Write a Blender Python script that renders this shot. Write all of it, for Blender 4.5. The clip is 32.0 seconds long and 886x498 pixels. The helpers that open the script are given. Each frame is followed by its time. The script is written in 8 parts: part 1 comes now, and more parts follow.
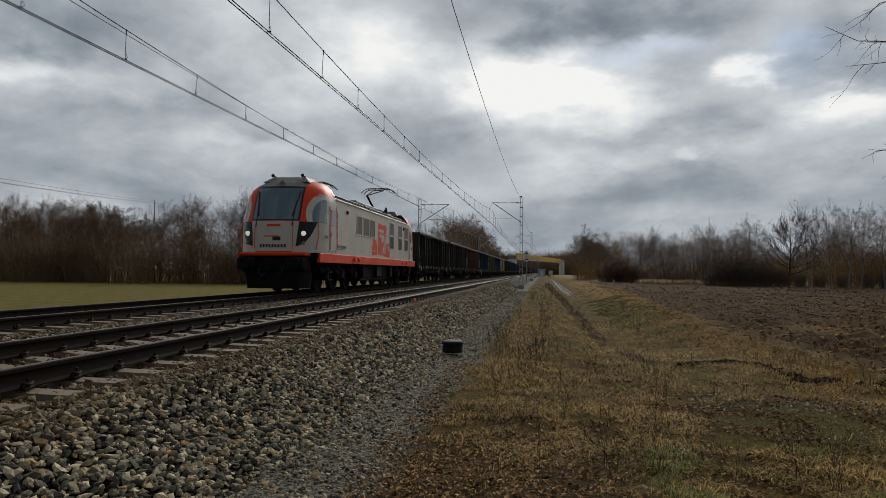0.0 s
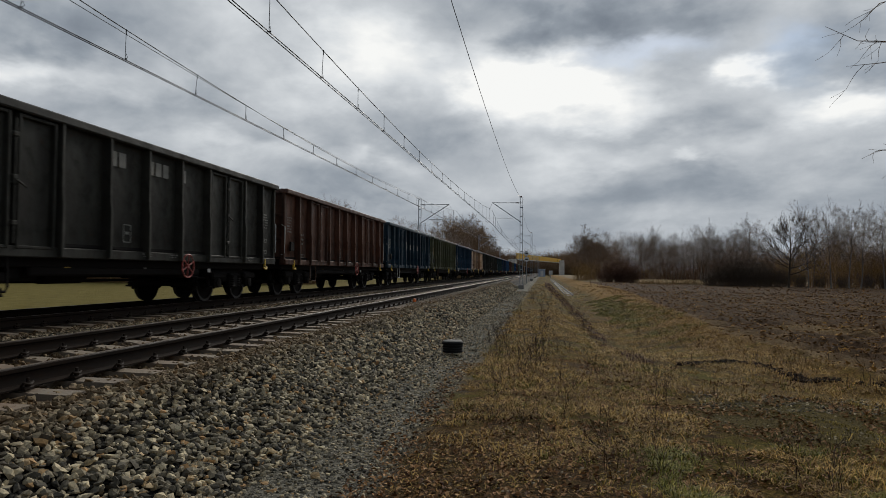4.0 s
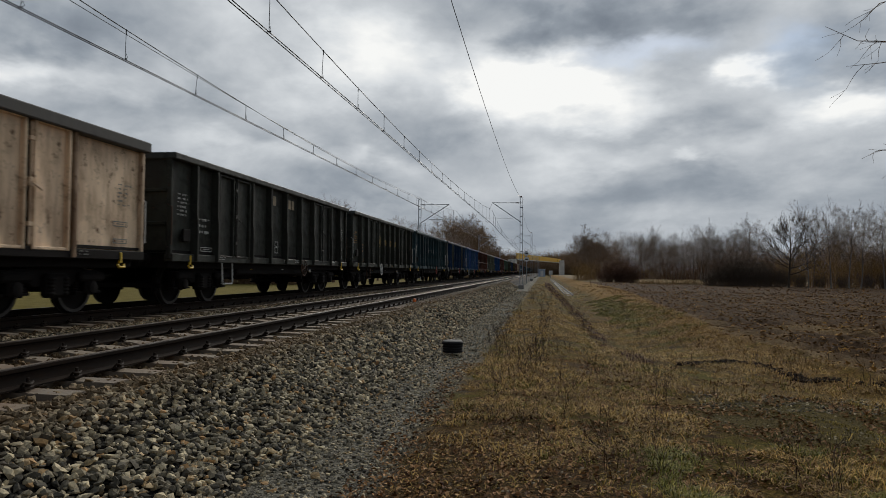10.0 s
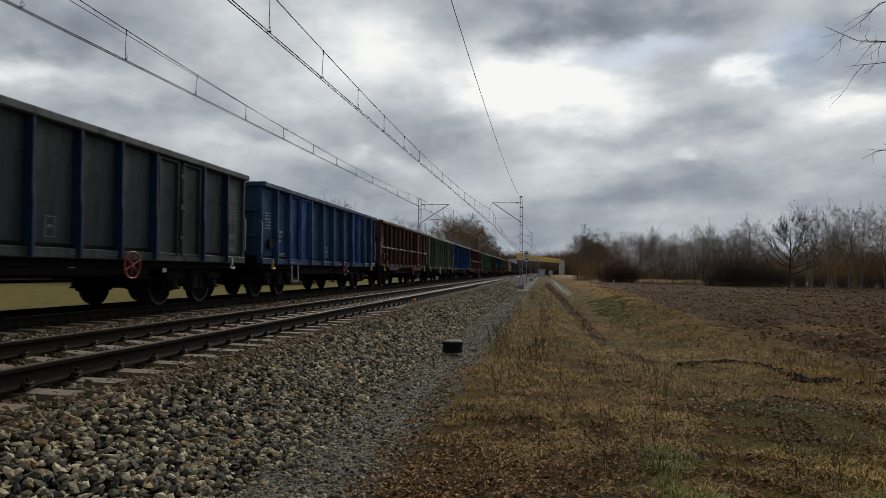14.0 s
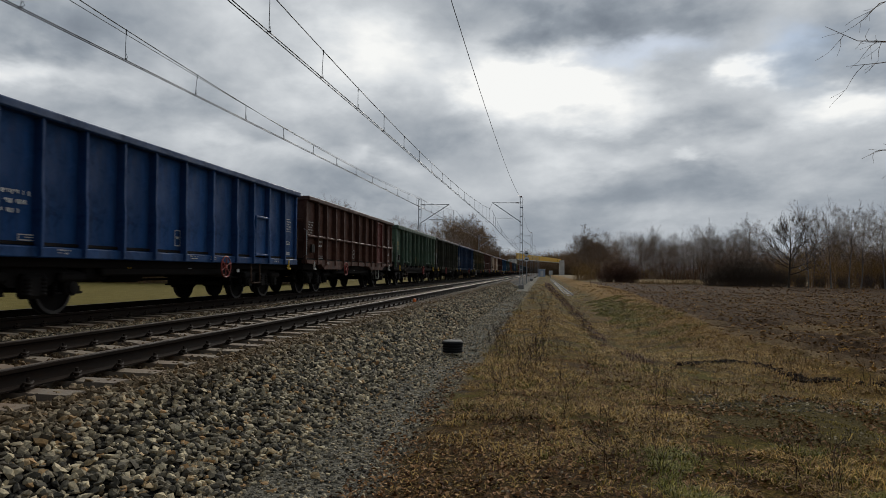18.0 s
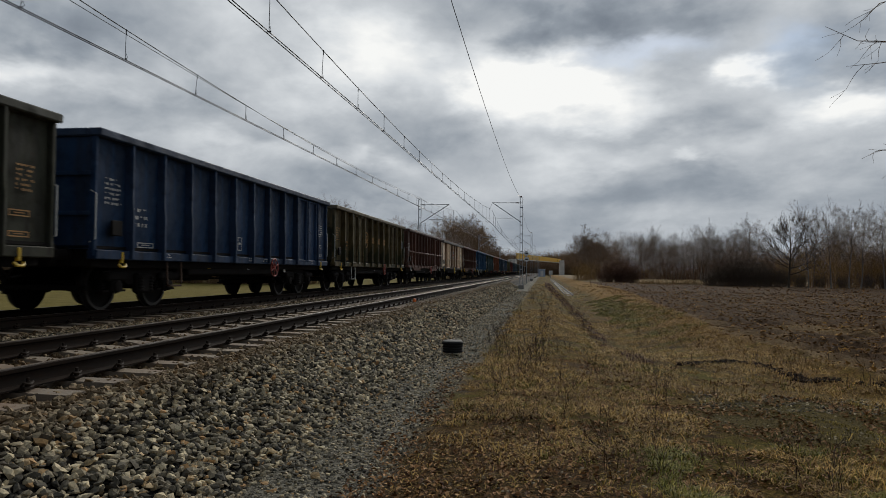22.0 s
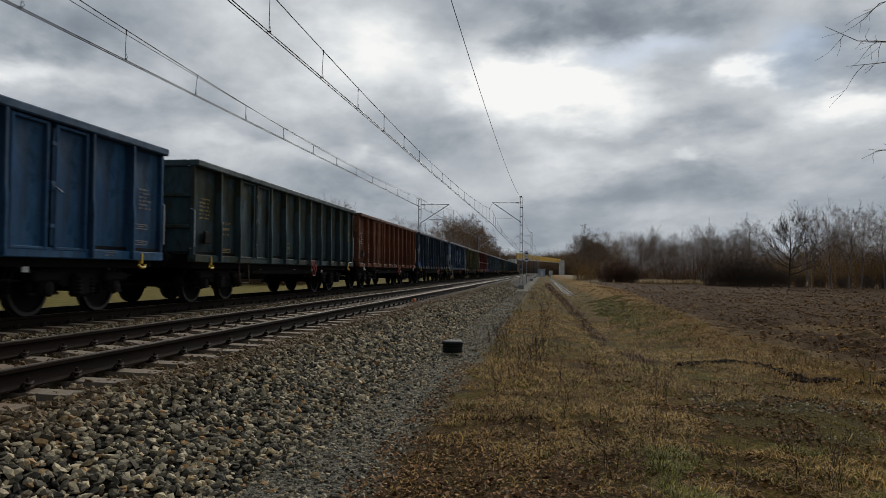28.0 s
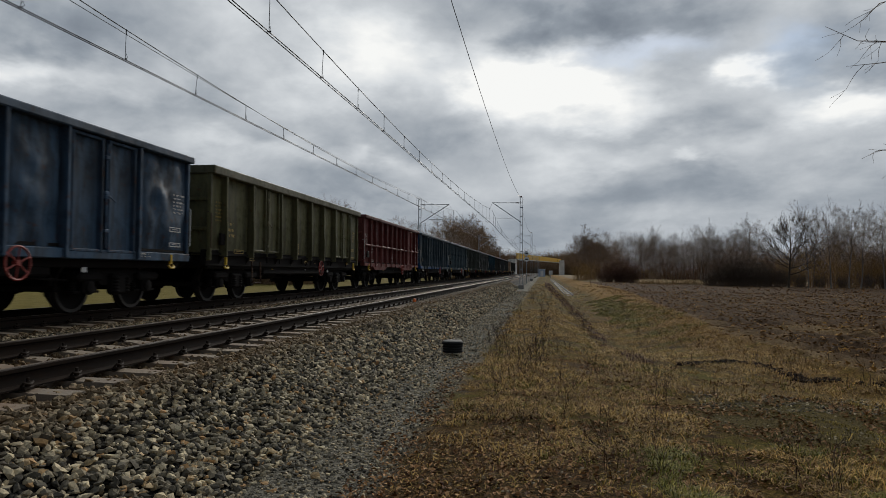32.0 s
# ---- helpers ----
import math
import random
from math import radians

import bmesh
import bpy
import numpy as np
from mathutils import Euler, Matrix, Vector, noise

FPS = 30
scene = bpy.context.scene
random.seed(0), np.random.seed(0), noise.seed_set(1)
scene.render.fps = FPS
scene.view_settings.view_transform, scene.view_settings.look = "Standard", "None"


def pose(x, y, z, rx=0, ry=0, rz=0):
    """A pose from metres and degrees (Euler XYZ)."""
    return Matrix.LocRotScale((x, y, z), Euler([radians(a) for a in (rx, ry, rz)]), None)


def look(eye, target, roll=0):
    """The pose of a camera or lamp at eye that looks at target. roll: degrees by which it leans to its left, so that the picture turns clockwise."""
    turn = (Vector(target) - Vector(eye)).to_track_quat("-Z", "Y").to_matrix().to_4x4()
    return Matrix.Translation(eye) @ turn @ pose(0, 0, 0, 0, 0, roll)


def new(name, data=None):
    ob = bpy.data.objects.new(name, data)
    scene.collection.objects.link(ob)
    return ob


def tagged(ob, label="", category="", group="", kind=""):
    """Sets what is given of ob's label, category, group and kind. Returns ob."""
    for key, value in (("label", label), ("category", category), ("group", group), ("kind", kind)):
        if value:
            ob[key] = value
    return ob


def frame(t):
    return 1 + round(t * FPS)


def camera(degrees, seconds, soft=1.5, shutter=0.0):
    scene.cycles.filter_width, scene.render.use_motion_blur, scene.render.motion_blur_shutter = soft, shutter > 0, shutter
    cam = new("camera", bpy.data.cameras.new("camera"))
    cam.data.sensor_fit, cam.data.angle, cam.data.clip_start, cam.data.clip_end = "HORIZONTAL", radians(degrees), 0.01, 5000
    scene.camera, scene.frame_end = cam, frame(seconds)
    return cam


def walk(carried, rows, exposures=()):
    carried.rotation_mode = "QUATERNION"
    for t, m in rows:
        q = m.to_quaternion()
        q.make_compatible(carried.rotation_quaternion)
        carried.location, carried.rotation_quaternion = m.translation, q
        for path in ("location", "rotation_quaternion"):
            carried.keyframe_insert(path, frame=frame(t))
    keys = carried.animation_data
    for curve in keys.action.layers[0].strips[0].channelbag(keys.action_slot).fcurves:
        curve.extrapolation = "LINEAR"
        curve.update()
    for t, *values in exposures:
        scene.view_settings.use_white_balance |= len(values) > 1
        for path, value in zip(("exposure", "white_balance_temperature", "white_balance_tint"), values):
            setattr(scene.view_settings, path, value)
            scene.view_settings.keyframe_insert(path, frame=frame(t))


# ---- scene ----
# Axes: x to the side of the line, y along it, z = 0 at the rail tops. Track one (near) and track two (the train's).
EYE_Z = 0.7925
TRACK_ONE, TRACK_TWO = -4.91, -9.12
GAUGE = 0.7535
cam = camera(65.17, 32.0, soft=0.8, shutter=0.15)
YAW, PITCH = 0.1431, 0.0322
EYE = (0.0, 0.0, EYE_Z)
AIM = (-math.sin(YAW) * math.cos(PITCH), math.cos(YAW) * math.cos(PITCH), EYE_Z + math.sin(PITCH))
walk(cam, [(0, look(EYE, AIM, 0.5)), (32.0, look(EYE, AIM, 0.5))], exposures=[(0, -0.05), (1.6, -0.05), (2.8, 0.0), (32.0, 0.0)])


# ---- world and sun ----
# bearing, height, widths (degrees) and how much lighter or darker the cloud is there
CLOUDS = [
    (-0.1, 15.1, 5.1, 1.9, 0.62), (-3.8, 16.1, 2.8, 1.4, 0.26), (4.0, 13.2, 4.2, 1.6, 0.20), (-2.9, 12.7, 2.8, 1.4, 0.15), (-16.0, 17.6, 4.2, 2.8, 0.32), (-12.0, 15.8, 3.7, 1.9, 0.14),
    (16.7, 15.5, 2.1, 1.0, 0.52), (22.5, 12.1, 3.7, 1.3, 0.40), (6.3, 10.0, 7.0, 1.0, 0.12), (12.0, 9.0, 2.3, 0.5, 0.18), (-40.1, 14.3, 3.3, 1.2, 0.24), (-23.6, 10.1, 3.7, 0.9, 0.10),
    (-15.2, 9.4, 2.8, 1.3, 0.20), (-33.9, 13.5, 9.3, 1.2, 0.10), (-27.8, 9.4, 5.6, 0.9, 0.06), (-5.2, 19.1, 2.1, 2.8, 0.14), (5.4, 19.7, 10.7, 1.6, -0.16), (-0.1, 19.2, 4.2, 1.2, -0.08),
    (20.4, 15.8, 3.3, 2.3, -0.22), (23.8, 14.0, 2.3, 1.9, -0.10), (-36.6, 16.1, 5.6, 1.6, -0.10), (-7.5, 10.5, 5.6, 1.9, -0.10), (15.9, 11.4, 5.1, 1.2, -0.10), (19.3, 6.5, 9.3, 1.9, -0.13),
    (1.8, 6.8, 9.3, 1.6, -0.14), (8.4, 11.5, 3.7, 0.7, -0.06), (-29.9, 11.7, 9.3, 1.4, -0.06), (-18.7, 12.0, 5.6, 1.9, -0.05), (-39.2, 17.6, 5.6, 1.4, -0.02), (-8.2, 2.8, 51.4, 2.8, -0.12),
    (-18.6, 6.8, 9.3, 1.9, -0.03),
]


def build_world():
    w = bpy.data.worlds.new("overcast_sky")
    scene.world = w
    w.use_nodes = True
    nt = w.node_tree
    nt.nodes.clear()
    add, link = nt.nodes.new, nt.links.new

    def m(op, a, b=None, c=None):
        n = add("ShaderNodeMath")
        n.operation = op
        for k, val in enumerate((a, b, c)):
            if val is None:
                continue
            if isinstance(val, (int, float)):
                n.inputs[k].default_value = val
            else:
                link(val, n.inputs[k])
        return n.outputs[0]

    def smooth(val, lo, hi):
        n = add("ShaderNodeMapRange")
        n.interpolation_type = "SMOOTHSTEP"
        link(val, n.inputs[0])
        n.inputs[1].default_value, n.inputs[2].default_value = lo, hi
        return n.outputs[0]

    co = add("ShaderNodeTexCoord")
    sep = add("ShaderNodeSeparateXYZ")
    link(co.outputs["Generated"], sep.inputs[0])
    x, y, z = sep.outputs

    # cloud heaps, flattened towards the horizon
    comb = add("ShaderNodeCombineXYZ")
    link(x, comb.inputs[0]), link(y, comb.inputs[1])
    link(m("POWER", m("MAXIMUM", m("ADD", z, 0.02), 0.0), 0.75), comb.inputs[2])

    def clouds(scale, detail, rough, shift, warp=0.0, squash=(1.0, 1.0, 2.1)):
        mp = add("ShaderNodeMapping")
        mp.inputs["Location"].default_value = shift
        mp.inputs["Rotation"].default_value = (0, 0, 0.35)
        mp.inputs["Scale"].default_value = squash
        link(comb.outputs[0], mp.inputs[0])
        n = add("ShaderNodeTexNoise")
        n.inputs["Scale"].default_value = scale
        n.inputs["Detail"].default_value = detail
        n.inputs["Roughness"].default_value = rough
        n.inputs["Distortion"].default_value = warp
        link(mp.outputs[0], n.inputs["Vector"])
        return n.outputs[0]

    big = clouds(2.3, 5, 0.5, (1.3, 0.4, 0), 0.2)
    mid = clouds(4.6, 7, 0.52, (5.1, 2.2, 0), 0.25, (1.0, 1.0, 1.7))
    small = clouds(13, 6, 0.6, (3.3, 8.2, 0), 0.3, (1.0, 1.0, 1.6))
    warp_a, warp_b = clouds(6, 5, 0.55, (11.0, 3.0, 0)), clouds(6, 5, 0.55, (2.0, 17.0, 0))

    # thin and thick places of the deck by bearing and height (degrees)
    level = m("MAXIMUM", m("SQRT", m("ADD", m("MULTIPLY", x, x), m("MULTIPLY", y, y))), 0.001)
    az = m("MULTIPLY", m("ARCTAN2", x, y), 57.2958)
    el = m("MULTIPLY", m("ARCTAN2", z, level), 57.2958)
    az = m("ADD", az, m("MULTIPLY", m("SUBTRACT", warp_a, 0.5), 15.0))
    el = m("ADD", el, m("MULTIPLY", m("SUBTRACT", warp_b, 0.5), 7.5))

    def place(a, e, wa, we, k):
        da, de = m("DIVIDE", m("SUBTRACT", az, a), wa), m("DIVIDE", m("SUBTRACT", el, e), we)
        return m("MULTIPLY", m("EXPONENT", m("MULTIPLY", m("ADD", m("MULTIPLY", da, da), m("MULTIPLY", de, de)), -1.0)), k)

    light = m("ADD", m("ADD", m("MULTIPLY", smooth(big, 0.3, 0.7), 0.20), m("MULTIPLY", smooth(mid, 0.34, 0.66), 0.24)), 0.285)
    # the deck is brighter towards the hidden sun
    light = m("ADD", light, m("MULTIPLY", m("SUBTRACT", smooth(y, -0.6, 0.55), 1.0), 0.43))
    light = m("ADD", light, m("MULTIPLY", m("SUBTRACT", small, 0.5), 0.22))
    for row in CLOUDS:
        light = m("ADD", light, place(*row[:4], row[4] * 1.25))
    ramp = add("ShaderNodeValToRGB")
    e = ramp.color_ramp.elements
    e[0].position, e[0].color = 0.05, (0.125, 0.15, 0.19, 1)
    e[1].position, e[1].color = 0.95, (0.93, 0.935, 0.92, 1)
    e.new(0.3).color = (0.283, 0.32, 0.365, 1)
    e.new(0.5).color = (0.472, 0.505, 0.540, 1)
    e.new(0.7).color = (0.685, 0.715, 0.740, 1)
    link(light, ramp.inputs[0])
    sky = add("ShaderNodeTexSky")
    sky.sky_type, sky.sun_disc = "NISHITA", False
    sky.sun_elevation, sky.sun_rotation = math.radians(26), math.radians(7)
    sky.dust_density = 0.2
    blue, cloud, mix, out = add("ShaderNodeBackground"), add("ShaderNodeBackground"), add("ShaderNodeMixShader"), add("ShaderNodeOutputWorld")
    link(sky.outputs[0], blue.inputs[0])
    blue.inputs[1].default_value = 0.085
    link(ramp.outputs[0], cloud.inputs[0])
    cloud.inputs[1].default_value = 1.0
    hole = m("ADD", m("ADD", place(7.1, 17.4, 4.2, 0.9, 0.70), place(19.3, 17.2, 2.1, 1.2, 0.60)), place(20.1, 15.2, 2.8, 1.4, 0.30))
    link(hole, mix.inputs[0])
    link(cloud.outputs[0], mix.inputs[1]), link(blue.outputs[0], mix.inputs[2])
    link(mix.outputs[0], out.inputs[0])


build_world()
sun_data = bpy.data.lights.new("sun", "SUN")
sun_data.energy, sun_data.angle, sun_data.color = 2.0, radians(22), (1.0, 0.95, 0.87)
sun = new("sun", sun_data)
sun.matrix_world = look((0, 0, 30), (-0.12 * 30, -30, 30 - 0.49 * 30))


# ---- materials ----
class Nodes:
    """A Principled material with a few short-hands."""

    def __init__(self, name, rough=0.7, metal=0.0, spec=0.5):
        self.mat = bpy.data.materials.new(name)
        self.mat.use_nodes = True
        self.nt = self.mat.node_tree
        self.bsdf = self.nt.nodes["Principled BSDF"]
        self.bsdf.inputs["Roughness"].default_value = rough
        self.bsdf.inputs["Metallic"].default_value = metal
        self.bsdf.inputs["Specular IOR Level"].default_value = spec

    def add(self, kind):
        return self.nt.nodes.new(kind)

    def put(self, val, sock):
        if isinstance(val, bpy.types.NodeSocket):
            self.nt.links.new(val, sock)
        elif isinstance(val, (tuple, list)) and len(val) == 3 and sock.type == "RGBA":
            sock.default_value = (*val, 1)
        else:
            sock.default_value = val

    def coord(self, kind="Object", scale=(1, 1, 1), shift=(0, 0, 0)):
        if kind == "World":
            src = self.add("ShaderNodeNewGeometry").outputs["Position"]
        else:
            src = self.add("ShaderNodeTexCoord").outputs[kind]
        mp = self.add("ShaderNodeMapping")
        mp.inputs["Scale"].default_value, mp.inputs["Location"].default_value = scale, shift
        self.put(src, mp.inputs[0])
        return mp.outputs[0]

    def noise(self, vec, scale, detail=4, rough=0.55, warp=0.0):
        n = self.add("ShaderNodeTexNoise")
        n.inputs["Scale"].default_value, n.inputs["Detail"].default_value = scale, detail
        n.inputs["Roughness"].default_value, n.inputs["Distortion"].default_value = rough, warp
        self.put(vec, n.inputs["Vector"])
        return n.outputs[0]

    def cells(self, vec, scale, out="Distance", feature="F1"):
        n = self.add("ShaderNodeTexVoronoi")
        n.feature = feature
        n.inputs["Scale"].default_value = scale
        self.put(vec, n.inputs["Vector"])
        return n.outputs[out]

    def step(self, val, lo, hi, a=0.0, b=1.0):
        n = self.add("ShaderNodeMapRange")
        n.interpolation_type = "SMOOTHSTEP"
        self.put(val, n.inputs[0])
        for k, q in enumerate((lo, hi, a, b)):
            n.inputs[k + 1].default_value = q
        return n.outputs[0]

    def math(self, op, a, b=0.0):
        n = self.add("ShaderNodeMath")
        n.operation = op
        self.put(a, n.inputs[0]), self.put(b, n.inputs[1])
        return n.outputs[0]

    def mix(self, fac, a, b, blend="MIX"):
        n = self.add("ShaderNodeMix")
        n.data_type, n.blend_type = "RGBA", blend
        self.put(fac, n.inputs[0]), self.put(a, n.inputs[6]), self.put(b, n.inputs[7])
        return n.outputs[2]

    def ramp(self, val, *stops):
        n = self.add("ShaderNodeValToRGB")
        e = n.color_ramp.elements
        e[0].position, e[0].color = stops[0][0], (*stops[0][1], 1)
        e[1].position, e[1].color = stops[-1][0], (*stops[-1][1], 1)
        for p, c in stops[1:-1]:
            e.new(p).color = (*c, 1)
        self.put(val, n.inputs[0])
        return n.outputs[0]

    def xyz(self, vec):
        n = self.add("ShaderNodeSeparateXYZ")
        self.put(vec, n.inputs[0])
        return n.outputs

    def rand(self):
        return self.add("ShaderNodeObjectInfo").outputs["Random"]

    def island(self):
        return self.add("ShaderNodeNewGeometry").outputs["Random Per Island"]

    def finish(self, color, bump=None, strength=0.3, dist=0.01, rough=None):
        self.put(color, self.bsdf.inputs["Base Color"])
        if rough is not None:
            self.put(rough, self.bsdf.inputs["Roughness"])
        if bump is not None:
            b = self.add("ShaderNodeBump")
            b.inputs["Strength"].default_value, b.inputs["Distance"].default_value = strength, dist
            self.put(bump, b.inputs["Height"])
            self.put(b.outputs[0], self.bsdf.inputs["Normal"])
        return self.mat


def mul(c, k):
    return tuple(min(1.0, q * k) for q in c)


def plain(name, col, rough=0.6, metal=0.0, grain=25.0, amount=0.35, bump=0.15, spec=0.3):
    """A surface of one colour with grain at two scales."""
    n = Nodes(name, rough, metal, spec)
    v = n.coord("Object")
    f = n.math("ADD", n.math("MULTIPLY", n.noise(v, grain, 5), 0.5), n.math("MULTIPLY", n.noise(v, grain / 9, 3), 0.5))
    c = n.ramp(f, (0.3, mul(col, 1 - amount)), (0.5, col), (0.72, mul(col, 1 + amount * 0.8)))
    return n.finish(c, f, bump, 0.01, n.step(f, 0.3, 0.7, max(0.05, rough - 0.1), min(1, rough + 0.12)))


def wagon_paint(name, col, grime=0.5, rust=0.3, patch=None, patch_size=0.9, fade=0.25, seed=0.0, dirt=(0.030, 0.027, 0.023)):
    """Old sprayed paint on pressed steel: faded clouds, soot run down in streaks, rust spots, repaired patches."""
    n = Nodes(name, 0.66, 0.0, 0.09)
    s = (seed * 3.1, seed * 7.3, seed * 1.7)
    v = n.coord("Object", (1, 1, 1), s)
    runs = n.coord("Object", (1.3, 1.5, 0.28), s)
    cloudy = n.noise(v, 0.9, 5, 0.6, 0.3)
    fine = n.noise(v, 14, 5, 0.65)
    streak = n.noise(runs, 2.6, 5, 0.6, 0.2)
    grey = sum(col) / 3
    pale = tuple(q * 1.30 + grey * 0.18 + 0.006 for q in col)
    blot = n.noise(v, 2.7, 6, 0.68, 0.5)
    c = n.mix(n.step(cloudy, 0.40, 0.70, 0, min(1.0, fade * 2.4)), col, pale)
    c = n.mix(n.step(blot, 0.50, 0.68, 0, 0.55), c, mul(col, 0.42))
    wisp = n.noise(n.coord("Object", (1.0, 0.8, 3.2), s), 2.0, 6, 0.7, 0.8)
    c = n.mix(n.step(wisp, 0.60, 0.74, 0, 0.5), c, pale)
    if patch:
        blocks = n.noise(n.coord("Object", (1, 1 / patch_size, 0.8 / patch_size), s), 1.1, 2, 0.4)
        c = n.mix(n.step(blocks, 0.53, 0.56), c, patch)
    soot = n.math("MULTIPLY", n.step(streak, 0.38, 0.66), min(1.0, grime * 1.25))
    c = n.mix(soot, c, dirt)
    spots = n.math("MULTIPLY", n.step(n.noise(v, 5.5, 6, 0.7), 0.60 - rust * 0.08, 0.70), min(1.0, rust * 1.6))
    c = n.mix(spots, c, n.ramp(fine, (0.3, (0.045, 0.018, 0.009)), (0.7, (0.13, 0.05, 0.02))))
    chips = n.noise(v, 26, 5, 0.75)
    c = n.mix(n.math("MULTIPLY", n.step(chips, 0.66, 0.70), n.step(cloudy, 0.42, 0.6, 0.1, 0.75)), c, tuple(q * 1.1 + 0.05 for q in col))
    tone = n.step(n.rand(), 0, 1, 0.82, 1.18)
    c = n.mix(1.0, c, n.mix(n.math("SUBTRACT", tone, 0.5), (0.5, 0.5, 0.5), (1.5, 1.5, 1.5)), "MULTIPLY")
    h = n.math("ADD", n.math("MULTIPLY", cloudy, 0.8), n.math("MULTIPLY", fine, 0.12))
    return n.finish(c, h, 0.45, 0.06, n.step(blot, 0.3, 0.7, 0.42, 0.78))


# soot-dark steel; its near-black also paints the shade behind the wagon doors
STEEL_DARK = plain("sooty_steel_and_door_shade", (0.013, 0.011, 0.010), 0.8, 0.0, 18, 0.5, 0.3, 0.1)
CLIP_STEEL = plain("oily_clip_steel", (0.022, 0.015, 0.011), 0.75, 0.0, 20, 0.5, 0.2, 0.1)
STEEL_RUSTY = plain("rusted_steel", (0.075, 0.042, 0.026), 0.8, 0.0, 12, 0.55, 0.3)
WHEEL_RIM = plain("worn_wheel_tread", (0.055, 0.050, 0.046), 0.5, 0.6, 20, 0.3, 0.1)
GALVANISED = plain("galvanised_steel", (0.42, 0.44, 0.46), 0.5, 0.35, 8, 0.22, 0.1)
COPPER = plain("weathered_wire", (0.045, 0.046, 0.05), 0.6, 0.3, 8, 0.3, 0.0)
PORCELAIN = plain("brown_insulator", (0.10, 0.045, 0.03), 0.2, 0.0, 8, 0.3, 0.0)
YELLOW = plain("safety_yellow_paint", (0.62, 0.40, 0.03), 0.55, 0.0, 16, 0.35, 0.1)
RED_WHEEL = plain("faded_red_paint", (0.27, 0.045, 0.035), 0.55, 0.0, 16, 0.4, 0.1)
PALE_STEEL = plain("pale_grey_painted_steel", (0.52, 0.52, 0.49), 0.5, 0.0, 16, 0.3, 0.1)
BLACK_PLASTIC = plain("black_ribbed_plastic", (0.016, 0.016, 0.017), 0.7, 0.0, 30, 0.3, 0.1, 0.12)
CONCRETE_WALL = plain("pale_concrete", (0.62, 0.60, 0.56), 0.85, 0.0, 3, 0.3, 0.15)
CONCRETE_GREY = plain("weathered_concrete", (0.27, 0.26, 0.235), 0.9, 0.0, 3, 0.35, 0.2, 0.1)
BRIDGE_YELLOW = plain("yellow_bridge_paint", (0.72, 0.43, 0.02), 0.5, 0.0, 0.8, 0.2, 0.05)
SIGN_WHITE = plain("white_enamel", (0.78, 0.78, 0.76), 0.4, 0.0, 6, 0.12, 0.0)
SIGN_BLACK = plain("black_enamel", (0.02, 0.02, 0.022), 0.4, 0.0, 6, 0.2, 0.0)
ORANGE_CAP = plain("orange_plastic", (0.75, 0.16, 0.03), 0.45, 0.0, 20, 0.2, 0.0)


def rail_steel():
    n = Nodes("rail_steel", 0.75, 0.0, 0.05)
    v = n.coord("Object", (6, 0.6, 6))
    f = n.noise(v, 5, 6, 0.65)
    side = n.ramp(f, (0.3, (0.008, 0.006, 0.005)), (0.7, (0.024, 0.015, 0.010)))
    return n.finish(side, f, 0.3, 0.005, n.step(f, 0.3, 0.7, 0.55, 0.85))


def rail_top():
    n = Nodes("worn_rail_head", 0.45, 0.35, 0.3)
    f = n.noise(n.coord("Object", (18, 0.5, 6)), 6, 5, 0.6)
    return n.finish(n.ramp(f, (0.3, (0.064, 0.045, 0.031)), (0.7, (0.139, 0.104, 0.073))), f, 0.1, 0.003, n.step(f, 0.3, 0.7, 0.42, 0.65))


def concrete():
    n = Nodes("sleeper_concrete", 0.88)
    v = n.coord("Object")
    w = n.coord("World")
    f = n.noise(v, 40, 6, 0.7)
    big = n.noise(w, 1.7, 4, 0.6)
    c = n.ramp(f, (0.3, (0.141, 0.109, 0.073)), (0.7, (0.274, 0.216, 0.150)))
    c = n.mix(n.step(big, 0.42, 0.68, 0, 0.7), c, (0.19, 0.11, 0.06))
    c = n.mix(n.step(n.rand(), 0, 1, 0, 0.3), c, (0.14, 0.12, 0.10))
    return n.finish(c, f, 0.4, 0.01)


def stone():
    n = Nodes("crushed_stone", 0.85, 0.0, 0.2)
    w = n.coord("World")
    r = n.island()
    fine = n.noise(w, 55, 5, 0.7)
    c = n.ramp(r, (0.0, (0.033, 0.030, 0.021)), (0.30, (0.131, 0.111, 0.073)), (0.62, (0.350, 0.293, 0.188)), (0.88, (0.764, 0.633, 0.399)), (0.94, (0.488, 0.332, 0.157)), (1.0, (0.520, 0.286, 0.113)))
    c = n.mix(n.step(fine, 0.35, 0.7, 0, 0.45), c, (0.09, 0.085, 0.08))
    # rust-brown brake dust close to the rails
    x = n.xyz(w)[0]
    near = n.math("SUBTRACT", 1.0, n.step(n.math("ABSOLUTE", n.math("ADD", x, -TRACK_ONE)), 1.25, 2.05))
    far = n.math("SUBTRACT", 1.0, n.step(n.math("ABSOLUTE", n.math("ADD", x, -TRACK_TWO)), 1.15, 1.75))
    dust = n.math("MULTIPLY", n.math("MAXIMUM", near, far), n.step(n.noise(w, 1.6, 4, 0.6), 0.3, 0.62, 0.6, 1.0))
    c = n.mix(dust, c, n.ramp(n.noise(w, 24, 3), (0.3, (0.070, 0.040, 0.018)), (0.7, (0.23, 0.148, 0.070))))
    return n.finish(c, fine, 0.35, 0.006)


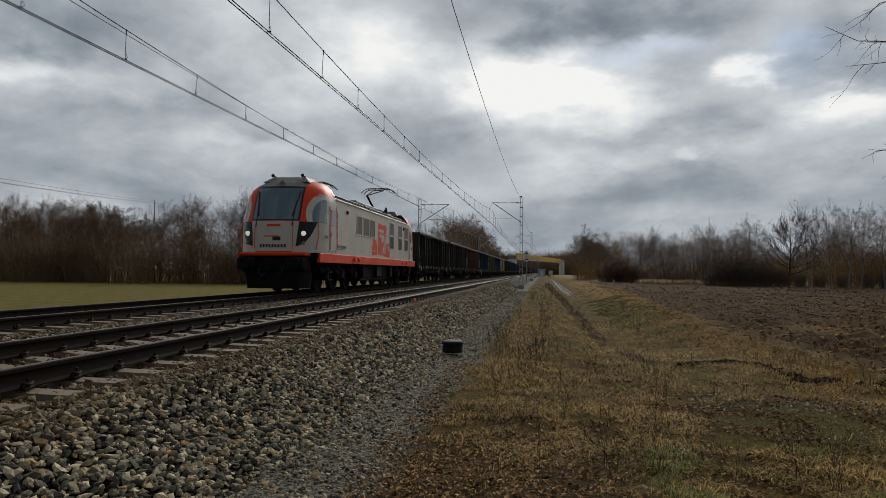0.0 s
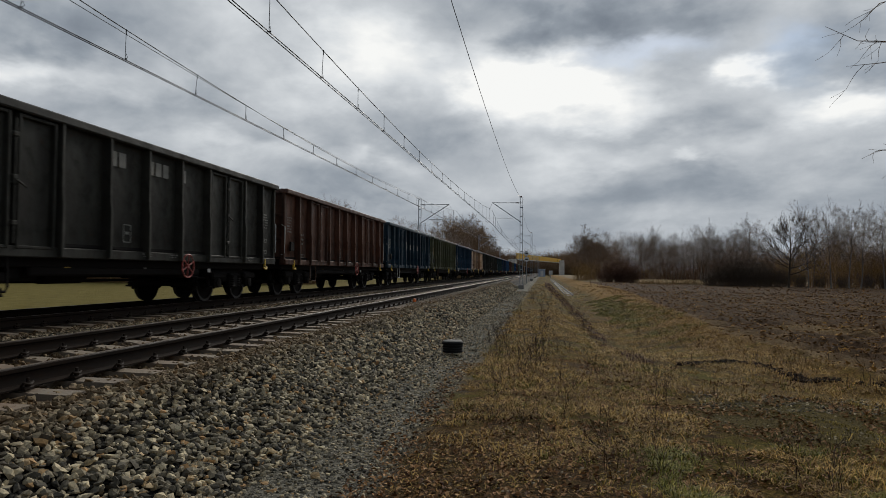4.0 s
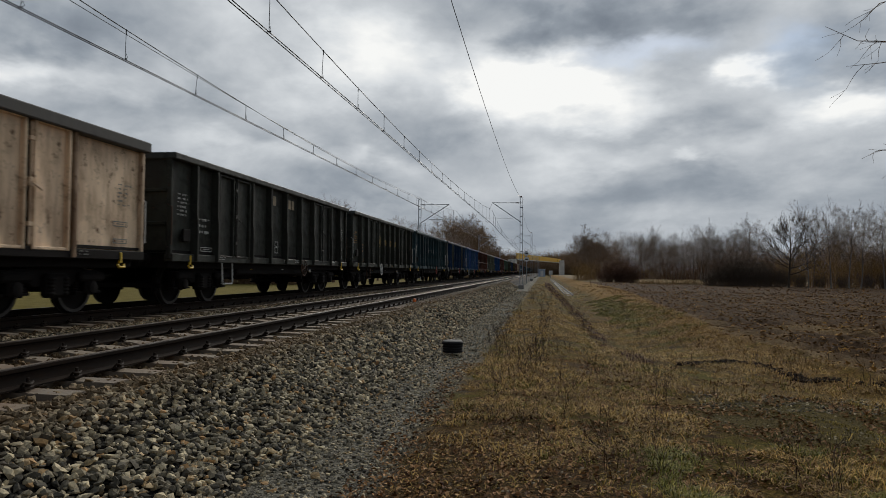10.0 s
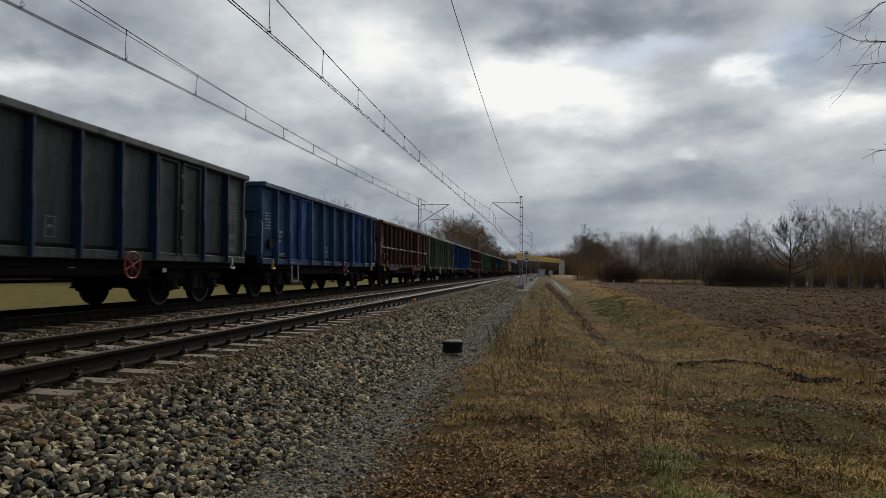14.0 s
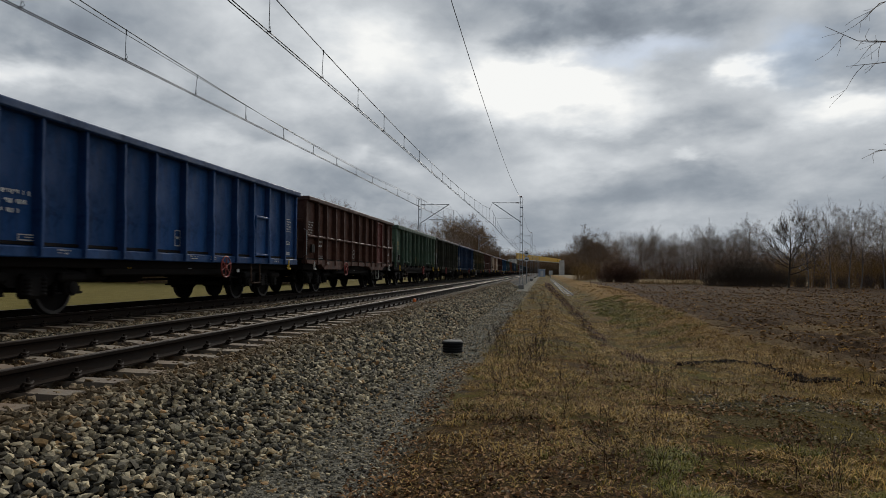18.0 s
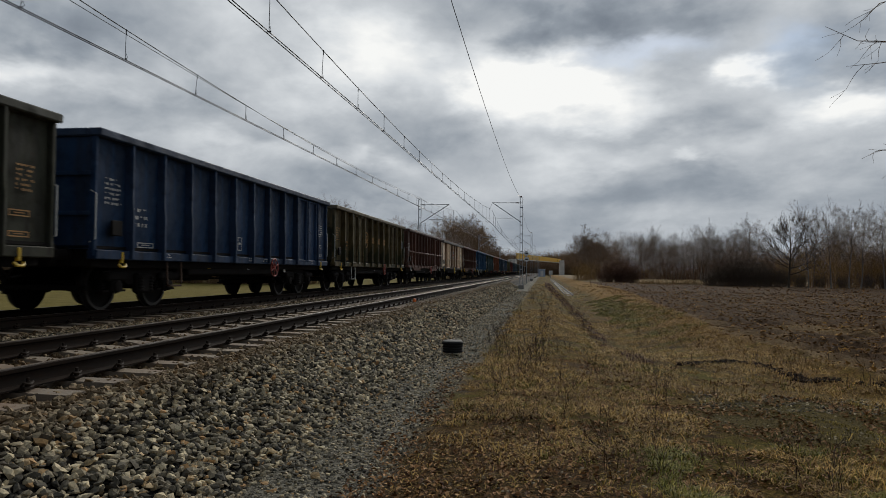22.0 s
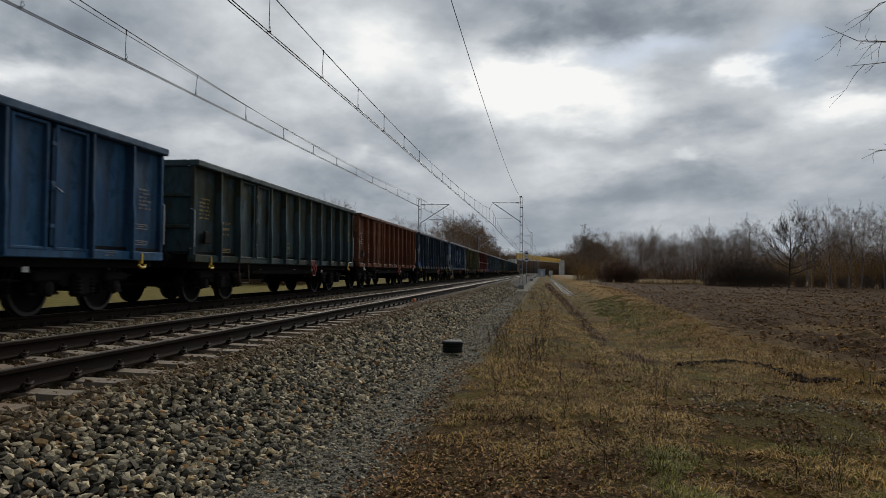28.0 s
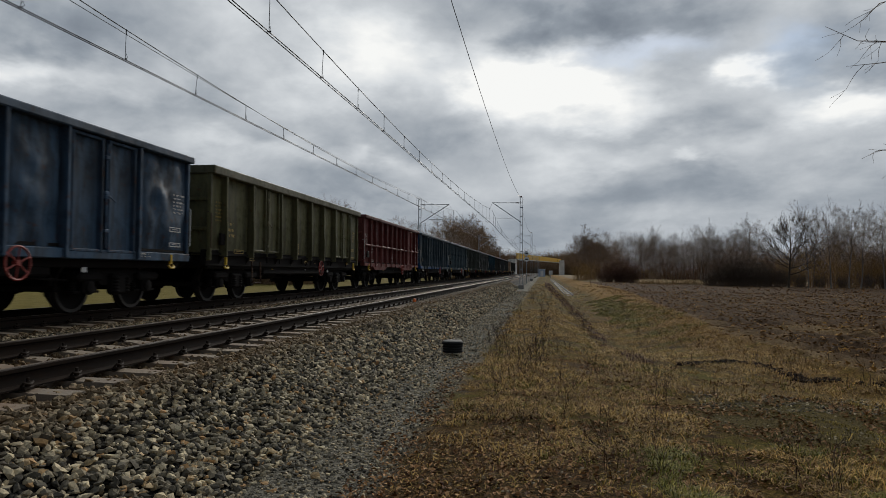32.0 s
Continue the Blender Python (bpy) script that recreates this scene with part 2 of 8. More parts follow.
def ballast_base():
    n = Nodes("packed_ballast", 0.92, 0.0, 0.1)
    w = n.coord("World")
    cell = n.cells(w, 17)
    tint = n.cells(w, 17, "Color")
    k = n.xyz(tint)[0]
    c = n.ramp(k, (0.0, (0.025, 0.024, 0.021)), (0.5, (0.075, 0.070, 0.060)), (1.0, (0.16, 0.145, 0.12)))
    # near-black between the stone cells: shade of the gaps painted into the colour
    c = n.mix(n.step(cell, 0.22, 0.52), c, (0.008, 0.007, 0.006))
    x = n.xyz(w)[0]
    near = n.math("SUBTRACT", 1.0, n.step(n.math("ABSOLUTE", n.math("ADD", x, -TRACK_ONE)), 1.25, 2.05))
    c = n.mix(n.math("MULTIPLY", near, 0.5), c, (0.08, 0.048, 0.025))
    return n.finish(c, n.math("SUBTRACT", 1.0, cell), 0.9, 0.05)


def ground_cover():
    """Gravel foot of the bank, matted winter grass, ploughed soil and the meadow beyond the line."""
    n = Nodes("winter_ground", 0.97, 0.0, 0.04)
    w = n.coord("World")
    x, y, z = n.xyz(w)
    wob = n.math("MULTIPLY", n.math("SUBTRACT", n.noise(w, 1.1, 5, 0.65), 0.5), 1.1)
    wide = n.math("MULTIPLY", n.math("SUBTRACT", n.noise(w, 0.16, 4, 0.55), 0.5), 1.0)
    fine = n.noise(w, 34, 6, 0.72)
    tuft = n.noise(w, 4.2, 5, 0.65)
    broad = n.noise(w, 0.45, 4, 0.6)
    straw = n.ramp(fine, (0.32, (0.015, 0.009, 0.003)), (0.5, (0.107, 0.061, 0.013)), (0.70, (0.327, 0.196, 0.047)))
    green = n.ramp(fine, (0.3, (0.015, 0.015, 0.003)), (0.5, (0.084, 0.069, 0.008)), (0.72, (0.219, 0.168, 0.021)))
    brown = n.ramp(fine, (0.34, (0.006, 0.004, 0.002)), (0.5, (0.046, 0.025, 0.010)), (0.70, (0.175, 0.097, 0.041)))
    grass = n.mix(n.step(n.math("ADD", n.math("MULTIPLY", tuft, 0.5), n.math("MULTIPLY", broad, 0.5)), 0.44, 0.60), straw, green)
    grass = n.mix(n.step(tuft, 0.36, 0.5, 0.8, 0.0), grass, brown)
    grass = n.mix(n.step(n.noise(w, 0.8, 5, 0.65, 0.4), 0.52, 0.66, 0.0, 0.8), grass, brown)
    # leaf mould on the open verge, rusty grass beyond the ditch
    grass = n.mix(n.math("MULTIPLY", n.step(n.math("ADD", y, n.math("MULTIPLY", wob, 3.0)), 5.5, 9.5, 0.8, 0.0), n.step(x, 0.4, 1.8, 1.0, 0.25)), grass, brown)
    rusty = n.ramp(fine, (0.3, (0.041, 0.020, 0.004)), (0.5, (0.194, 0.106, 0.025)), (0.72, (0.429, 0.245, 0.060)))
    grass = n.mix(n.math("MULTIPLY", n.step(x, 3.6, 4.4), n.step(y, 10, 26, 0.35, 0.9)), grass, rusty)
    moss = n.ramp(fine, (0.3, (0.021, 0.015, 0.003)), (0.7, (0.122, 0.086, 0.014)))
    px, py = n.math("DIVIDE", n.math("SUBTRACT", n.math("ADD", x, wob), 2.95), 1.35), n.math("DIVIDE", n.math("SUBTRACT", n.math("ADD", y, wob), 8.4), 1.45)
    pad = n.math("SUBTRACT", 1.0, n.step(n.math("ADD", n.math("MULTIPLY", px, px), n.math("MULTIPLY", py, py)), 0.6, 1.25))
    grass = n.mix(n.math("MULTIPLY", pad, 0.85), grass, moss)
    cellk = n.xyz(n.cells(w, 42, "Color"))[0]
    gravel = n.ramp(cellk, (0.0, (0.052, 0.047, 0.037)), (0.55, (0.155, 0.143, 0.113)), (1.0, (0.299, 0.275, 0.216)))
    soil = n.ramp(n.noise(w, 7, 6, 0.7), (0.3, (0.025, 0.013, 0.005)), (0.55, (0.076, 0.040, 0.015)), (0.8, (0.146, 0.079, 0.030)))
    chaff = n.ramp(fine, (0.3, (0.11, 0.070, 0.034)), (0.7, (0.28, 0.19, 0.092)))
    soil = n.mix(n.step(n.noise(n.coord("World", (1, 0.35, 1)), 1.5, 6, 0.75), 0.52, 0.66, 0, 0.55), soil, chaff)
    soil = n.mix(n.step(n.noise(n.coord("World", (1, 0.5, 1)), 0.8, 5, 0.7, 0.5), 0.42, 0.58, 0.6, 0.0), soil, (0.040, 0.022, 0.011))
    ex, ey = n.math("DIVIDE", n.math("SUBTRACT", n.math("ADD", x, wob), 7.7), 1.5), n.math("DIVIDE", n.math("SUBTRACT", n.math("ADD", y, n.math("MULTIPLY", wob, 3.0)), 20.5), 1.7)
    bare = n.math("SUBTRACT", 1.0, n.step(n.math("ADD", n.math("MULTIPLY", ex, ex), n.math("MULTIPLY", ey, ey)), 0.5, 1.3))
    soil = n.mix(n.math("MULTIPLY", bare, 0.7), soil, chaff)
    soil = n.mix(n.math("SUBTRACT", 0.75, n.step(n.math("ADD", x, n.math("MULTIPLY", wob, 1.6)), 5.2, 6.0, 0.0, 0.75)), soil, chaff)
    meadow = n.ramp(n.noise(w, 1.3, 6, 0.7), (0.3, (0.105, 0.088, 0.022)), (0.7, (0.205, 0.162, 0.050)))
    c = n.mix(n.step(n.math("ADD", x, n.math("MULTIPLY", wob, 0.8)), -1.4, -1.0), gravel, grass)
    edge = n.math("SUBTRACT", n.math("ADD", n.math("ADD", x, n.math("MULTIPLY", wob, 0.5)), n.math("MULTIPLY", wide, 0.5)), n.math("MULTIPLY", n.math("MINIMUM", n.math("MAXIMUM", n.math("SUBTRACT", y, 21.0), 0.0), 46.0), 0.048))
    c = n.mix(n.step(edge, 4.85, 5.25), c, soil)
    c = n.mix(n.step(n.math("MULTIPLY", x, -1.0), 14.2, 15.2), c, meadow)
    far = n.math("MULTIPLY", n.step(y, 118, 128), n.step(x, 6.0, 8.0))
    c = n.mix(far, c, n.ramp(tuft, (0.3, (0.14, 0.10, 0.055)), (0.7, (0.30, 0.235, 0.14))))
    h = n.math("ADD", fine, n.math("MULTIPLY", tuft, 1.5))
    return n.finish(c, h, 0.8, 0.04)


def blades(name, low, mid, high):
    n = Nodes(name, 0.8, 0.0, 0.2)
    c = n.ramp(n.island(), (0.0, low), (0.5, mid), (1.0, high))
    w = n.coord("World")
    k = n.math("ADD", n.math("MULTIPLY", n.noise(w, 1.3, 4, 0.6), 0.6), n.math("MULTIPLY", n.noise(w, 0.35, 3, 0.5), 0.4))
    c = n.mix(n.step(k, 0.40, 0.56, 0.5, 0.0), c, mul(mid, 0.45))
    return n.finish(c)


def bark(name, low, high):
    n = Nodes(name, 0.9, 0.0, 0.2)
    f = n.noise(n.coord("Object", (1, 1, 0.3)), 9, 5, 0.65)
    c = n.mix(n.step(n.rand(), 0, 1, 0, 0.45), n.ramp(f, (0.3, low), (0.7, high)), mul(high, 0.7))
    return n.finish(c, f, 0.4, 0.02)


RAIL, RAIL_TOP, CONCRETE, STONE, BALLAST = rail_steel(), rail_top(), concrete(), stone(), ballast_base()
GROUND = ground_cover()
STRAW = blades("dry_grass", (0.058, 0.028, 0.006), (0.349, 0.203, 0.044), (0.824, 0.529, 0.141))
GREEN = blades("green_grass", (0.036, 0.030, 0.003), (0.211, 0.156, 0.015), (0.529, 0.377, 0.053))
REED = blades("pale_reed", (0.30, 0.21, 0.10), (0.54, 0.39, 0.20), (0.74, 0.56, 0.33))
LUSH = blades("lush_grass", (0.045, 0.051, 0.006), (0.173, 0.163, 0.017), (0.432, 0.371, 0.058))
LEAF = blades("fallen_leaves", (0.048, 0.020, 0.008), (0.249, 0.120, 0.043), (0.595, 0.338, 0.145))
CHAFF = blades("torn_straw", (0.071, 0.033, 0.009), (0.328, 0.173, 0.047), (0.705, 0.420, 0.125))
STALK = blades("dead_stalk", (0.03, 0.016, 0.010), (0.06, 0.035, 0.021), (0.11, 0.07, 0.042))
MOSS = blades("olive_moss", (0.024, 0.018, 0.004), (0.085, 0.066, 0.010), (0.22, 0.17, 0.03))
BRAMBLE = blades("bank_weed", (0.048, 0.022, 0.013), (0.119, 0.056, 0.033), (0.247, 0.124, 0.071))
CLOD = blades("ploughed_clod", (0.074, 0.036, 0.014), (0.190, 0.097, 0.038), (0.406, 0.221, 0.088))
CLOD.node_tree.nodes["Principled BSDF"].inputs["Specular IOR Level"].default_value = 0.05
OCHRE = bark("ochre_undergrowth", (0.15, 0.090, 0.030), (0.42, 0.26, 0.09))
RUSSET = bark("dark_russet_twigs", (0.072, 0.041, 0.029), (0.182, 0.102, 0.069))
DUSKY = bark("dusky_twigs", (0.075, 0.056, 0.042), (0.16, 0.125, 0.095))
EARTH = plain("dark_broken_earth", (0.022, 0.015, 0.011), 0.95, 0.0, 14, 0.5, 0.4, 0.03)
BARK = bark("dark_bark", (0.107, 0.080, 0.062), (0.330, 0.248, 0.186))
BARK_BROWN = bark("brown_twigs", (0.090, 0.052, 0.032), (0.237, 0.144, 0.090))
BARK_PALE = bark("pale_birch_bark", (0.12, 0.105, 0.09), (0.36, 0.32, 0.28))
SHRUB_BROWN = bark("pale_brown_twigs", (0.125, 0.078, 0.043), (0.330, 0.216, 0.123))
FIR = bark("dark_twigs", (0.045, 0.034, 0.024), (0.115, 0.088, 0.062))


# ---- mesh helpers ----
class Shape:
    """Points and faces of one part."""

    def __init__(self):
        self.v, self.f = [], []

    def grow(self, pts, faces):
        k = len(self.v)
        self.v += [tuple(p) for p in pts]
        self.f += [tuple(i + k for i in q) for q in faces]
        return self

    def box(self, x0, x1, y0, y1, z0, z1, c=0.0):
        """A box; c cuts its edges."""
        if c <= 0:
            p = [(x, y, z) for x in (x0, x1) for y in (y0, y1) for z in (z0, z1)]
            return self.grow(p, [(0, 1, 3, 2), (4, 6, 7, 5), (0, 4, 5, 1), (2, 3, 7, 6), (0, 2, 6, 4), (1, 5, 7, 3)])
        lo, hi = (x0, y0, z0), (x1, y1, z1)
        c = min(c, *(abs(b - a) * 0.45 for a, b in zip(lo, hi)))
        p, key = [], {}
        for sx in (0, 1):
            for sy in (0, 1):
                for sz in (0, 1):
                    s = (sx, sy, sz)
                    for ax in range(3):
                        q = [hi[k] if s[k] else lo[k] for k in range(3)]
                        for k in range(3):
                            if k != ax:
                                q[k] += -c if s[k] else c
                        key[s, ax] = len(p)
                        p.append(tuple(q))
        faces = []
        for ax in range(3):
            a, b = (ax + 1) % 3, (ax + 2) % 3
            for side in (0, 1):
                ring = []
                for u, w in ((0, 0), (1, 0), (1, 1), (0, 1)):
                    s = [0, 0, 0]
                    s[ax], s[a], s[b] = side, u, w
                    ring.append(key[tuple(s), ax])
                faces.append(tuple(ring) if side else tuple(reversed(ring)))
            for u in (0, 1):
                for w in (0, 1):
                    s0, s1 = [0, 0, 0], [0, 0, 0]
                    s0[a], s0[b], s1[a], s1[b] = u, w, u, w
                    s1[ax] = 1
                    s0, s1 = tuple(s0), tuple(s1)
                    ring = (key[s0, a], key[s1, a], key[s1, b], key[s0, b])
                    faces.append(ring if u == w else tuple(reversed(ring)))
        for s in {k[0] for k in key}:
            ring = (key[s, 0], key[s, 1], key[s, 2])
            faces.append(ring if sum(s) % 2 else tuple(reversed(ring)))
        return self.grow(p, faces)

    def prism(self, outline, axis, a, b):
        """An outline in the two other axes, drawn out along axis from a to b."""
        n = len(outline)
        p = []
        for t in (a, b):
            for q in outline:
                r = list(q)
                r.insert(axis, t)
                p.append(tuple(r))
        faces = [(i, (i + 1) % n, n + (i + 1) % n, n + i) for i in range(n)]
        faces += [tuple(reversed(range(n))), tuple(range(n, 2 * n))]
        return self.grow(p, faces)

    def tube(self, path, r, sides=8, close=False, cap=True):
        """A round bar along a path; r is one radius or one for each point."""
        path = [Vector(q) for q in path]
        n = len(path)
        rr = [r] * n if isinstance(r, (int, float)) else r
        p = []
        ref = Vector((0, 0, 1))
        for i, q in enumerate(path):
            if close:
                d = path[(i + 1) % n] - path[i - 1]
            else:
                d = path[min(i + 1, n - 1)] - path[max(i - 1, 0)]
            d.normalize()
            e = d.cross(ref if abs(d.z) < 0.9 else Vector((1, 0, 0))).normalized()
            g = e.cross(d)
            for k in range(sides):
                a = 2 * math.pi * k / sides
                p.append(q + e * (math.cos(a) * rr[i]) + g * (math.sin(a) * rr[i]))
        faces = []
        for i in range(n if close else n - 1):
            for k in range(sides):
                a, b = i * sides, ((i + 1) % n) * sides
                faces.append((a + k, a + (k + 1) % sides, b + (k + 1) % sides, b + k))
        if cap and not close:
            faces += [tuple(reversed(range(sides))), tuple(range((n - 1) * sides, n * sides))]
        return self.grow(p, faces)

    def lathe(self, profile, axis, centre, sides=24):
        """A profile of (radius, along) turned about an axis."""
        p = []
        for r, t in profile:
            for k in range(sides):
                a = 2 * math.pi * k / sides
                q = [math.cos(a) * r, math.sin(a) * r]
                q.insert(axis, t)
                p.append(tuple(q[j] + centre[j] for j in range(3)))
        n = len(profile)
        faces = [(i * sides + k, i * sides + (k + 1) % sides, (i + 1) * sides + (k + 1) % sides, (i + 1) * sides + k)
                 for i in range(n - 1) for k in range(sides)]
        faces += [tuple(reversed(range(sides))), tuple(range((n - 1) * sides, n * sides))]
        return self.grow(p, faces)

    def sheet(self, fn, us, vs, thick=None):
        """A grid of points fn(u, v)."""
        p = [fn(u, w) for u in us for w in vs]
        m = len(vs)
        faces = [(i * m + j, (i + 1) * m + j, (i + 1) * m + j + 1, i * m + j + 1) for i in range(len(us) - 1) for j in range(m - 1)]
        return self.grow(p, faces)

    def mesh(self, name, smooth=35):
        me = bpy.data.meshes.new(name)
        me.from_pydata(self.v, [], self.f)
        bm = bmesh.new()
        bm.from_mesh(me)
        bmesh.ops.recalc_face_normals(bm, faces=bm.faces)
        bm.to_mesh(me)
        bm.free()
        if smooth:
            me.polygons.foreach_set("use_smooth", [True] * len(me.polygons))
            me.set_sharp_from_angle(angle=radians(smooth))
        return me


def quick_mesh(name, verts, faces, smooth=False):
    """A big mesh of equal-sided faces from arrays."""
    me = bpy.data.meshes.new(name)
    verts, faces = np.asarray(verts, dtype=np.float32), np.asarray(faces, dtype=np.int32)
    k = faces.shape[1]
    me.vertices.add(len(verts))
    me.vertices.foreach_set("co", verts.ravel())
    me.loops.add(faces.size)
    me.loops.foreach_set("vertex_index", faces.ravel())
    me.polygons.add(len(faces))
    me.polygons.foreach_set("loop_start", np.arange(len(faces), dtype=np.int32) * k)
    me.polygons.foreach_set("use_smooth", np.full(len(faces), smooth))
    me.update(calc_edges=True)
    return me


def dress(ob, material):
    """Gives one object its material without touching a shared mesh."""
    if not ob.data.materials:
        ob.data.materials.append(None)
    ob.material_slots[0].link = "OBJECT"
    ob.material_slots[0].material = material
    return ob


def part(name, shape, material, parent, label=""):
    me = shape if isinstance(shape, bpy.types.Mesh) else shape.mesh(name)
    ob = dress(new(name, me), material)
    ob.parent = parent
    return tagged(ob, label)


def thing(name, label, category, group="", m=None):
    ob = new(name)
    ob.empty_display_size = 0.3
    if m is not None:
        ob.matrix_world = m
    return tagged(ob, label, category, group)


def hash_noise(x, y, scale, seed=0.0):
    return noise.noise(Vector((x * scale, y * scale, seed)))


# ---- ground, ballast and track ----
def ground_z(x, y):
    """The lie of the land beside the line."""
    z = -0.86
    if -2.6 < x < 80:
        z += 0.05 * hash_noise(x, y, 0.35) + 0.025 * hash_noise(x, y, 1.7, 4.0)
    # the verge rises a little, then falls into the ditch and rises to the field
    z += 0.07 * math.exp(-((x - 0.2) / 0.9) ** 2)
    run = min(1.0, max(0.0, (y - 12.5) / 8.0))
    run = run * run * (3 - 2 * run)
    mid = 2.4
    near, far = 1.5, 2.3
    d = (x - mid) / (near if x < mid else far)
    z -= run * 0.50 * math.exp(-d * d * 1.3)
    if x > 4.0 and y > 3:
        a = min(1.0, (x - 4.0) / 1.2)
        z += a * (0.10 + 0.055 * math.sin((x * 0.96 + y * 0.28) * 7.0 + 2.0 * hash_noise(x, y, 0.5)) * min(1.0, 30.0 / max(y, 1.0)))
        z += a * 0.10 * hash_noise(x, y, 2.6, 9.0)
    if x < -13:
        z += 0.04 * hash_noise(x, y, 0.1)
    return z


def field_edge(y):
    """Where the plough has turned the turf."""
    return 5.05 + min(2.2, max(0.0, y - 21) * 0.048)


def build_ground():
    xs = list(np.concatenate([[-4000, -1500, -600, -250, -120, -80, -60, -45, -35, -28, -22, -18, -15, -13, -10, -6, -3.2, -2.8],
                              np.arange(-2.6, 9.0, 0.14), np.arange(9.0, 20, 0.3), np.arange(20, 60, 1.2), [65, 75, 90, 120, 180, 300, 600, 1500, 4000]]))
    ys = list(np.concatenate([[-4000, -1000, -300, -100, -40, -15, -5, 0], np.arange(1.0, 24, 0.16), np.arange(24, 60, 0.6), np.arange(60, 130, 3), [140, 160, 190, 230, 290, 400, 700, 1500, 4000]]))
    verts = [(x, y, ground_z(x, y)) for x in xs for y in ys]
    m = len(ys)
    i, j = np.meshgrid(np.arange(len(xs) - 1), np.arange(m - 1), indexing="ij")
    a = (i * m + j).ravel()
    ob = new("ground", quick_mesh("ground", verts, np.stack([a, a + m, a + m + 1, a + 1], 1), True))
    ob.data.materials.append(GROUND)
    tagged(ob, "winter grass verge, ploughed field and meadow beside the railway", "ground", kind="structure")


BED_EDGE = -2.22


def bed_z(x):
    """The top of the ballast across the line."""
    right, left = -3.22, -11.2
    if x > right:
        return -0.25 - min(1.15, (x - right) / (BED_EDGE - right)) * 0.61
    if x < left:
        return -0.25 - (left - x) / 1.6 * 0.62
    mid = (TRACK_ONE + TRACK_TWO) / 2
    return -0.235 - 0.06 * math.exp(-((x - mid) / 0.55) ** 2)


def build_bed():
    xs = [-13.1, -12.6, -12.0, -11.5, -11.2] + list(np.arange(-11.0, -3.2, 0.3)) + [-3.22, -3.0, -2.8, -2.6, -2.4, BED_EDGE, -2.1]
    ys = list(np.concatenate([[-120, -40, -12], np.arange(-6, 60, 0.5), np.arange(60, 200, 6), [240, 320, 450, 700, 1200]]))
    verts = []
    for x in xs:
        for y in ys:
            verts.append((x, y, bed_z(x) + 0.02 * hash_noise(x, y, 1.3) - (0.02 if -13 < x < -2.3 else 0.06)))
    m = len(ys)
    i, j = np.meshgrid(np.arange(len(xs) - 1), np.arange(m - 1), indexing="ij")
    a = (i * m + j).ravel()
    ob = new("ballast_bed", quick_mesh("ballast_bed", verts, np.stack([a, a + m, a + m + 1, a + 1], 1), True))
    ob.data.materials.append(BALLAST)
    tagged(ob, "bank of packed grey crushed stone under two tracks", "ballast", kind="structure")


def rock_shapes(rng, count):
    """A few lumps of broken stone: cut cubes with every corner pulled."""
    out = []
    t = (1 + 5 ** 0.5) / 2
    base = np.array([(-1, t, 0), (1, t, 0), (-1, -t, 0), (1, -t, 0), (0, -1, t), (0, 1, t), (0, -1, -t), (0, 1, -t), (t, 0, -1), (t, 0, 1), (-t, 0, -1), (-t, 0, 1)]) / 1.9
    faces = np.array([(0, 11, 5), (0, 5, 1), (0, 1, 7), (0, 7, 10), (0, 10, 11), (1, 5, 9), (5, 11, 4), (11, 10, 2), (10, 7, 6), (7, 1, 8),
                      (3, 9, 4), (3, 4, 2), (3, 2, 6), (3, 6, 8), (3, 8, 9), (4, 9, 5), (2, 4, 11), (6, 2, 10), (8, 6, 7), (9, 8, 1)])
    for _ in range(count):
        v = base * rng.uniform(0.55, 1.35, (12, 1)) * rng.uniform(0.55, 1.4, (1, 3))
        out.append(v)
    return out, faces


def scatter_rocks(name, places, sizes, material, label, category, seed=3, flat=0.75):
    rng = np.random.default_rng(seed)
    lumps, faces = rock_shapes(rng, 24)
    lumps = np.array(lumps)
    n = len(places)
    pick = lumps[rng.integers(0, 24, n)]
    q = rng.normal(size=(n, 4))
    q /= np.linalg.norm(q, axis=1, keepdims=True)
    w, x, y, z = q.T
    rot = np.stack([1 - 2 * (y * y + z * z), 2 * (x * y - z * w), 2 * (x * z + y * w), 2 * (x * y + z * w), 1 - 2 * (x * x + z * z), 2 * (y * z - x * w),
                    2 * (x * z - y * w), 2 * (y * z + x * w), 1 - 2 * (x * x + y * y)], 1).reshape(n, 3, 3)
    v = np.einsum("nij,nkj->nki", rot, pick) * np.asarray(sizes)[:, None, None] * 0.5
    v[:, :, 2] *= flat
    v += np.asarray(places)[:, None, :]
    f = faces[None] + (np.arange(n) * 12)[:, None, None]
    ob = new(name, quick_mesh(name, v.reshape(-1, 3), f.reshape(-1, 3)))
    ob.data.materials.append(material)
    return tagged(ob, label, category, kind="stuff")


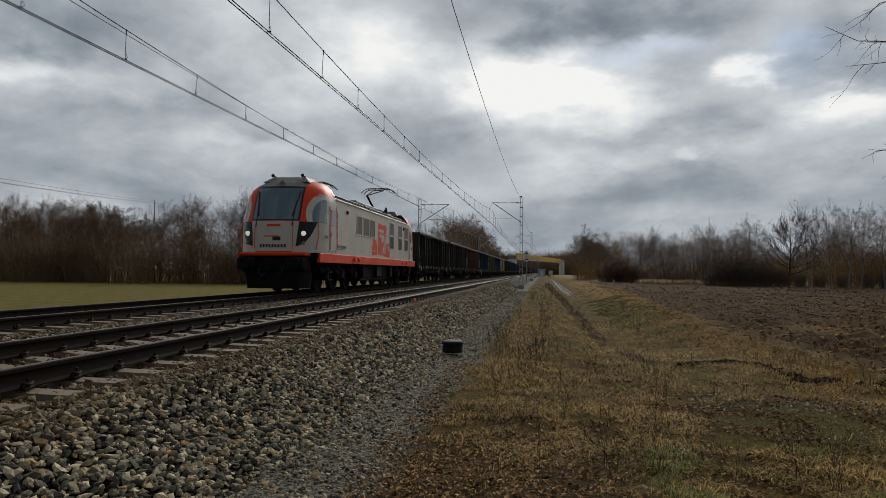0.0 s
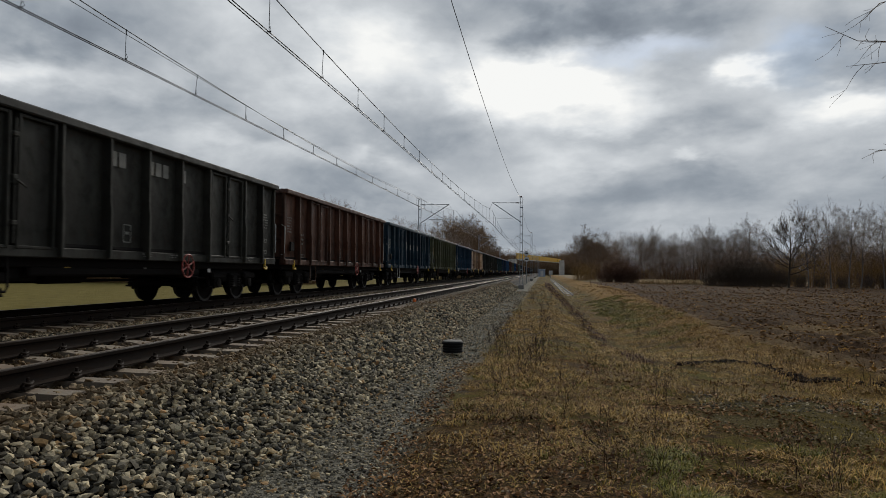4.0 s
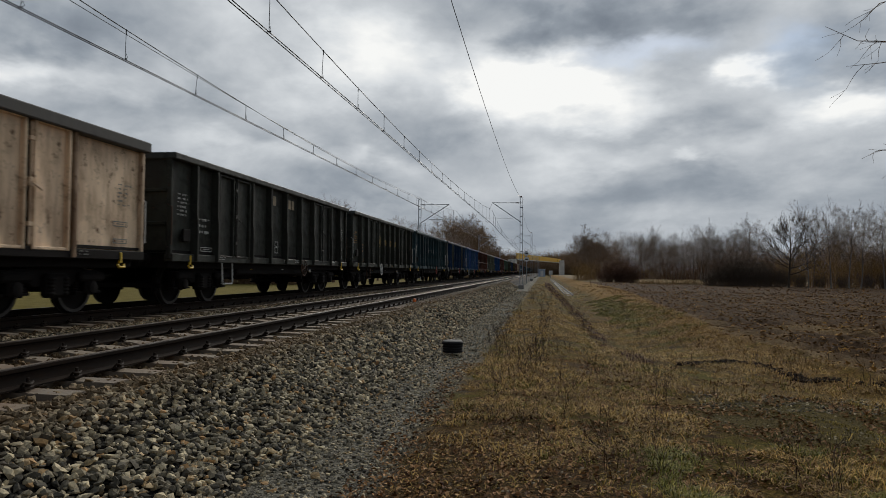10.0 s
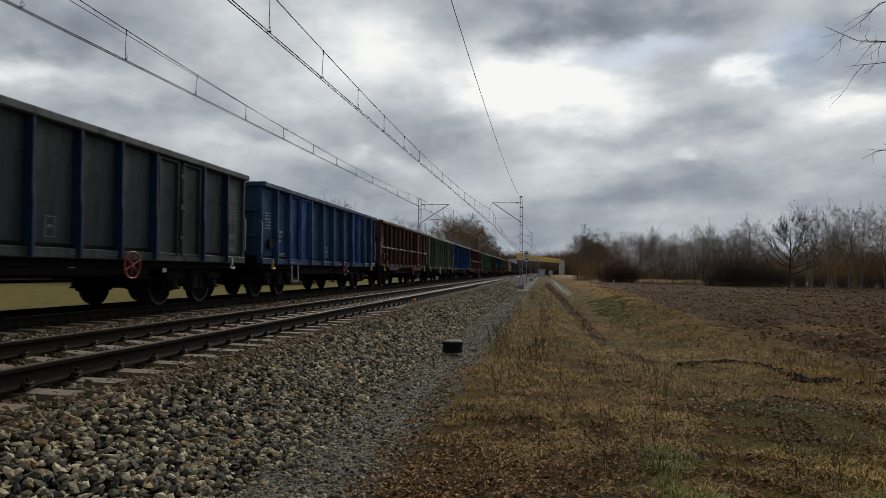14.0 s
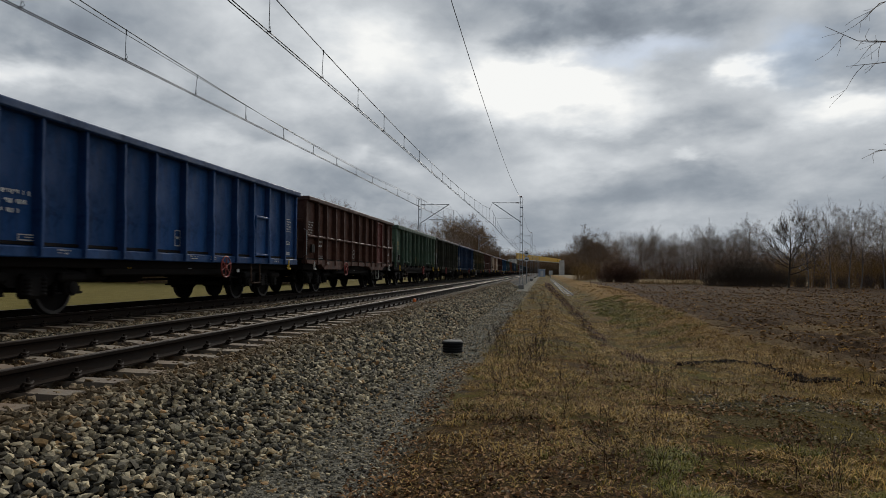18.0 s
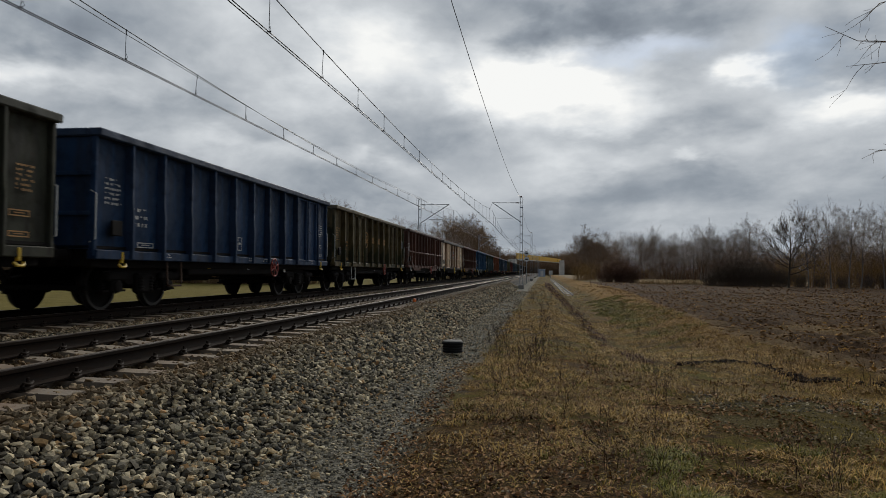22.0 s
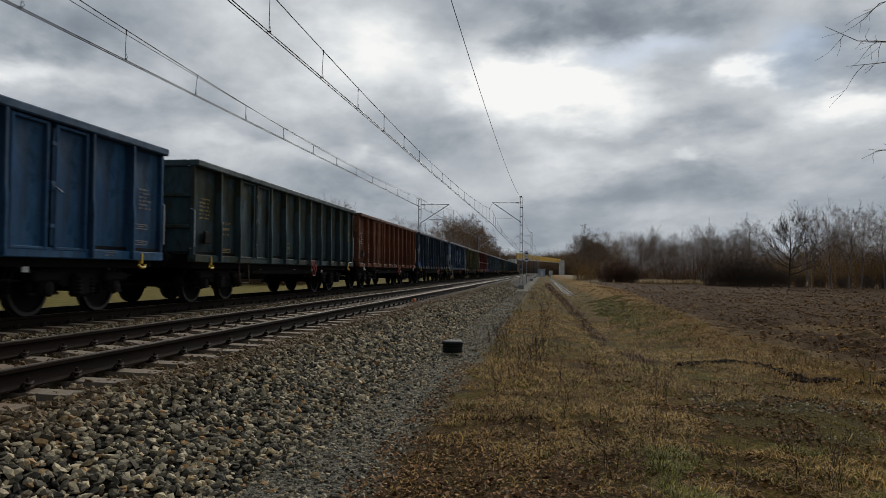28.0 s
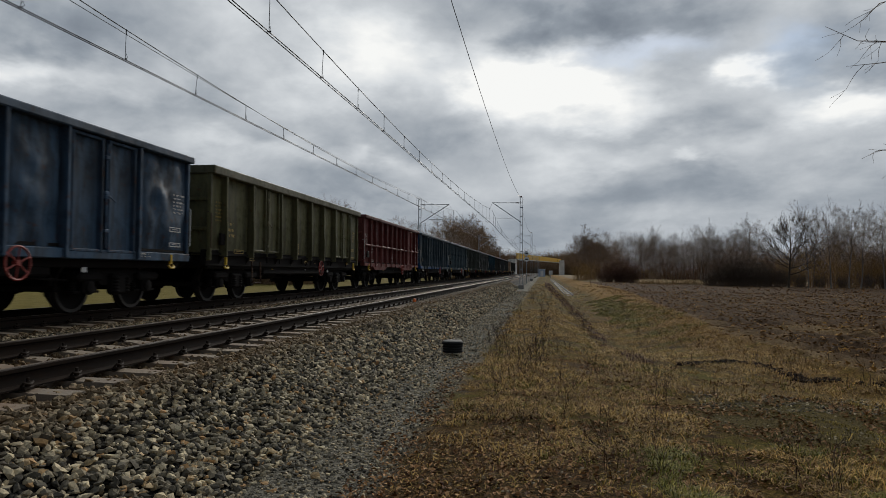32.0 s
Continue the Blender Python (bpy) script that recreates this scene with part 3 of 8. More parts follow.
def build_stones():
    rng = np.random.default_rng(11)
    pts, size = [], []

    def strip(x0, x1, y0, y1, per, lo, hi, lift=0.0):
        n = int((x1 - x0) * (y1 - y0) * per)
        for x, y, s in zip(rng.uniform(x0, x1, n), rng.uniform(y0, y1, n), rng.uniform(lo, hi, n)):
            z = bed_z(x) if x < BED_EDGE else ground_z(x, y)
            pts.append((x, y, z + s * rng.uniform(-0.15, 0.28) + lift))
            size.append(s)

    strip(-3.95, -3.45, 2.5, 30.0, 90, 0.04, 0.075, 0.02)
    strip(-6.2, -4.2, 3.0, 22.0, 70, 0.035, 0.06, 0.03)
    strip(-3.72, -2.2, -7.0, 2.0, 300, 0.05, 0.09)
    strip(-6.25, -3.72, -7.0, 3.5, 130, 0.05, 0.085, -0.015)
    strip(-3.72, -2.2, 2.0, 9.0, 760, 0.038, 0.082)
    strip(-3.72, -2.2, 9.0, 18.0, 440, 0.05, 0.095)
    strip(-3.72, -2.25, 18.0, 36.0, 220, 0.06, 0.11)
    strip(-3.72, -2.3, 36.0, 70.0, 80, 0.07, 0.12)
    strip(-2.25, -1.75, 2.0, 18.0, 60, 0.04, 0.075)
    strip(-6.25, -3.72, 3.5, 16.0, 330, 0.04, 0.075, -0.015)
    strip(-6.25, -3.72, 16.0, 34.0, 130, 0.05, 0.09, -0.02)
    strip(-8.0, -6.25, 5.0, 22.0, 330, 0.04, 0.08)
    strip(-8.0, -6.25, 22.0, 50.0, 110, 0.055, 0.10)
    strip(-11.0, -8.0, 8.0, 26.0, 120, 0.04, 0.08, -0.02)
    scatter_rocks("ballast_stones", pts, size, STONE, "loose grey crushed stone heaped along the tracks", "ballast", 5)
    pts, size = [], []
    strip(-2.3, -1.2, -7.0, 2.0, 120, 0.016, 0.036)
    strip(-2.3, -1.2, 2.0, 11.0, 620, 0.014, 0.042)
    strip(-2.3, -1.2, 11.0, 26.0, 330, 0.018, 0.046)
    strip(-2.35, -1.2, 26.0, 60.0, 80, 0.03, 0.07)
    strip(-1.3, 1.6, 2.2, 7.0, 26, 0.012, 0.04)
    strip(1.9, 4.2, 6.8, 9.0, 60, 0.010, 0.034)
    strip(1.9, 4.4, 8.9, 10.0, 330, 0.014, 0.045)
    scatter_rocks("path_gravel", pts, size, STONE, "fine grey gravel along the foot of the bank", "gravel", 7)
    pts, size = [], []
    for y0, y1, per, lo, hi in ((7.5, 18, 60, 0.025, 0.08), (18, 34, 34, 0.03, 0.10), (34, 62, 9.0, 0.05, 0.15), (62, 118, 3.0, 0.07, 0.2)):
        reach = 0.62 * y1
        n = int(reach * (y1 - y0) * per * 0.8)
        for x, y, s in zip(5.0 + reach * rng.uniform(0, 1, n), rng.uniform(y0, y1, n), rng.uniform(lo, hi, n)):
            # turned up in rows
            if x > field_edge(y) and x - 4.85 < 0.66 * y and 0.5 + 0.5 * math.sin((x * 0.96 + y * 0.28) * 5.2) + 0.7 * hash_noise(x, y, 0.7, 3.0) > rng.random() * 0.9 and y < 128 - 0.62 * (x - 8):
                pts.append((x, y, ground_z(x, y) + s * rng.uniform(0.0, 0.35)))
                size.append(s)
    path = [(2.45, 12.9), (3.0, 13.5), (3.6, 13.85), (3.95, 13.3), (4.0, 12.3), (4.05, 11.55), (4.45, 11.35), (4.95, 11.0), (5.6, 10.6)]
    earth, lump = [], []
    for (xa, ya), (xb, yb) in zip(path, path[1:]):
        for _ in range(110):
            t = rng.random()
            x, y, s = xa + (xb - xa) * t + rng.normal(0, 0.05), ya + (yb - ya) * t + rng.normal(0, 0.07), rng.uniform(0.025, 0.10)
            earth.append((x, y, ground_z(x, y) + s * 0.15))
            lump.append(s)
    scatter_rocks("broken_earth", earth, lump, EARTH, "ragged ledge of dark broken earth in the turf", "soil", 13, 0.8)
    scatter_rocks("field_clods", pts, size, CLOD, "brown clods of ploughed soil", "soil", 9, 0.6)


def build_track(centre, label, first, last, near_from, near_to):
    track = thing("railway_track", label, "track", "tracks of the line")
    tagged(track, kind="structure")
    prof = [(-0.075, -0.172), (0.075, -0.172), (0.075, -0.160), (0.014, -0.145), (0.009, -0.125), (0.009, -0.055), (0.034, -0.040), (0.036, -0.010),
            (0.028, -0.001), (-0.028, -0.001), (-0.036, -0.010), (-0.034, -0.040), (-0.009, -0.055), (-0.009, -0.125), (-0.014, -0.145), (-0.075, -0.160)]
    for side in (-GAUGE, GAUGE):
        x = centre + side
        rail = part("rail", Shape().prism([(x + a, b) for a, b in prof], 1, -120, 900).mesh("rail", 40), RAIL, track, "rusty steel rail with a worn top")
        part("running_surface", Shape().prism([(x - 0.026, -0.0012), (x + 0.026, -0.0012), (x + 0.02, 0.0006), (x - 0.02, 0.0006)], 1, -120, 900).mesh("running_surface", 0),
             RAIL_TOP, rail, "polished running band")
    # one sleeper: waisted concrete beam with sloped rail seats
    s = Shape()
    outline = [(-1.28, 0.13), (-1.28, -0.13), (-0.5, -0.13), (-0.3, -0.105), (0.3, -0.105), (0.5, -0.13), (1.28, -0.13), (1.28, 0.13), (0.5, 0.13), (0.3, 0.105), (-0.3, 0.105), (-0.5, 0.13)]
    n = len(outline)
    top = [(x, y * 0.86, -0.178 - (0.035 if abs(x) < 0.45 else 0.0) - (0.012 if abs(x) > 1.2 else 0)) for x, y in outline]
    s.grow([(x, y, -0.40) for x, y in outline] + top, [tuple(reversed(range(n))), tuple(range(n, 2 * n))] + [(i, (i + 1) % n, n + (i + 1) % n, n + i) for i in range(n)])
    sleeper_mesh = s.mesh("sleeper", 30)
    clip = Shape()
    for q in (-1, 1):
        clip.box(q * 0.085 - 0.035, q * 0.085 + 0.035, -0.055, 0.055, -0.176, -0.150, 0.006)
        clip.tube([(q * 0.075, -0.045, -0.150), (q * 0.105, -0.05, -0.118), (q * 0.125, -0.02, -0.130), (q * 0.115, 0.02, -0.130), (q * 0.105, 0.05, -0.118), (q * 0.075, 0.045, -0.150)], 0.011, 6)
        clip.lathe([(0.024, -0.15), (0.024, -0.118), (0.014, -0.114), (0.014, -0.085), (0.004, -0.082)], 2, (q * 0.10, 0, 0), 6)
    clip_mesh = clip.mesh("fastening", 40)
    y = first
    far = Shape()
    k = 0
    rng = random.Random(int(-centre * 100))
    while y < last:
        if near_from <= y <= near_to:
            ob = part("sleeper", sleeper_mesh, CONCRETE, track)
            ob.matrix_local = pose(centre + rng.uniform(-0.012, 0.012), y + rng.uniform(-0.012, 0.012), rng.uniform(-0.006, 0.0), 0, 0, rng.uniform(-0.5, 0.5))
            if y < near_from + 40:
                for side in (-GAUGE, GAUGE):
                    c = part("fastening", clip_mesh, CLIP_STEEL, ob)
                    c.matrix_local = pose(side, 0, 0)
        else:
            far.box(centre - 1.28, centre + 1.28, y - 0.12, y + 0.12, -0.40, -0.18)
        y += 0.6
        k += 1
    tagged(part("distant_sleepers", far.mesh("distant_sleepers", 0), CONCRETE, track), kind="stuff")


def build_channel():
    """The lined ditch bottom further down the line."""
    ch = thing("drain_channel", "pale concrete channel slabs in the ditch bottom", "channel")
    tagged(ch, kind="structure")
    slab = Shape().prism([(-0.42, 0.12), (-0.30, 0.0), (0.30, 0.0), (0.42, 0.12), (0.42, 0.2), (0.34, 0.2), (0.26, 0.07), (-0.26, 0.07), (-0.34, 0.2), (-0.42, 0.2)], 1, -0.98, 0.98).mesh("slab", 0)
    for k in range(70):
        y = 66 + 2.0 * k
        part("slab", slab, CONCRETE_GREY, ch).matrix_local = pose(2.4, y, ground_z(2.4, y) - 0.06)


build_ground()
build_channel()
build_bed()
build_stones()
build_track(TRACK_ONE, "near track of rusty rails on pale concrete sleepers", 5.03 - 0.6 * 14, 260, 3.1, 90)
build_track(TRACK_TWO, "far track of rusty rails under the freight train", 5.2 - 0.6 * 14, 260, 6.5, 90)


# ---- overhead line ----
WIRE_ONE, WIRE_TWO, WIRE_Z = -5.16, -8.95, 5.42
MAST_NEAR_X, MAST_FAR_X = -2.05, -12.25
NEAR_MASTS = [0.5, 67.0, 128.5, 195.0, 261.0, 327.0, 393.0]
FAR_MASTS = [2.0, 68.5, 134.5, 200.5, 266.5, 332.5, 398.5]
WIRES = COPPER


def lattice_mast(m, label, reach, arm_z=7.48, height=8.0):
    """Two channels with battens between, a cantilever over the track and the wires' holders. reach: along +x or -x."""
    mast = thing("catenary_mast", label, "mast", "masts of the overhead line", m)
    part("foundation", Shape().box(-0.28, 0.28, -0.28, 0.28, -1.2, -0.46, 0.03), CONCRETE_GREY, mast, "concrete footing")
    for q in (-1, 1):
        part("channel", Shape().prism([(q * 0.15, -0.07), (q * 0.15, 0.07), (q * 0.10, 0.07), (q * 0.10, 0.06), (q * 0.14, 0.06), (q * 0.14, -0.06), (q * 0.10, -0.06), (q * 0.10, -0.07)], 2, -0.6, height), GALVANISED, mast)
    bat = Shape().box(-0.13, 0.13, -0.082, -0.072, -0.045, 0.045).mesh("batten", 0)
    z = 0.2
    while z < height - 0.2:
        part("batten", bat, GALVANISED, mast).matrix_local = pose(0, 0, z)
        z += 0.85
    s = 1 if reach > 0 else -1
    tip = reach * 0.90
    arm = part("cantilever", Shape().tube([(0, 0, arm_z - 0.02), (tip * 1.0, 0, arm_z)], 0.032).tube([(0, 0, arm_z - 1.92), (tip * 1.0, 0, arm_z + 0.02)], 0.04), GALVANISED, mast, "tubular bracket")
    ins = [(0.03, 0), (0.075, 0.03), (0.03, 0.06), (0.075, 0.09), (0.03, 0.12), (0.075, 0.15), (0.03, 0.18), (0.075, 0.21), (0.03, 0.24), (0.075, 0.27), (0.03, 0.30)]
    part("insulator", Shape().lathe([(r, s * (0.26 + t)) for r, t in ins], 0, (0, 0, arm_z - 0.02), 12), PORCELAIN, arm)
    part("steady_arm", Shape().tube([(tip * 0.30, 0, arm_z - 1.50), (reach * 1.30, 0, arm_z - 1.47)], 0.022).tube([(reach * 1.12, 0, arm_z - 1.48), (reach * 1.12, 0, arm_z - 1.75), (reach, 0, WIRE_Z + 0.06)], 0.016)
         .tube([(tip, 0, arm_z), (reach, 0, WIRE_Z + 1.4)], 0.012), GALVANISED, arm)
    part("top_holder", Shape().tube([(0, 0, height - 0.05), (-0.16, 0, height + 0.12), (-0.32, 0, height + 0.15)], 0.03).lathe([(0.03, height + 0.02), (0.07, height + 0.06), (0.03, height + 0.1)], 2, (0, 0, 0), 10), PORCELAIN, mast)
    return mast


def span_wires(x, masts, name, label, low, high, stagger, lowest, first, step):
    """Two contact wires in their zigzag, the messenger wire in its sag, and the droppers between."""
    run = thing(name, label, "wire", "overhead wires")
    for k, (a, b) in enumerate(zip(masts, masts[1:])):
        lean = stagger if k % 2 == 0 else -stagger
        v = a + (b - a) * lowest

        def side(y):
            return x + lean * (2 * (y - a) / (b - a) - 1)

        def up(y):
            q = (y - v) / ((v - a) if y < v else (b - v))
            return WIRE_Z + low + (high - low) * q * q

        for d in (-0.035, 0.035):
            part("contact_wire", Shape().tube([(side(a) + d, a, WIRE_Z), (side(b) + d, b, WIRE_Z)], 0.0115, 5), WIRES, run)
        ys = [a + (b - a) * i / 24 for i in range(25)]
        part("messenger_wire", Shape().tube([(side(y), y, up(y)) for y in ys], 0.0115, 5, cap=False), WIRES, run)
        if a < 180:
            y = a + first
            n = 0
            while y < b - 1:
                q = 0.10 if n % 3 == 1 else 0.02
                w = side(y)
                drop = Shape().tube([(w, y, WIRE_Z - 0.01), (w, y + q, up(y + q))], 0.0075, 4)
                drop.tube([(w - 0.045, y, WIRE_Z + 0.03), (w + 0.045, y, WIRE_Z + 0.03)], 0.013, 5)
                drop.tube([(w, y + 0.02, WIRE_Z + 0.05), (w, y + 0.10, WIRE_Z + 0.09), (w, y + 0.05, WIRE_Z + 0.16), (w, y + 0.01, WIRE_Z + 0.10)], 0.006, 4)
                drop.tube([(w, y + q, up(y + q) - 0.09), (w, y + q, up(y + q) + 0.02)], 0.013, 4)
                part("dropper", drop, WIRES, run)
                y += step
                n += 1
    return run


for y in NEAR_MASTS:
    lattice_mast(pose(MAST_NEAR_X, y, 0), "tall galvanised steel lattice mast at the foot of the ballast", WIRE_ONE - MAST_NEAR_X)
for y in FAR_MASTS:
    lattice_mast(pose(MAST_FAR_X, y, 0), "tall galvanised steel lattice mast beyond the far track", WIRE_TWO - MAST_FAR_X)
span_wires(WIRE_ONE, NEAR_MASTS, "overhead_wire", "dark twin contact wires hung over the near track", 0.44, 1.4, 0.26, 0.49, 2.7, 3.2)
span_wires(WIRE_TWO, FAR_MASTS, "overhead_wire", "dark twin contact wires hung over the far track", 0.32, 1.4, 0.42, 0.44, 2.9, 3.07)
for x, masts, label in ((MAST_NEAR_X - 0.2, NEAR_MASTS, "single dark wire running from mast top to mast top"), (MAST_FAR_X + 0.1, FAR_MASTS, "single dark wire along the far row of mast tops")):
    ground_wire = thing("ground_wire", label, "wire", "overhead wires")
    sag = 0.95 if masts is NEAR_MASTS else 0.62
    for a, b in zip(masts, masts[1:]):
        part("wire_span", Shape().tube([(x, a + (b - a) * i / 20, 8.14 - sag * (1 - ((i - 10) / 10) ** 2)) for i in range(21)], 0.0105, 5, cap=False), WIRES, ground_wire)
power = thing("power_line", "thin dark power cables far over the meadow", "wire", "overhead wires")
A, B = (-105.2, 87.0, 17.4), (-208.0, 348.0, 36.6)
for x, y, z in (A, B):
    part("pole", Shape().tube([(x, y, -1.0), (x, y, z + 1.2)], 0.2, 8), BARK, power, "tall pole")
for dx, dz in ((0.0, 0.0), (0.0, 0.9), (2.2, -0.5)):
    part("cable", Shape().tube([(A[0] + (B[0] - A[0]) * i / 14 + dx, A[1] + (B[1] - A[1]) * i / 14, A[2] + (B[2] - A[2]) * i / 14 + dz - 0.8 * (1 - (i / 7 - 1) ** 2)) for i in range(15)], 0.04, 4), WIRES, power)


# ---- bridge and signs down the line ----
def build_bridge():
    b = thing("road_bridge", "yellow steel girder bridge across the line on pale concrete abutments", "bridge")
    y0, y1 = 318, 342
    def girder(x0, x1, ya, yb, z0, z1, w, fall=0.0):
        s = Shape()
        s.grow([(x0, ya - w, z0), (x1, yb - w, z0), (x1, yb - w, z1 - fall), (x0, ya - w, z1), (x0, ya + w, z0), (x1, yb + w, z0), (x1, yb + w, z1 - fall), (x0, ya + w, z1)],
               [(0, 1, 2, 3), (4, 7, 6, 5), (0, 4, 5, 1), (3, 2, 6, 7), (0, 3, 7, 4), (1, 5, 6, 2)])
        return s
    part("girder", girder(-11.5, 10.2, 300, 400, 6.5, 9.0, 0.2, 0.72), BRIDGE_YELLOW, b, "yellow plate girder")
    part("girder", girder(-11.5, 10.2, 312, 412, 6.7, 9.0, 0.2, 0.72), BRIDGE_YELLOW, b, "yellow plate girder")
    for k in range(14):
        x = -11.1 + k * 1.6
        y = 300 + (x + 11.5) * 100 / 21.7
        drop = (x + 11.5) / 21.7 * 0.7
        part("stiffener", Shape().box(x - 0.06, x + 0.06, y - 0.95, y - 0.24, 6.52, 8.95 - drop), BRIDGE_YELLOW, b)
    part("deck", girder(-11.5, 10.2, 306, 406, 6.2, 6.5, 5.6), CONCRETE_WALL, b, "concrete deck")
    part("abutment", Shape().prism([(392, -1.2), (412, -1.2), (409, 7.6), (394, 7.6)], 0, 9.3, 12.0), CONCRETE_WALL, b, "pale concrete abutment")
    part("abutment", Shape().box(-14.5, -11.5, 296, 314, -1.2, 6.2), CONCRETE_WALL, b, "pale concrete abutment")


def build_signs():
    p = thing("signal_post", "grey post with two round black-and-white railway boards", "railway sign", m=pose(-2.2, 96, 0))
    part("post", Shape().tube([(0, 0, -0.8), (0, 0, 3.6)], 0.05), GALVANISED, p)
    for z in (3.35, 2.55):
        disc = part("board", Shape().lathe([(0.34, -0.03), (0.34, 0.0)], 1, (0, -0.06, z), 24), SIGN_WHITE, p, "white round board")
        part("mark", Shape().box(-0.2, 0.2, -0.10, -0.088, z - 0.08, z + 0.08), SIGN_BLACK, disc)
    k = thing("kilometre_post", "small white square board on a low post", "railway sign", m=pose(1.9, 170, -0.8))
    part("post", Shape().box(-0.08, 0.08, -0.08, 0.08, 0, 1.2), CONCRETE_WALL, k)
    part("board", Shape().box(-0.45, 0.45, -0.12, -0.085, 0.9, 2.0, 0.01), SIGN_WHITE, k)
    h = thing("trackside_hut", "small pale blue and white hut beside the line", "hut", m=pose(-0.3, 250, -0.8))
    part("wall", Shape().box(-1.2, 1.2, -1.5, 1.5, 0, 2.6), plain("pale_blue_cladding", (0.42, 0.50, 0.62), 0.6, 0, 3, 0.15), h)
    part("roof", Shape().box(-1.35, 1.35, -1.65, 1.65, 2.6, 2.75), SIGN_WHITE, h)
    part("door", Shape().box(-0.5, 0.5, -1.53, -1.502, 0.05, 2.1), SIGN_WHITE, h)


build_bridge()
build_signs()


def build_cap():
    c = thing("drain_cap", "stack of black ribbed plastic rings on the gravel", "drain cap", m=pose(-1.77, 13.75, ground_z(-1.77, 13.75) + 0.05))
    z = 0.0
    for k in range(4):
        r = 0.20 if k < 3 else 0.215
        part("ring", Shape().lathe([(r * 0.9, z), (r, z + 0.008), (r, z + 0.042), (r * 0.9, z + 0.05)], 2, (0, 0, 0), 28), BLACK_PLASTIC, c)
        z += 0.052
    part("lid", Shape().lathe([(0.205, z), (0.205, z + 0.015), (0.17, z + 0.028), (0.05, z + 0.03)], 2, (0, 0, 0), 28), plain("dusty_lid", (0.06, 0.062, 0.062), 0.75, 0.0, 12, 0.3, 0.1, 0.2), c, "flat dusty lid")


build_cap()
for x, y, z in ((TRACK_ONE + 0.90, 21.6, -0.16), (TRACK_TWO + GAUGE - 0.1, 11.35, -0.12)):
    mk = thing("rail_marker", "small orange plastic marker clipped beside the rail", "marker", "orange rail markers", pose(x, y, z))
    part("cap", Shape().lathe([(0.05, -0.02), (0.055, 0.04), (0.04, 0.075), (0.012, 0.085)], 2, (0, 0, 0), 12), ORANGE_CAP, mk)
    part("base", Shape().box(-0.07, 0.07, -0.05, 0.05, -0.06, -0.02, 0.006), STEEL_RUSTY, mk)


# ---- trees and grass ----
def twig_mesh(name, paths):
    """Joins tapered branches into one mesh: each path is a list of points with radii."""
    verts, faces = [], []
    for pts, rad in paths:
        n = len(pts)
        sides = 6 if rad[0] > 0.06 else (4 if rad[0] > 0.02 else 3)
        k0 = len(verts)
        for i in range(n):
            d = (pts[min(i + 1, n - 1)] - pts[max(i - 1, 0)]).normalized()
            e = d.cross(Vector((0.31, 0.87, 0.37))).normalized()
            g = e.cross(d)
            for k in range(sides):
                a = 2 * math.pi * k / sides
                verts.append(pts[i] + e * (math.cos(a) * rad[i]) + g * (math.sin(a) * rad[i]))
        for i in range(n - 1):
            for k in range(sides):
                a, b = k0 + i * sides + k, k0 + i * sides + (k + 1) % sides
                faces.append((a, b, b + sides, a + sides))
    return quick_mesh(name, [tuple(p) for p in verts], faces, True)


def grow_branch(rng, out, start, way, length, radius, depth, droop, spread, kids, tip):
    n = 3 if depth < 2 else 4
    pts, rad = [start.copy()], [radius]
    d = way.normalized()
    for i in range(n):
        d = (d + Vector((rng.gauss(0, 0.13), rng.gauss(0, 0.13), rng.gauss(0.03 - droop, 0.09)))).normalized()
        pts.append(pts[-1] + d * (length / n))
        rad.append(radius + (max(tip, radius * 0.45) - radius) * (i + 1) / n)
    out.append((pts, rad))
    if depth <= 0:
        return
    for k in range(kids):
        t = rng.uniform(0.25, 1.0) if k else 1.0
        i = min(n - 1, int(t * n))
        base = pts[i].lerp(pts[i + 1], t * n - i) if t < 1 else pts[-1]
        e = d.orthogonal().normalized()
        e.rotate(Matrix.Rotation(rng.uniform(0, 6.283), 3, d))
        child = (d + e * rng.uniform(*spread)).normalized()
        grow_branch(rng, out, base, child, length * rng.uniform(0.5, 0.78), max(tip, rad[i] * rng.uniform(0.45, 0.68)), depth - 1, droop, spread, kids, tip)


def bare_tree_mesh(name, seed, height, trunk, limbs, low, depth=3, kids=4, up=0.75, droop=0.0, tip=0.006):
    """Trunk and limbs with their twigs: two meshes."""
    rng = random.Random(seed)
    bole, out = [], []
    pts, rad = [Vector((0, 0, -0.25))], [trunk * 1.25]
    steps = 9
    lean = Vector((rng.gauss(0, 0.05), rng.gauss(0, 0.05), 1))
    for i in range(steps):
        lean = (lean + Vector((rng.gauss(0, 0.06), rng.gauss(0, 0.06), 0.25))).normalized()
        pts.append(pts[-1] + lean * (height * 0.9 + 0.25) / steps)
        rad.append(trunk * (1 - 0.9 * (i + 1) / steps) + 0.012)
    bole.append((pts, rad))
    for k in range(limbs):
        t = low + (1 - low) * (k + rng.random()) / limbs
        i = min(steps - 1, int(t * steps))
        base = pts[i].lerp(pts[i + 1], t * steps - i)
        a = k * 2.4 + rng.uniform(-0.5, 0.5)
        way = Vector((math.cos(a), math.sin(a), up + rng.uniform(-0.25, 0.35)))
        grow_branch(rng, out, base, way, height * (0.36 - 0.22 * (t - low) / max(0.1, 1 - low)) * rng.uniform(0.8, 1.15), max(0.02, rad[i] * 0.55), depth, droop, (0.35, 0.95), kids, tip)
    return twig_mesh(name + "_trunk", bole), twig_mesh(name + "_crown", out)


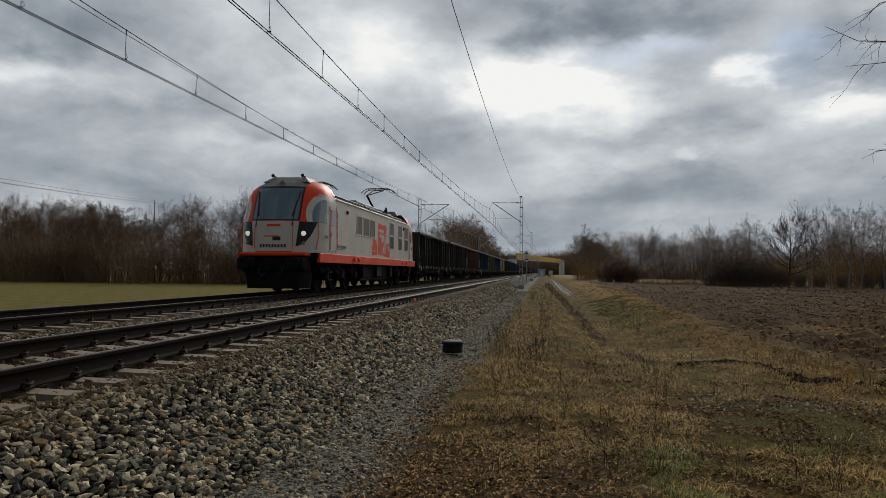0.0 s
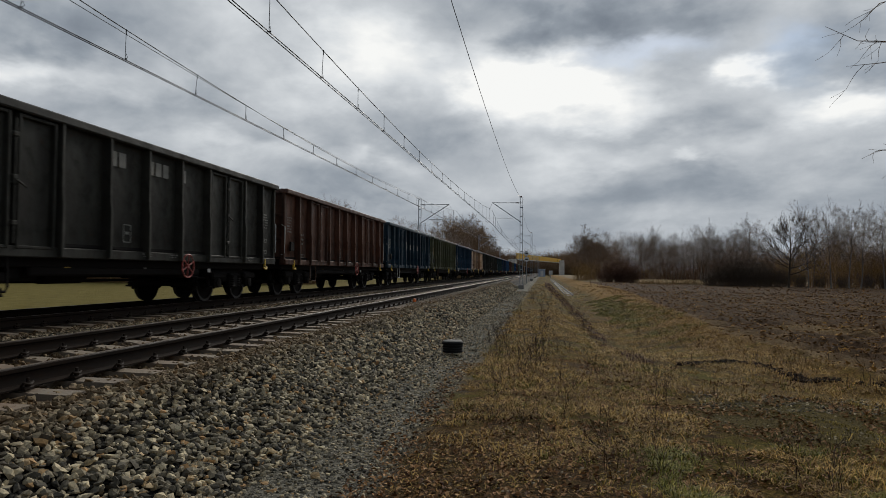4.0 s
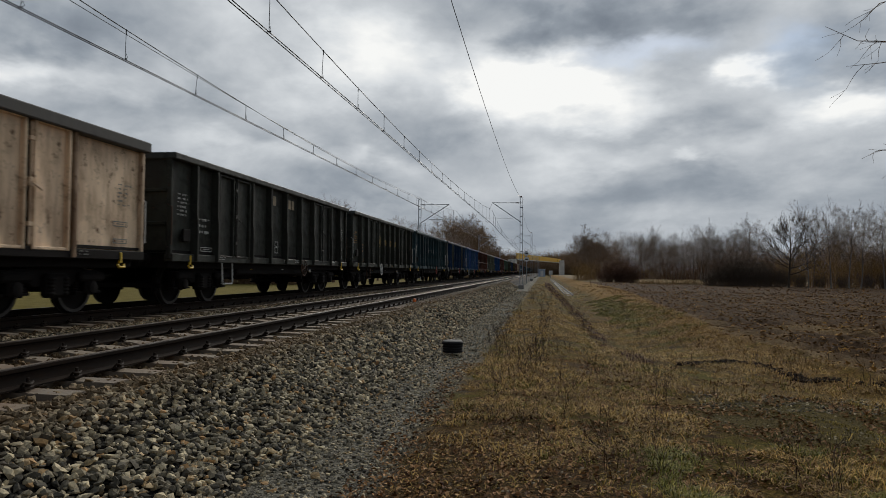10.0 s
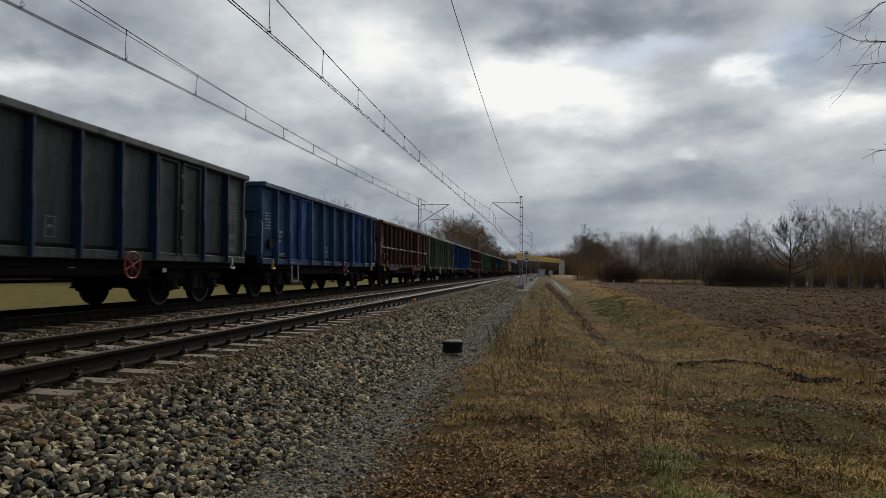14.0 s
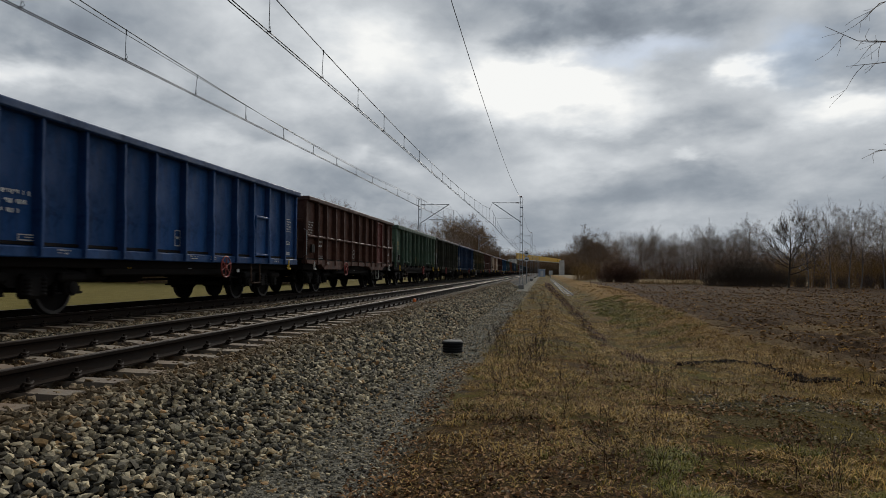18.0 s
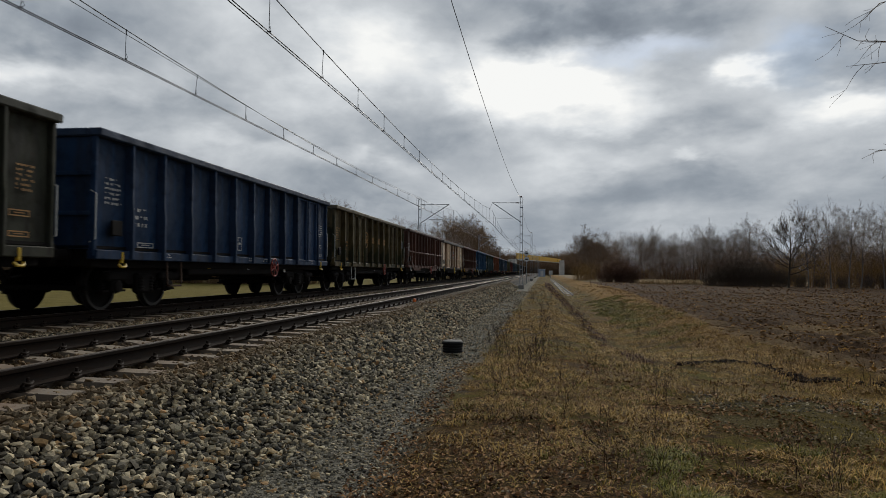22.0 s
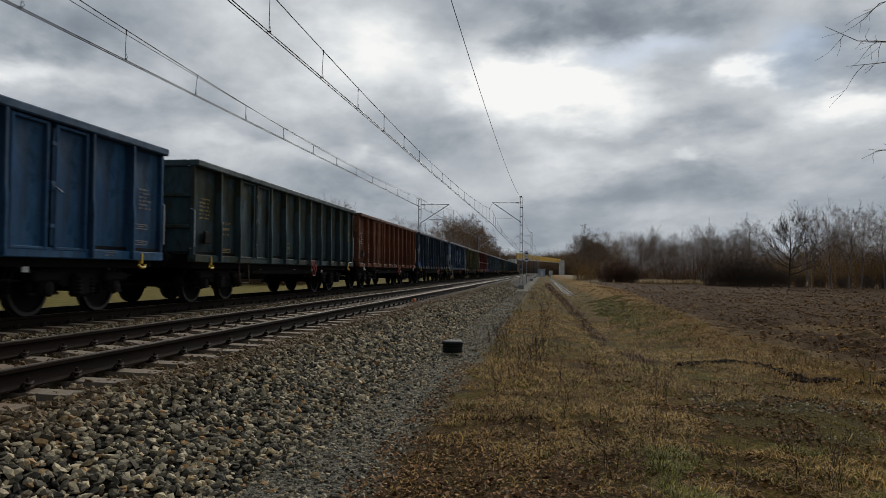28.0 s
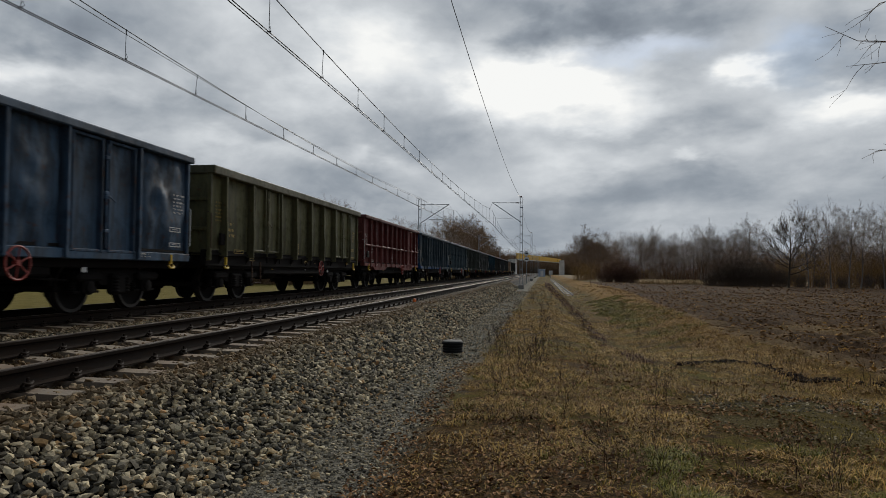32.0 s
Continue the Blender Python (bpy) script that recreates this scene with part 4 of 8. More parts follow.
def shrub_mesh(name, seed, height, width, stems, depth=2, tip=0.006):
    rng = random.Random(seed)
    out = []
    for _ in range(stems):
        a, r = rng.uniform(0, 6.283), width * 0.5 * math.sqrt(rng.random())
        base = Vector((math.cos(a) * r, math.sin(a) * r, -0.15))
        grow_branch(rng, out, base, Vector((math.cos(a) * 0.35 * rng.random(), math.sin(a) * 0.35 * rng.random(), 1)), height * rng.uniform(0.5, 0.95), 0.022, depth, 0.0, (0.25, 0.7), 3, tip)
    return twig_mesh(name, out)


def fir_like_mesh(seed, height):
    """A dark pear-like tree: dense fine twigs turned upwards on short limbs."""
    return bare_tree_mesh("dense_tree", seed, height, 0.20, 22, 0.24, 3, 4, 0.30, -0.05, 0.014)


TREES = {
    "slim": [bare_tree_mesh("slim_tree", 20 + k, 9.5, 0.10, 16, 0.30, 3, 4, 1.15, 0.0, 0.006) for k in range(4)],
    "round": [bare_tree_mesh("round_tree", 40 + k, 9.0, 0.15, 14, 0.22, 3, 5, 0.8, 0.0, 0.009) for k in range(4)],
    "birch": [bare_tree_mesh("birch_tree", 60 + k, 11.0, 0.12, 18, 0.28, 3, 4, 1.0, 0.05, 0.008) for k in range(3)],
    "upright": [bare_tree_mesh("upright_tree", 90 + k, 9.5, 0.10, 20, 0.36, 3, 3, 1.5, 0.0, 0.006) for k in range(4)],
    "dense": [fir_like_mesh(83, 10.0)],
}
SHRUBS = [shrub_mesh("thicket", 100 + k, 3.4, 3.4, 42) for k in range(4)]
DENSE_SHRUBS = [shrub_mesh("dense_thicket", 120 + k, 3.2, 4.2, 150, 2, 0.008) for k in range(2)]
LABELS = {"slim": "slim bare tree with upright grey-brown branches", "round": "bare brown tree with a rounded crown of fine twigs",
          "birch": "tall bare birch with a pale trunk and thin twigs", "dense": "dark bare tree with a dense spreading crown", "upright": "slim bare tree with steep grey-brown branches"}


def plant_tree(kind, x, y, size, turn, group, wood=None, pick=0, stout=1.0):
    trunk, crown = TREES[kind][pick % len(TREES[kind])]
    wood = wood or {"slim": BARK_BROWN, "round": BARK_BROWN, "birch": BARK, "dense": FIR, "upright": BARK}[kind]
    t = thing("bare_tree" if kind != "birch" else "birch_tree", LABELS[kind], "tree", group, pose(x, y, ground_z(x, y), 0, 0, turn) @ Matrix.Diagonal((size * stout, size * stout, size, 1)))
    part("trunk", trunk, BARK_PALE if kind == "birch" else wood, t)
    part("crown", crown, wood, t)
    return t


def plant_shrub(x, y, size, turn, group, wood, pick, wide=1.0, stock=None):
    stock = stock or SHRUBS
    s = new("thicket", stock[pick % len(stock)])
    dress(s, wood)
    s.matrix_world = pose(x, y, ground_z(x, y), 0, 0, turn) @ Matrix.Diagonal((size * wide, size * wide, size, 1))
    return tagged(s, "tangled brown leafless thicket at the edge of the trees", "shrub", group)


def plant_all():
    rng = random.Random(77)
    # the belt of young trees beyond the meadow
    for k in range(150):
        x = -20 - 100 * rng.random()
        base = 76 + 0.10 * (-20 - x) * 0.3
        y = base + rng.uniform(0, 22) + (0 if x < -24 else 30)
        if x > -26:
            continue
        plant_tree(rng.choice(("slim", "slim", "round")), x, y, rng.uniform(0.78, 1.1), rng.uniform(0, 360), "trees beyond the meadow", None, rng.randrange(4), rng.uniform(0.8, 1.1))
    for k in range(130):
        x = -26 - 95 * rng.random()
        plant_shrub(x, 74.5 + rng.uniform(0, 9), rng.uniform(0.7, 1.35), rng.uniform(0, 360), "thickets beyond the meadow", SHRUB_BROWN, rng.randrange(4), 1.3)
    # trees down the far side of the line
    for x, y, s, kind in ((-27, 112, 1.05, "round"), (-31, 118, 1.0, "round"), (-25, 125, 1.1, "slim"), (-24, 140, 1.1, "slim"), (-28, 150, 1.0, "round"), (-35, 130, 0.9, "slim"), (-38, 140, 0.95, "round"), (-33, 160, 1.0, "round"),
                          (-22.0, 150, 1.30, "round"), (-20.0, 156, 1.38, "round"), (-21.0, 162, 1.42, "slim"), (-18.8, 166, 1.45, "round"), (-18.0, 172, 1.40, "round"), (-20.0, 176, 1.55, "round"), (-17.6, 180, 1.42, "slim"),
                          (-18.5, 188, 1.50, "round"), (-17.2, 194, 1.35, "round"), (-18.5, 202, 1.40, "round"), (-16.8, 210, 1.20, "slim"), (-17.5, 222, 1.15, "round"), (-16.5, 236, 1.05, "round"), (-17, 255, 0.95, "slim")):
        plant_tree(kind, x, y, s, rng.uniform(0, 360), "trees along the line", BARK_BROWN if s < 1.25 else SHRUB_BROWN, rng.randrange(4), 1.0)
    for k in range(26):
        plant_shrub(-16.5 - 6 * rng.random(), 150 + 4.2 * k, rng.uniform(0.8, 1.4), rng.uniform(0, 360), "thickets along the line", SHRUB_BROWN, k, 1.2)
    # wooded rise behind the bridge
    for k in range(64):
        x = rng.uniform(-62, 40)
        open_way = -16 < x < 6
        y = rng.uniform(560, 640) if open_way else rng.uniform(430, 540)
        s = y / 1227 * rng.uniform(24, 33) / 9.0
        plant_tree(rng.choice(("round", "round", "slim")), x, y, s, rng.uniform(0, 360), "woods behind the bridge", SHRUB_BROWN if k % 3 else BARK_BROWN, rng.randrange(4), 1.5)
    for k in range(44):
        x = rng.uniform(-62, 40)
        plant_shrub(x, rng.uniform(560, 600) if -16 < x < 6 else rng.uniform(425, 470), rng.uniform(2.0, 3.0), rng.uniform(0, 360), "thickets behind the bridge", SHRUB_BROWN, k, 1.6, DENSE_SHRUBS)
    # the edge of the wood beyond the field: bearing, distance, height, kind
    for b, y, h, kind, p in ((0.050, 150, 10.0, "round", 0), (0.060, 146, 11.2, "round", 1), (0.068, 150, 10.2, "round", 2), (0.083, 146, 10.6, "birch", 0), (0.090, 150, 10.2, "upright", 1), (0.112, 140, 9.8, "upright", 2),
                             (0.120, 138, 10.0, "upright", 0), (0.128, 140, 9.6, "round", 3), (0.150, 134, 10.2, "upright", 1), (0.157, 136, 9.6, "round", 0), (0.216, 112, 10.2, "birch", 1), (0.222, 116, 9.4, "birch", 2),
                             (0.280, 96, 9.7, "birch", 1), (0.290, 98, 8.2, "birch", 0), (0.331, 82, 8.6, "dense", 0), (0.356, 84, 10.0, "birch", 2), (0.362, 88, 8.6, "upright", 0), (0.385, 84, 10.1, "birch", 0),
                             (0.407, 84, 10.0, "birch", 1), (0.422, 85, 9.8, "birch", 0), (0.436, 90, 8.0, "upright", 2), (0.452, 84, 9.8, "birch", 1), (0.47, 84, 9.6, "birch", 2)):
        plant_tree(kind, b * y, y, 0.88 * h / {"round": 9.0, "birch": 11.0, "upright": 9.5, "dense": 10.0}[kind], 37 * y * b, "trees beyond the field", None if kind == "birch" else (FIR if kind == "dense" else BARK), p, 0.78 if kind != "dense" else 0.85)
    for k in range(40):
        b = 0.135 + 0.145 * (k + rng.uniform(-0.4, 0.4)) / 40
        y = rng.uniform(118, 132) - 90 * (b - 0.135)
        plant_tree("upright", b * y, y, (0.70 + 0.8 * (b - 0.135)) * rng.uniform(0.8, 1.05) * y / 118, rng.uniform(0, 360), "trees beyond the field", BARK, rng.randrange(4), 0.8)
    for k in range(14):
        b = rng.uniform(0.365, 0.50)
        plant_tree("upright", b * 96, 96 + rng.uniform(-4, 8), rng.uniform(0.62, 0.8), rng.uniform(0, 360), "trees beyond the field", BARK, rng.randrange(4), 0.8)
    for k in range(56):
        b = rng.uniform(0.11, 0.50)
        y = 128 - 95 * (b - 0.11) + rng.uniform(2, 12)
        plant_shrub(b * y, y, rng.uniform(0.3, 0.7), rng.uniform(0, 360), "thickets beyond the field", rng.choice((OCHRE, SHRUB_BROWN, BARK_BROWN)), rng.randrange(4), 1.6)
    # the dark thicket at the wood's corner and the low one by the reeds
    for b, y, h, k in ((0.228, 93, 0.6, 1), (0.240, 92, 0.8, 0), (0.254, 91, 0.95, 1), (0.268, 91, 1.0, 0), (0.282, 90, 0.95, 1), (0.296, 89, 0.9, 0), (0.310, 89, 0.75, 1), (0.324, 90, 0.6, 0), (0.345, 90, 0.5, 1),
                       (0.37, 90, 0.45, 0), (0.40, 88, 0.4, 1), (0.43, 86, 0.5, 0), (0.455, 86, 0.58, 1), (0.48, 84, 0.6, 0)):
        plant_shrub(b * y, y, h * 0.70, 53 * k + 31 * y * b, "thickets beyond the field", DUSKY, k, 0.85, DENSE_SHRUBS)
    for x, y, h, k in ((10.4, 118, 0.5, 1), (11.8, 117, 0.68, 0), (13.2, 117, 0.72, 1), (14.6, 116, 0.55, 0)):
        plant_shrub(x, y, h, 53 * k + 31 * x, "thickets beyond the field", RUSSET, k, 1.1, DENSE_SHRUBS)
    for x, y, h, k in ((31, 92, 0.8, 0), (33, 92, 0.9, 1), (35.5, 91, 0.95, 2), (37.5, 90, 0.8, 3), (39.5, 90, 0.95, 0), (42, 89, 1.0, 1), (8.4, 128, 0.6, 2), (7.8, 135, 0.6, 3), (7.4, 142, 0.65, 1)):
        plant_shrub(x, y, h * 1.2, 40 * x, "thickets beyond the field", OCHRE, k, 1.1)
    for k in range(60):
        x = rng.uniform(11, 92)
        plant_shrub(x, 160 - 0.6 * (x - 12) + rng.uniform(0, 30), rng.uniform(0.9, 1.5), rng.uniform(0, 360), "woods beyond the field", rng.choice((SHRUB_BROWN, RUSSET, RUSSET)), rng.randrange(4), 1.8)
    for k in range(26):
        x = rng.uniform(11, 92)
        plant_tree(rng.choice(("slim", "round", "slim")), x, 165 - 0.6 * (x - 12) + rng.uniform(0, 30), rng.uniform(0.75, 0.95), rng.uniform(0, 360), "woods beyond the field", BARK, rng.randrange(4), 0.9)
    for k in range(22):
        y = rng.uniform(150, 260)
        plant_tree(rng.choice(("round", "slim", "slim")), rng.uniform(0.052, 0.105) * y, y, rng.uniform(0.75, 1.0) * (0.6 + y / 420), rng.uniform(0, 360), "trees near the bridge", SHRUB_BROWN, rng.randrange(4), 0.9)


def grass_patch(name, rng, count, area, length, width, material, label, keep, lean=0.7, clump=0.0):
    """Single blades of two bent pieces."""
    x0, x1, y0, y1, skew = area
    n = count
    x = rng.uniform(x0, x1, n)
    y = y0 + (y1 - y0) * rng.uniform(0, 1, n) ** skew
    if clump:
        cx, cy = rng.uniform(x0, x1, int(n / 26)), y0 + (y1 - y0) * rng.uniform(0, 1, int(n / 26)) ** skew
        pick = rng.integers(0, len(cx), n)
        x, y = cx[pick] + rng.normal(0, clump, n), cy[pick] + rng.normal(0, clump, n)
    ok = np.array([keep(a, b) for a, b in zip(x, y)])
    x, y = x[ok], y[ok]
    n = len(x)
    z = np.array([ground_z(a, b) for a, b in zip(x, y)]) - 0.005
    grow = 1 + 0.02 * y
    ln = rng.uniform(*length, n)
    wd = rng.uniform(0.6, 1.3, n) * width * grow
    az, tilt = rng.uniform(0, 6.283, n), rng.uniform(0.3, 1.0, n) ** 0.6 * lean * 1.5
    root = np.stack([x, y, z], 1)
    side = np.stack([-np.sin(az), np.cos(az), np.zeros(n)], 1) * wd[:, None] * 0.5
    out = np.stack([np.cos(az), np.sin(az), np.zeros(n)], 1)
    up = np.array([0, 0, 1.0])
    mid = root + (out * np.sin(tilt * 0.6)[:, None] + up * np.cos(tilt * 0.6)[:, None]) * (ln * 0.55)[:, None]
    tip = mid + (out * np.sin(np.minimum(1.75, tilt * 1.5))[:, None] + up * np.cos(np.minimum(1.75, tilt * 1.5))[:, None]) * (ln * 0.45)[:, None]
    v = np.stack([root - side, root + side, mid + side * 0.8, mid - side * 0.8, tip + side * 0.15, tip - side * 0.15], 1).reshape(-1, 3)
    b = (np.arange(n) * 6)[:, None]
    f = np.concatenate([b + np.array([0, 1, 2, 3]), b + np.array([3, 2, 4, 5])], 0)
    ob = new(name, quick_mesh(name, v, f))
    ob.data.materials.append(material)
    return tagged(ob, label, "grass", kind="stuff")


def build_grass():
    rng = np.random.default_rng(21)

    def pad(x, y):
        return ((x - 2.95) / 1.25) ** 2 + ((y - 8.4) / 1.35) ** 2 < 1 + 1.2 * hash_noise(x, y, 1.2, 3.0)

    def verge(x, y):
        edge = -1.12 + 0.3 * hash_noise(x, y, 1.1, 8.0)
        return edge < x < field_edge(y) - 0.05 + 0.5 * hash_noise(x, y, 0.4, 2.0) and hash_noise(x, y, 0.9, 5.0) + 0.7 * hash_noise(x, y, 2.6, 6.0) > -0.22 and not pad(x, y)

    def turf(x, y):
        return verge(x, y) and y + 2.5 * hash_noise(x, y, 0.7, 27.0) > (5.8 if x < 1.3 else 5.0)

    def green(x, y):
        return verge(x, y) and hash_noise(x, y, 0.55, 12.0) > 0.0

    def litter(x, y):
        return -1.5 < x < 4.6 and not pad(x, y) and 0.5 + 1.1 * hash_noise(x, y, 1.6, 15.0) > 0.055 * (y - 4) + (0.35 if x > 1.6 else 0.0)

    def bank(x, y):
        return abs(x - (1.80 - 0.0145 * (y - 14) + 0.15 * hash_noise(0.0, y, 0.4, 6.0))) < 0.13 + 0.006 * y and hash_noise(x, y, 1.3, 61.0) > -0.15

    def sward(x, y):
        return hash_noise(x, y, 0.35, 44.0) > -0.02 + 0.5 * abs(x - 4.0) - 0.45

    grass_patch("dry_grass", rng, 90000, (-1.5, 6.2, 2.2, 26, 1.7), (0.03, 0.10), 0.0055, STRAW, "matted straw-coloured winter grass on the verge", verge, 1.5)
    grass_patch("flattened_straw", rng, 90000, (-1.3, 5.6, 4.5, 30, 1.35), (0.07, 0.20), 0.0075, STRAW, "long pale dead grass lying in curls on the verge", turf, 1.5, 0.12)
    grass_patch("green_grass", rng, 42000, (-1.4, 5.4, 2.2, 26, 1.6), (0.03, 0.085), 0.0055, GREEN, "short green grass between the dead stems", green, 0.95)
    grass_patch("ditch_grass", rng, 26000, (2.6, 5.4, 20, 50, 1.0), (0.06, 0.18), 0.008, LUSH, "longer green grass on the ditch bank", sward, 1.0)
    grass_patch("dry_grass_tufts", rng, 40000, (-1.3, 7.0, 8.0, 95, 1.4), (0.07, 0.22), 0.0060, STRAW, "loose tufts of dead grass", verge, 1.35, 0.10)
    grass_patch("green_tufts", rng, 26000, (-1.2, 5.4, 2.4, 18, 1.4), (0.04, 0.11), 0.0048, LUSH, "small clumps of fresh green grass", lambda x, y: verge(x, y) and hash_noise(x, y, 0.5, 71.0) > -0.10, 0.8, 0.06)
    grass_patch("moss", rng, 26000, (1.4, 4.5, 6.7, 10.0, 1.0), (0.010, 0.030), 0.008, MOSS, "low olive moss over trodden gravel", lambda x, y: pad(x, y) and hash_noise(x, y, 2.2, 19.0) > -0.25, 1.2)
    grass_patch("moss_tufts", rng, 7000, (1.4, 4.5, 6.7, 9.6, 1.0), (0.02, 0.06), 0.006, GREEN, "bright small cushions of moss and grass", lambda x, y: pad(x, y) and hash_noise(x, y, 1.1, 23.0) > 0.12, 1.0, 0.05)
    leaf_litter(rng, 5000, lambda x, y: pad(x, y) and hash_noise(x, y, 1.4, 29.0) > -0.1, (1.4, 4.5, 6.7, 10.0, 1.0), (0.012, 0.032), "scattered_leaves", LEAF, "few brown leaves on the mossy gravel", "leaves")
    grass_patch("trodden_grass", rng, 9000, (-1.3, 6.0, -6.0, 2.4, 1.0), (0.05, 0.14), 0.008, STRAW, "matted straw-coloured grass on the open verge", lambda x, y: hash_noise(x, y, 0.9, 5.0) > -0.2, 1.2)
    grass_patch("fresh_tufts", rng, 20000, (0.9, 4.2, 4.4, 6.9, 1.0), (0.05, 0.15), 0.006, LUSH, "bright fresh tufts of grass", lambda x, y: hash_noise(x, y, 0.9, 91.0) > 0.05, 1.0, 0.06)
    grass_patch("dead_stalks", rng, 600, (-1.3, 5.5, 3.0, 30, 1.0), (0.10, 0.30), 0.0045, STALK, "thin dark dead weed stalks", verge, 0.5, 0.28)
    grass_patch("bank_weeds", rng, 24000, (0.3, 2.4, 13, 110, 1.5), (0.06, 0.22), 0.009, BRAMBLE, "brown dead weeds along the edge of the ditch", bank, 1.1)
    grass_patch("field_stubble", rng, 46000, (4.6, 26, 9.5, 48, 1.2), (0.05, 0.16), 0.0065, CHAFF, "dead stubble lying on the ploughed field", lambda x, y: x > field_edge(y) and hash_noise(x, y, 0.4, 31.0) > (-0.3 if ((x - 7.7) / 1.7) ** 2 + ((y - 20.5) / 2.4) ** 2 < 1 + 2 * hash_noise(x, y, 1.1, 4.0) else 0.14), 1.4)
    grass_patch("rough_grass", rng, 34000, (3.6, 7.6, 11, 80, 1.2), (0.08, 0.22), 0.007, CHAFF, "rusty dead grass along the edge of the field", lambda x, y: field_edge(y) - 1.4 < x < field_edge(y) + 0.12 * hash_noise(x, y, 1.0, 35.0) and hash_noise(x, y, 0.5, 33.0) > -0.25, 1.2)
    grass_patch("reeds", rng, 22000, (11, 30, 100, 124, 1.0), (0.35, 0.85), 0.022, REED, "pale dry reeds at the far edge of the field", lambda x, y: hash_noise(x, y, 0.25, 50.0) > -0.3 and 0.135 < x / y + 0.012 * hash_noise(x, y, 0.3, 51.0) < 0.222, 0.75)
    leaf_litter(rng, 30000, litter, (-1.6, 4.6, 2.0, 13.0, 1.4), (0.011, 0.032), "fallen_leaves", LEAF, "curled brown fallen leaves on the verge", "leaves")
    leaf_litter(rng, 40000, lambda x, y: x > field_edge(y) and hash_noise(x * 0.5, y, 0.6, 81.0) > 0.0, (4.8, 34, 9.5, 60, 1.3), (0.025, 0.075), "field_litter", CHAFF, "torn straw and stalks scattered on the ploughed field", "straw")


def weed_mesh(seed, height):
    """A dead weed: a few stiff stems from one root with short side shoots."""
    rng = random.Random(seed)
    out = []
    for _ in range(rng.choice((2, 3, 4))):
        way = Vector((rng.gauss(0, 0.28), rng.gauss(0, 0.28), 1))
        grow_branch(rng, out, Vector((rng.gauss(0, 0.03), rng.gauss(0, 0.03), -0.03)), way, height * rng.uniform(0.45, 0.8), 0.0048, 2, 0.0, (0.35, 0.8), 3, 0.0022)
    return twig_mesh("dead_weed", out)


def plant_weeds():
    stock = [weed_mesh(300 + k, 0.5) for k in range(6)]
    rng = random.Random(31)
    spots = [(-0.35, 10.9, 1.0), (-0.1, 11.3, 0.9), (0.05, 12.3, 1.1), (-0.2, 12.0, 0.8), (0.5, 5.6, 0.8), (0.62, 5.9, 0.6), (1.19, 7.65, 0.6), (3.63, 11.0, 0.7), (3.8, 10.9, 0.5), (4.84, 11.2, 1.0),
             (2.22, 5.7, 0.8), (1.45, 5.6, 0.6), (2.0, 5.9, 0.7), (0.95, 5.9, 0.5), (-0.75, 14.5, 0.9), (-0.85, 17.0, 1.0), (-0.95, 18.5, 1.0), (0.3, 14.0, 0.7)]
    for _ in range(64):
        y = rng.uniform(5.2, 46)
        spots.append((rng.uniform(-1.15, 1.7) if rng.random() < 0.75 else rng.uniform(1.8, 5.0), y, rng.uniform(0.45, 0.9) * (1 + 0.008 * y)))
    for x, y, size in spots:
        w = dress(new("dead_weed", stock[rng.randrange(6)]), STALK)
        w.matrix_world = pose(x, y, ground_z(x, y), 0, 0, rng.uniform(0, 360)) @ Matrix.Diagonal((size * 0.8, size * 0.8, size, 1))
        tagged(w, "dry dark weed stem standing in the dead grass", "weed", "dead weeds on the verge")


def leaf_litter(rng, count, keep, area, length, name, material, label, category):
    """Fallen leaves: four-cornered, folded along the middle and curled."""
    x0, x1, y0, y1, skew = area
    x, y = rng.uniform(x0, x1, count), y0 + (y1 - y0) * rng.uniform(0, 1, count) ** skew
    ok = np.array([keep(a, b) for a, b in zip(x, y)])
    x, y = x[ok], y[ok]
    n = len(x)
    z = np.array([ground_z(a, b) for a, b in zip(x, y)]) + 0.012
    ln = rng.uniform(*length, n)
    wd = ln * rng.uniform(0.35, 0.7, n)
    az = rng.uniform(0, 6.283, n)
    d = np.stack([np.cos(az), np.sin(az), rng.normal(0, 0.35, n)], 1) * ln[:, None]
    e = np.stack([-np.sin(az), np.cos(az), rng.normal(0, 0.35, n)], 1) * wd[:, None]
    c = np.stack([x, y, z], 1)
    lift = np.array([0, 0, 1.0]) * (wd * rng.uniform(0.2, 0.9, n))[:, None]
    v = np.stack([c - d, c + d, c - d * 0.1 + e + lift, c - d * 0.1 - e + lift], 1).reshape(-1, 3)
    b = (np.arange(n) * 4)[:, None]
    f = np.concatenate([b + np.array([0, 1, 2]), b + np.array([1, 0, 3])], 0)
    ob = new(name, quick_mesh(name, v, f))
    ob.data.materials.append(material)
    tagged(ob, label, category, kind="stuff")


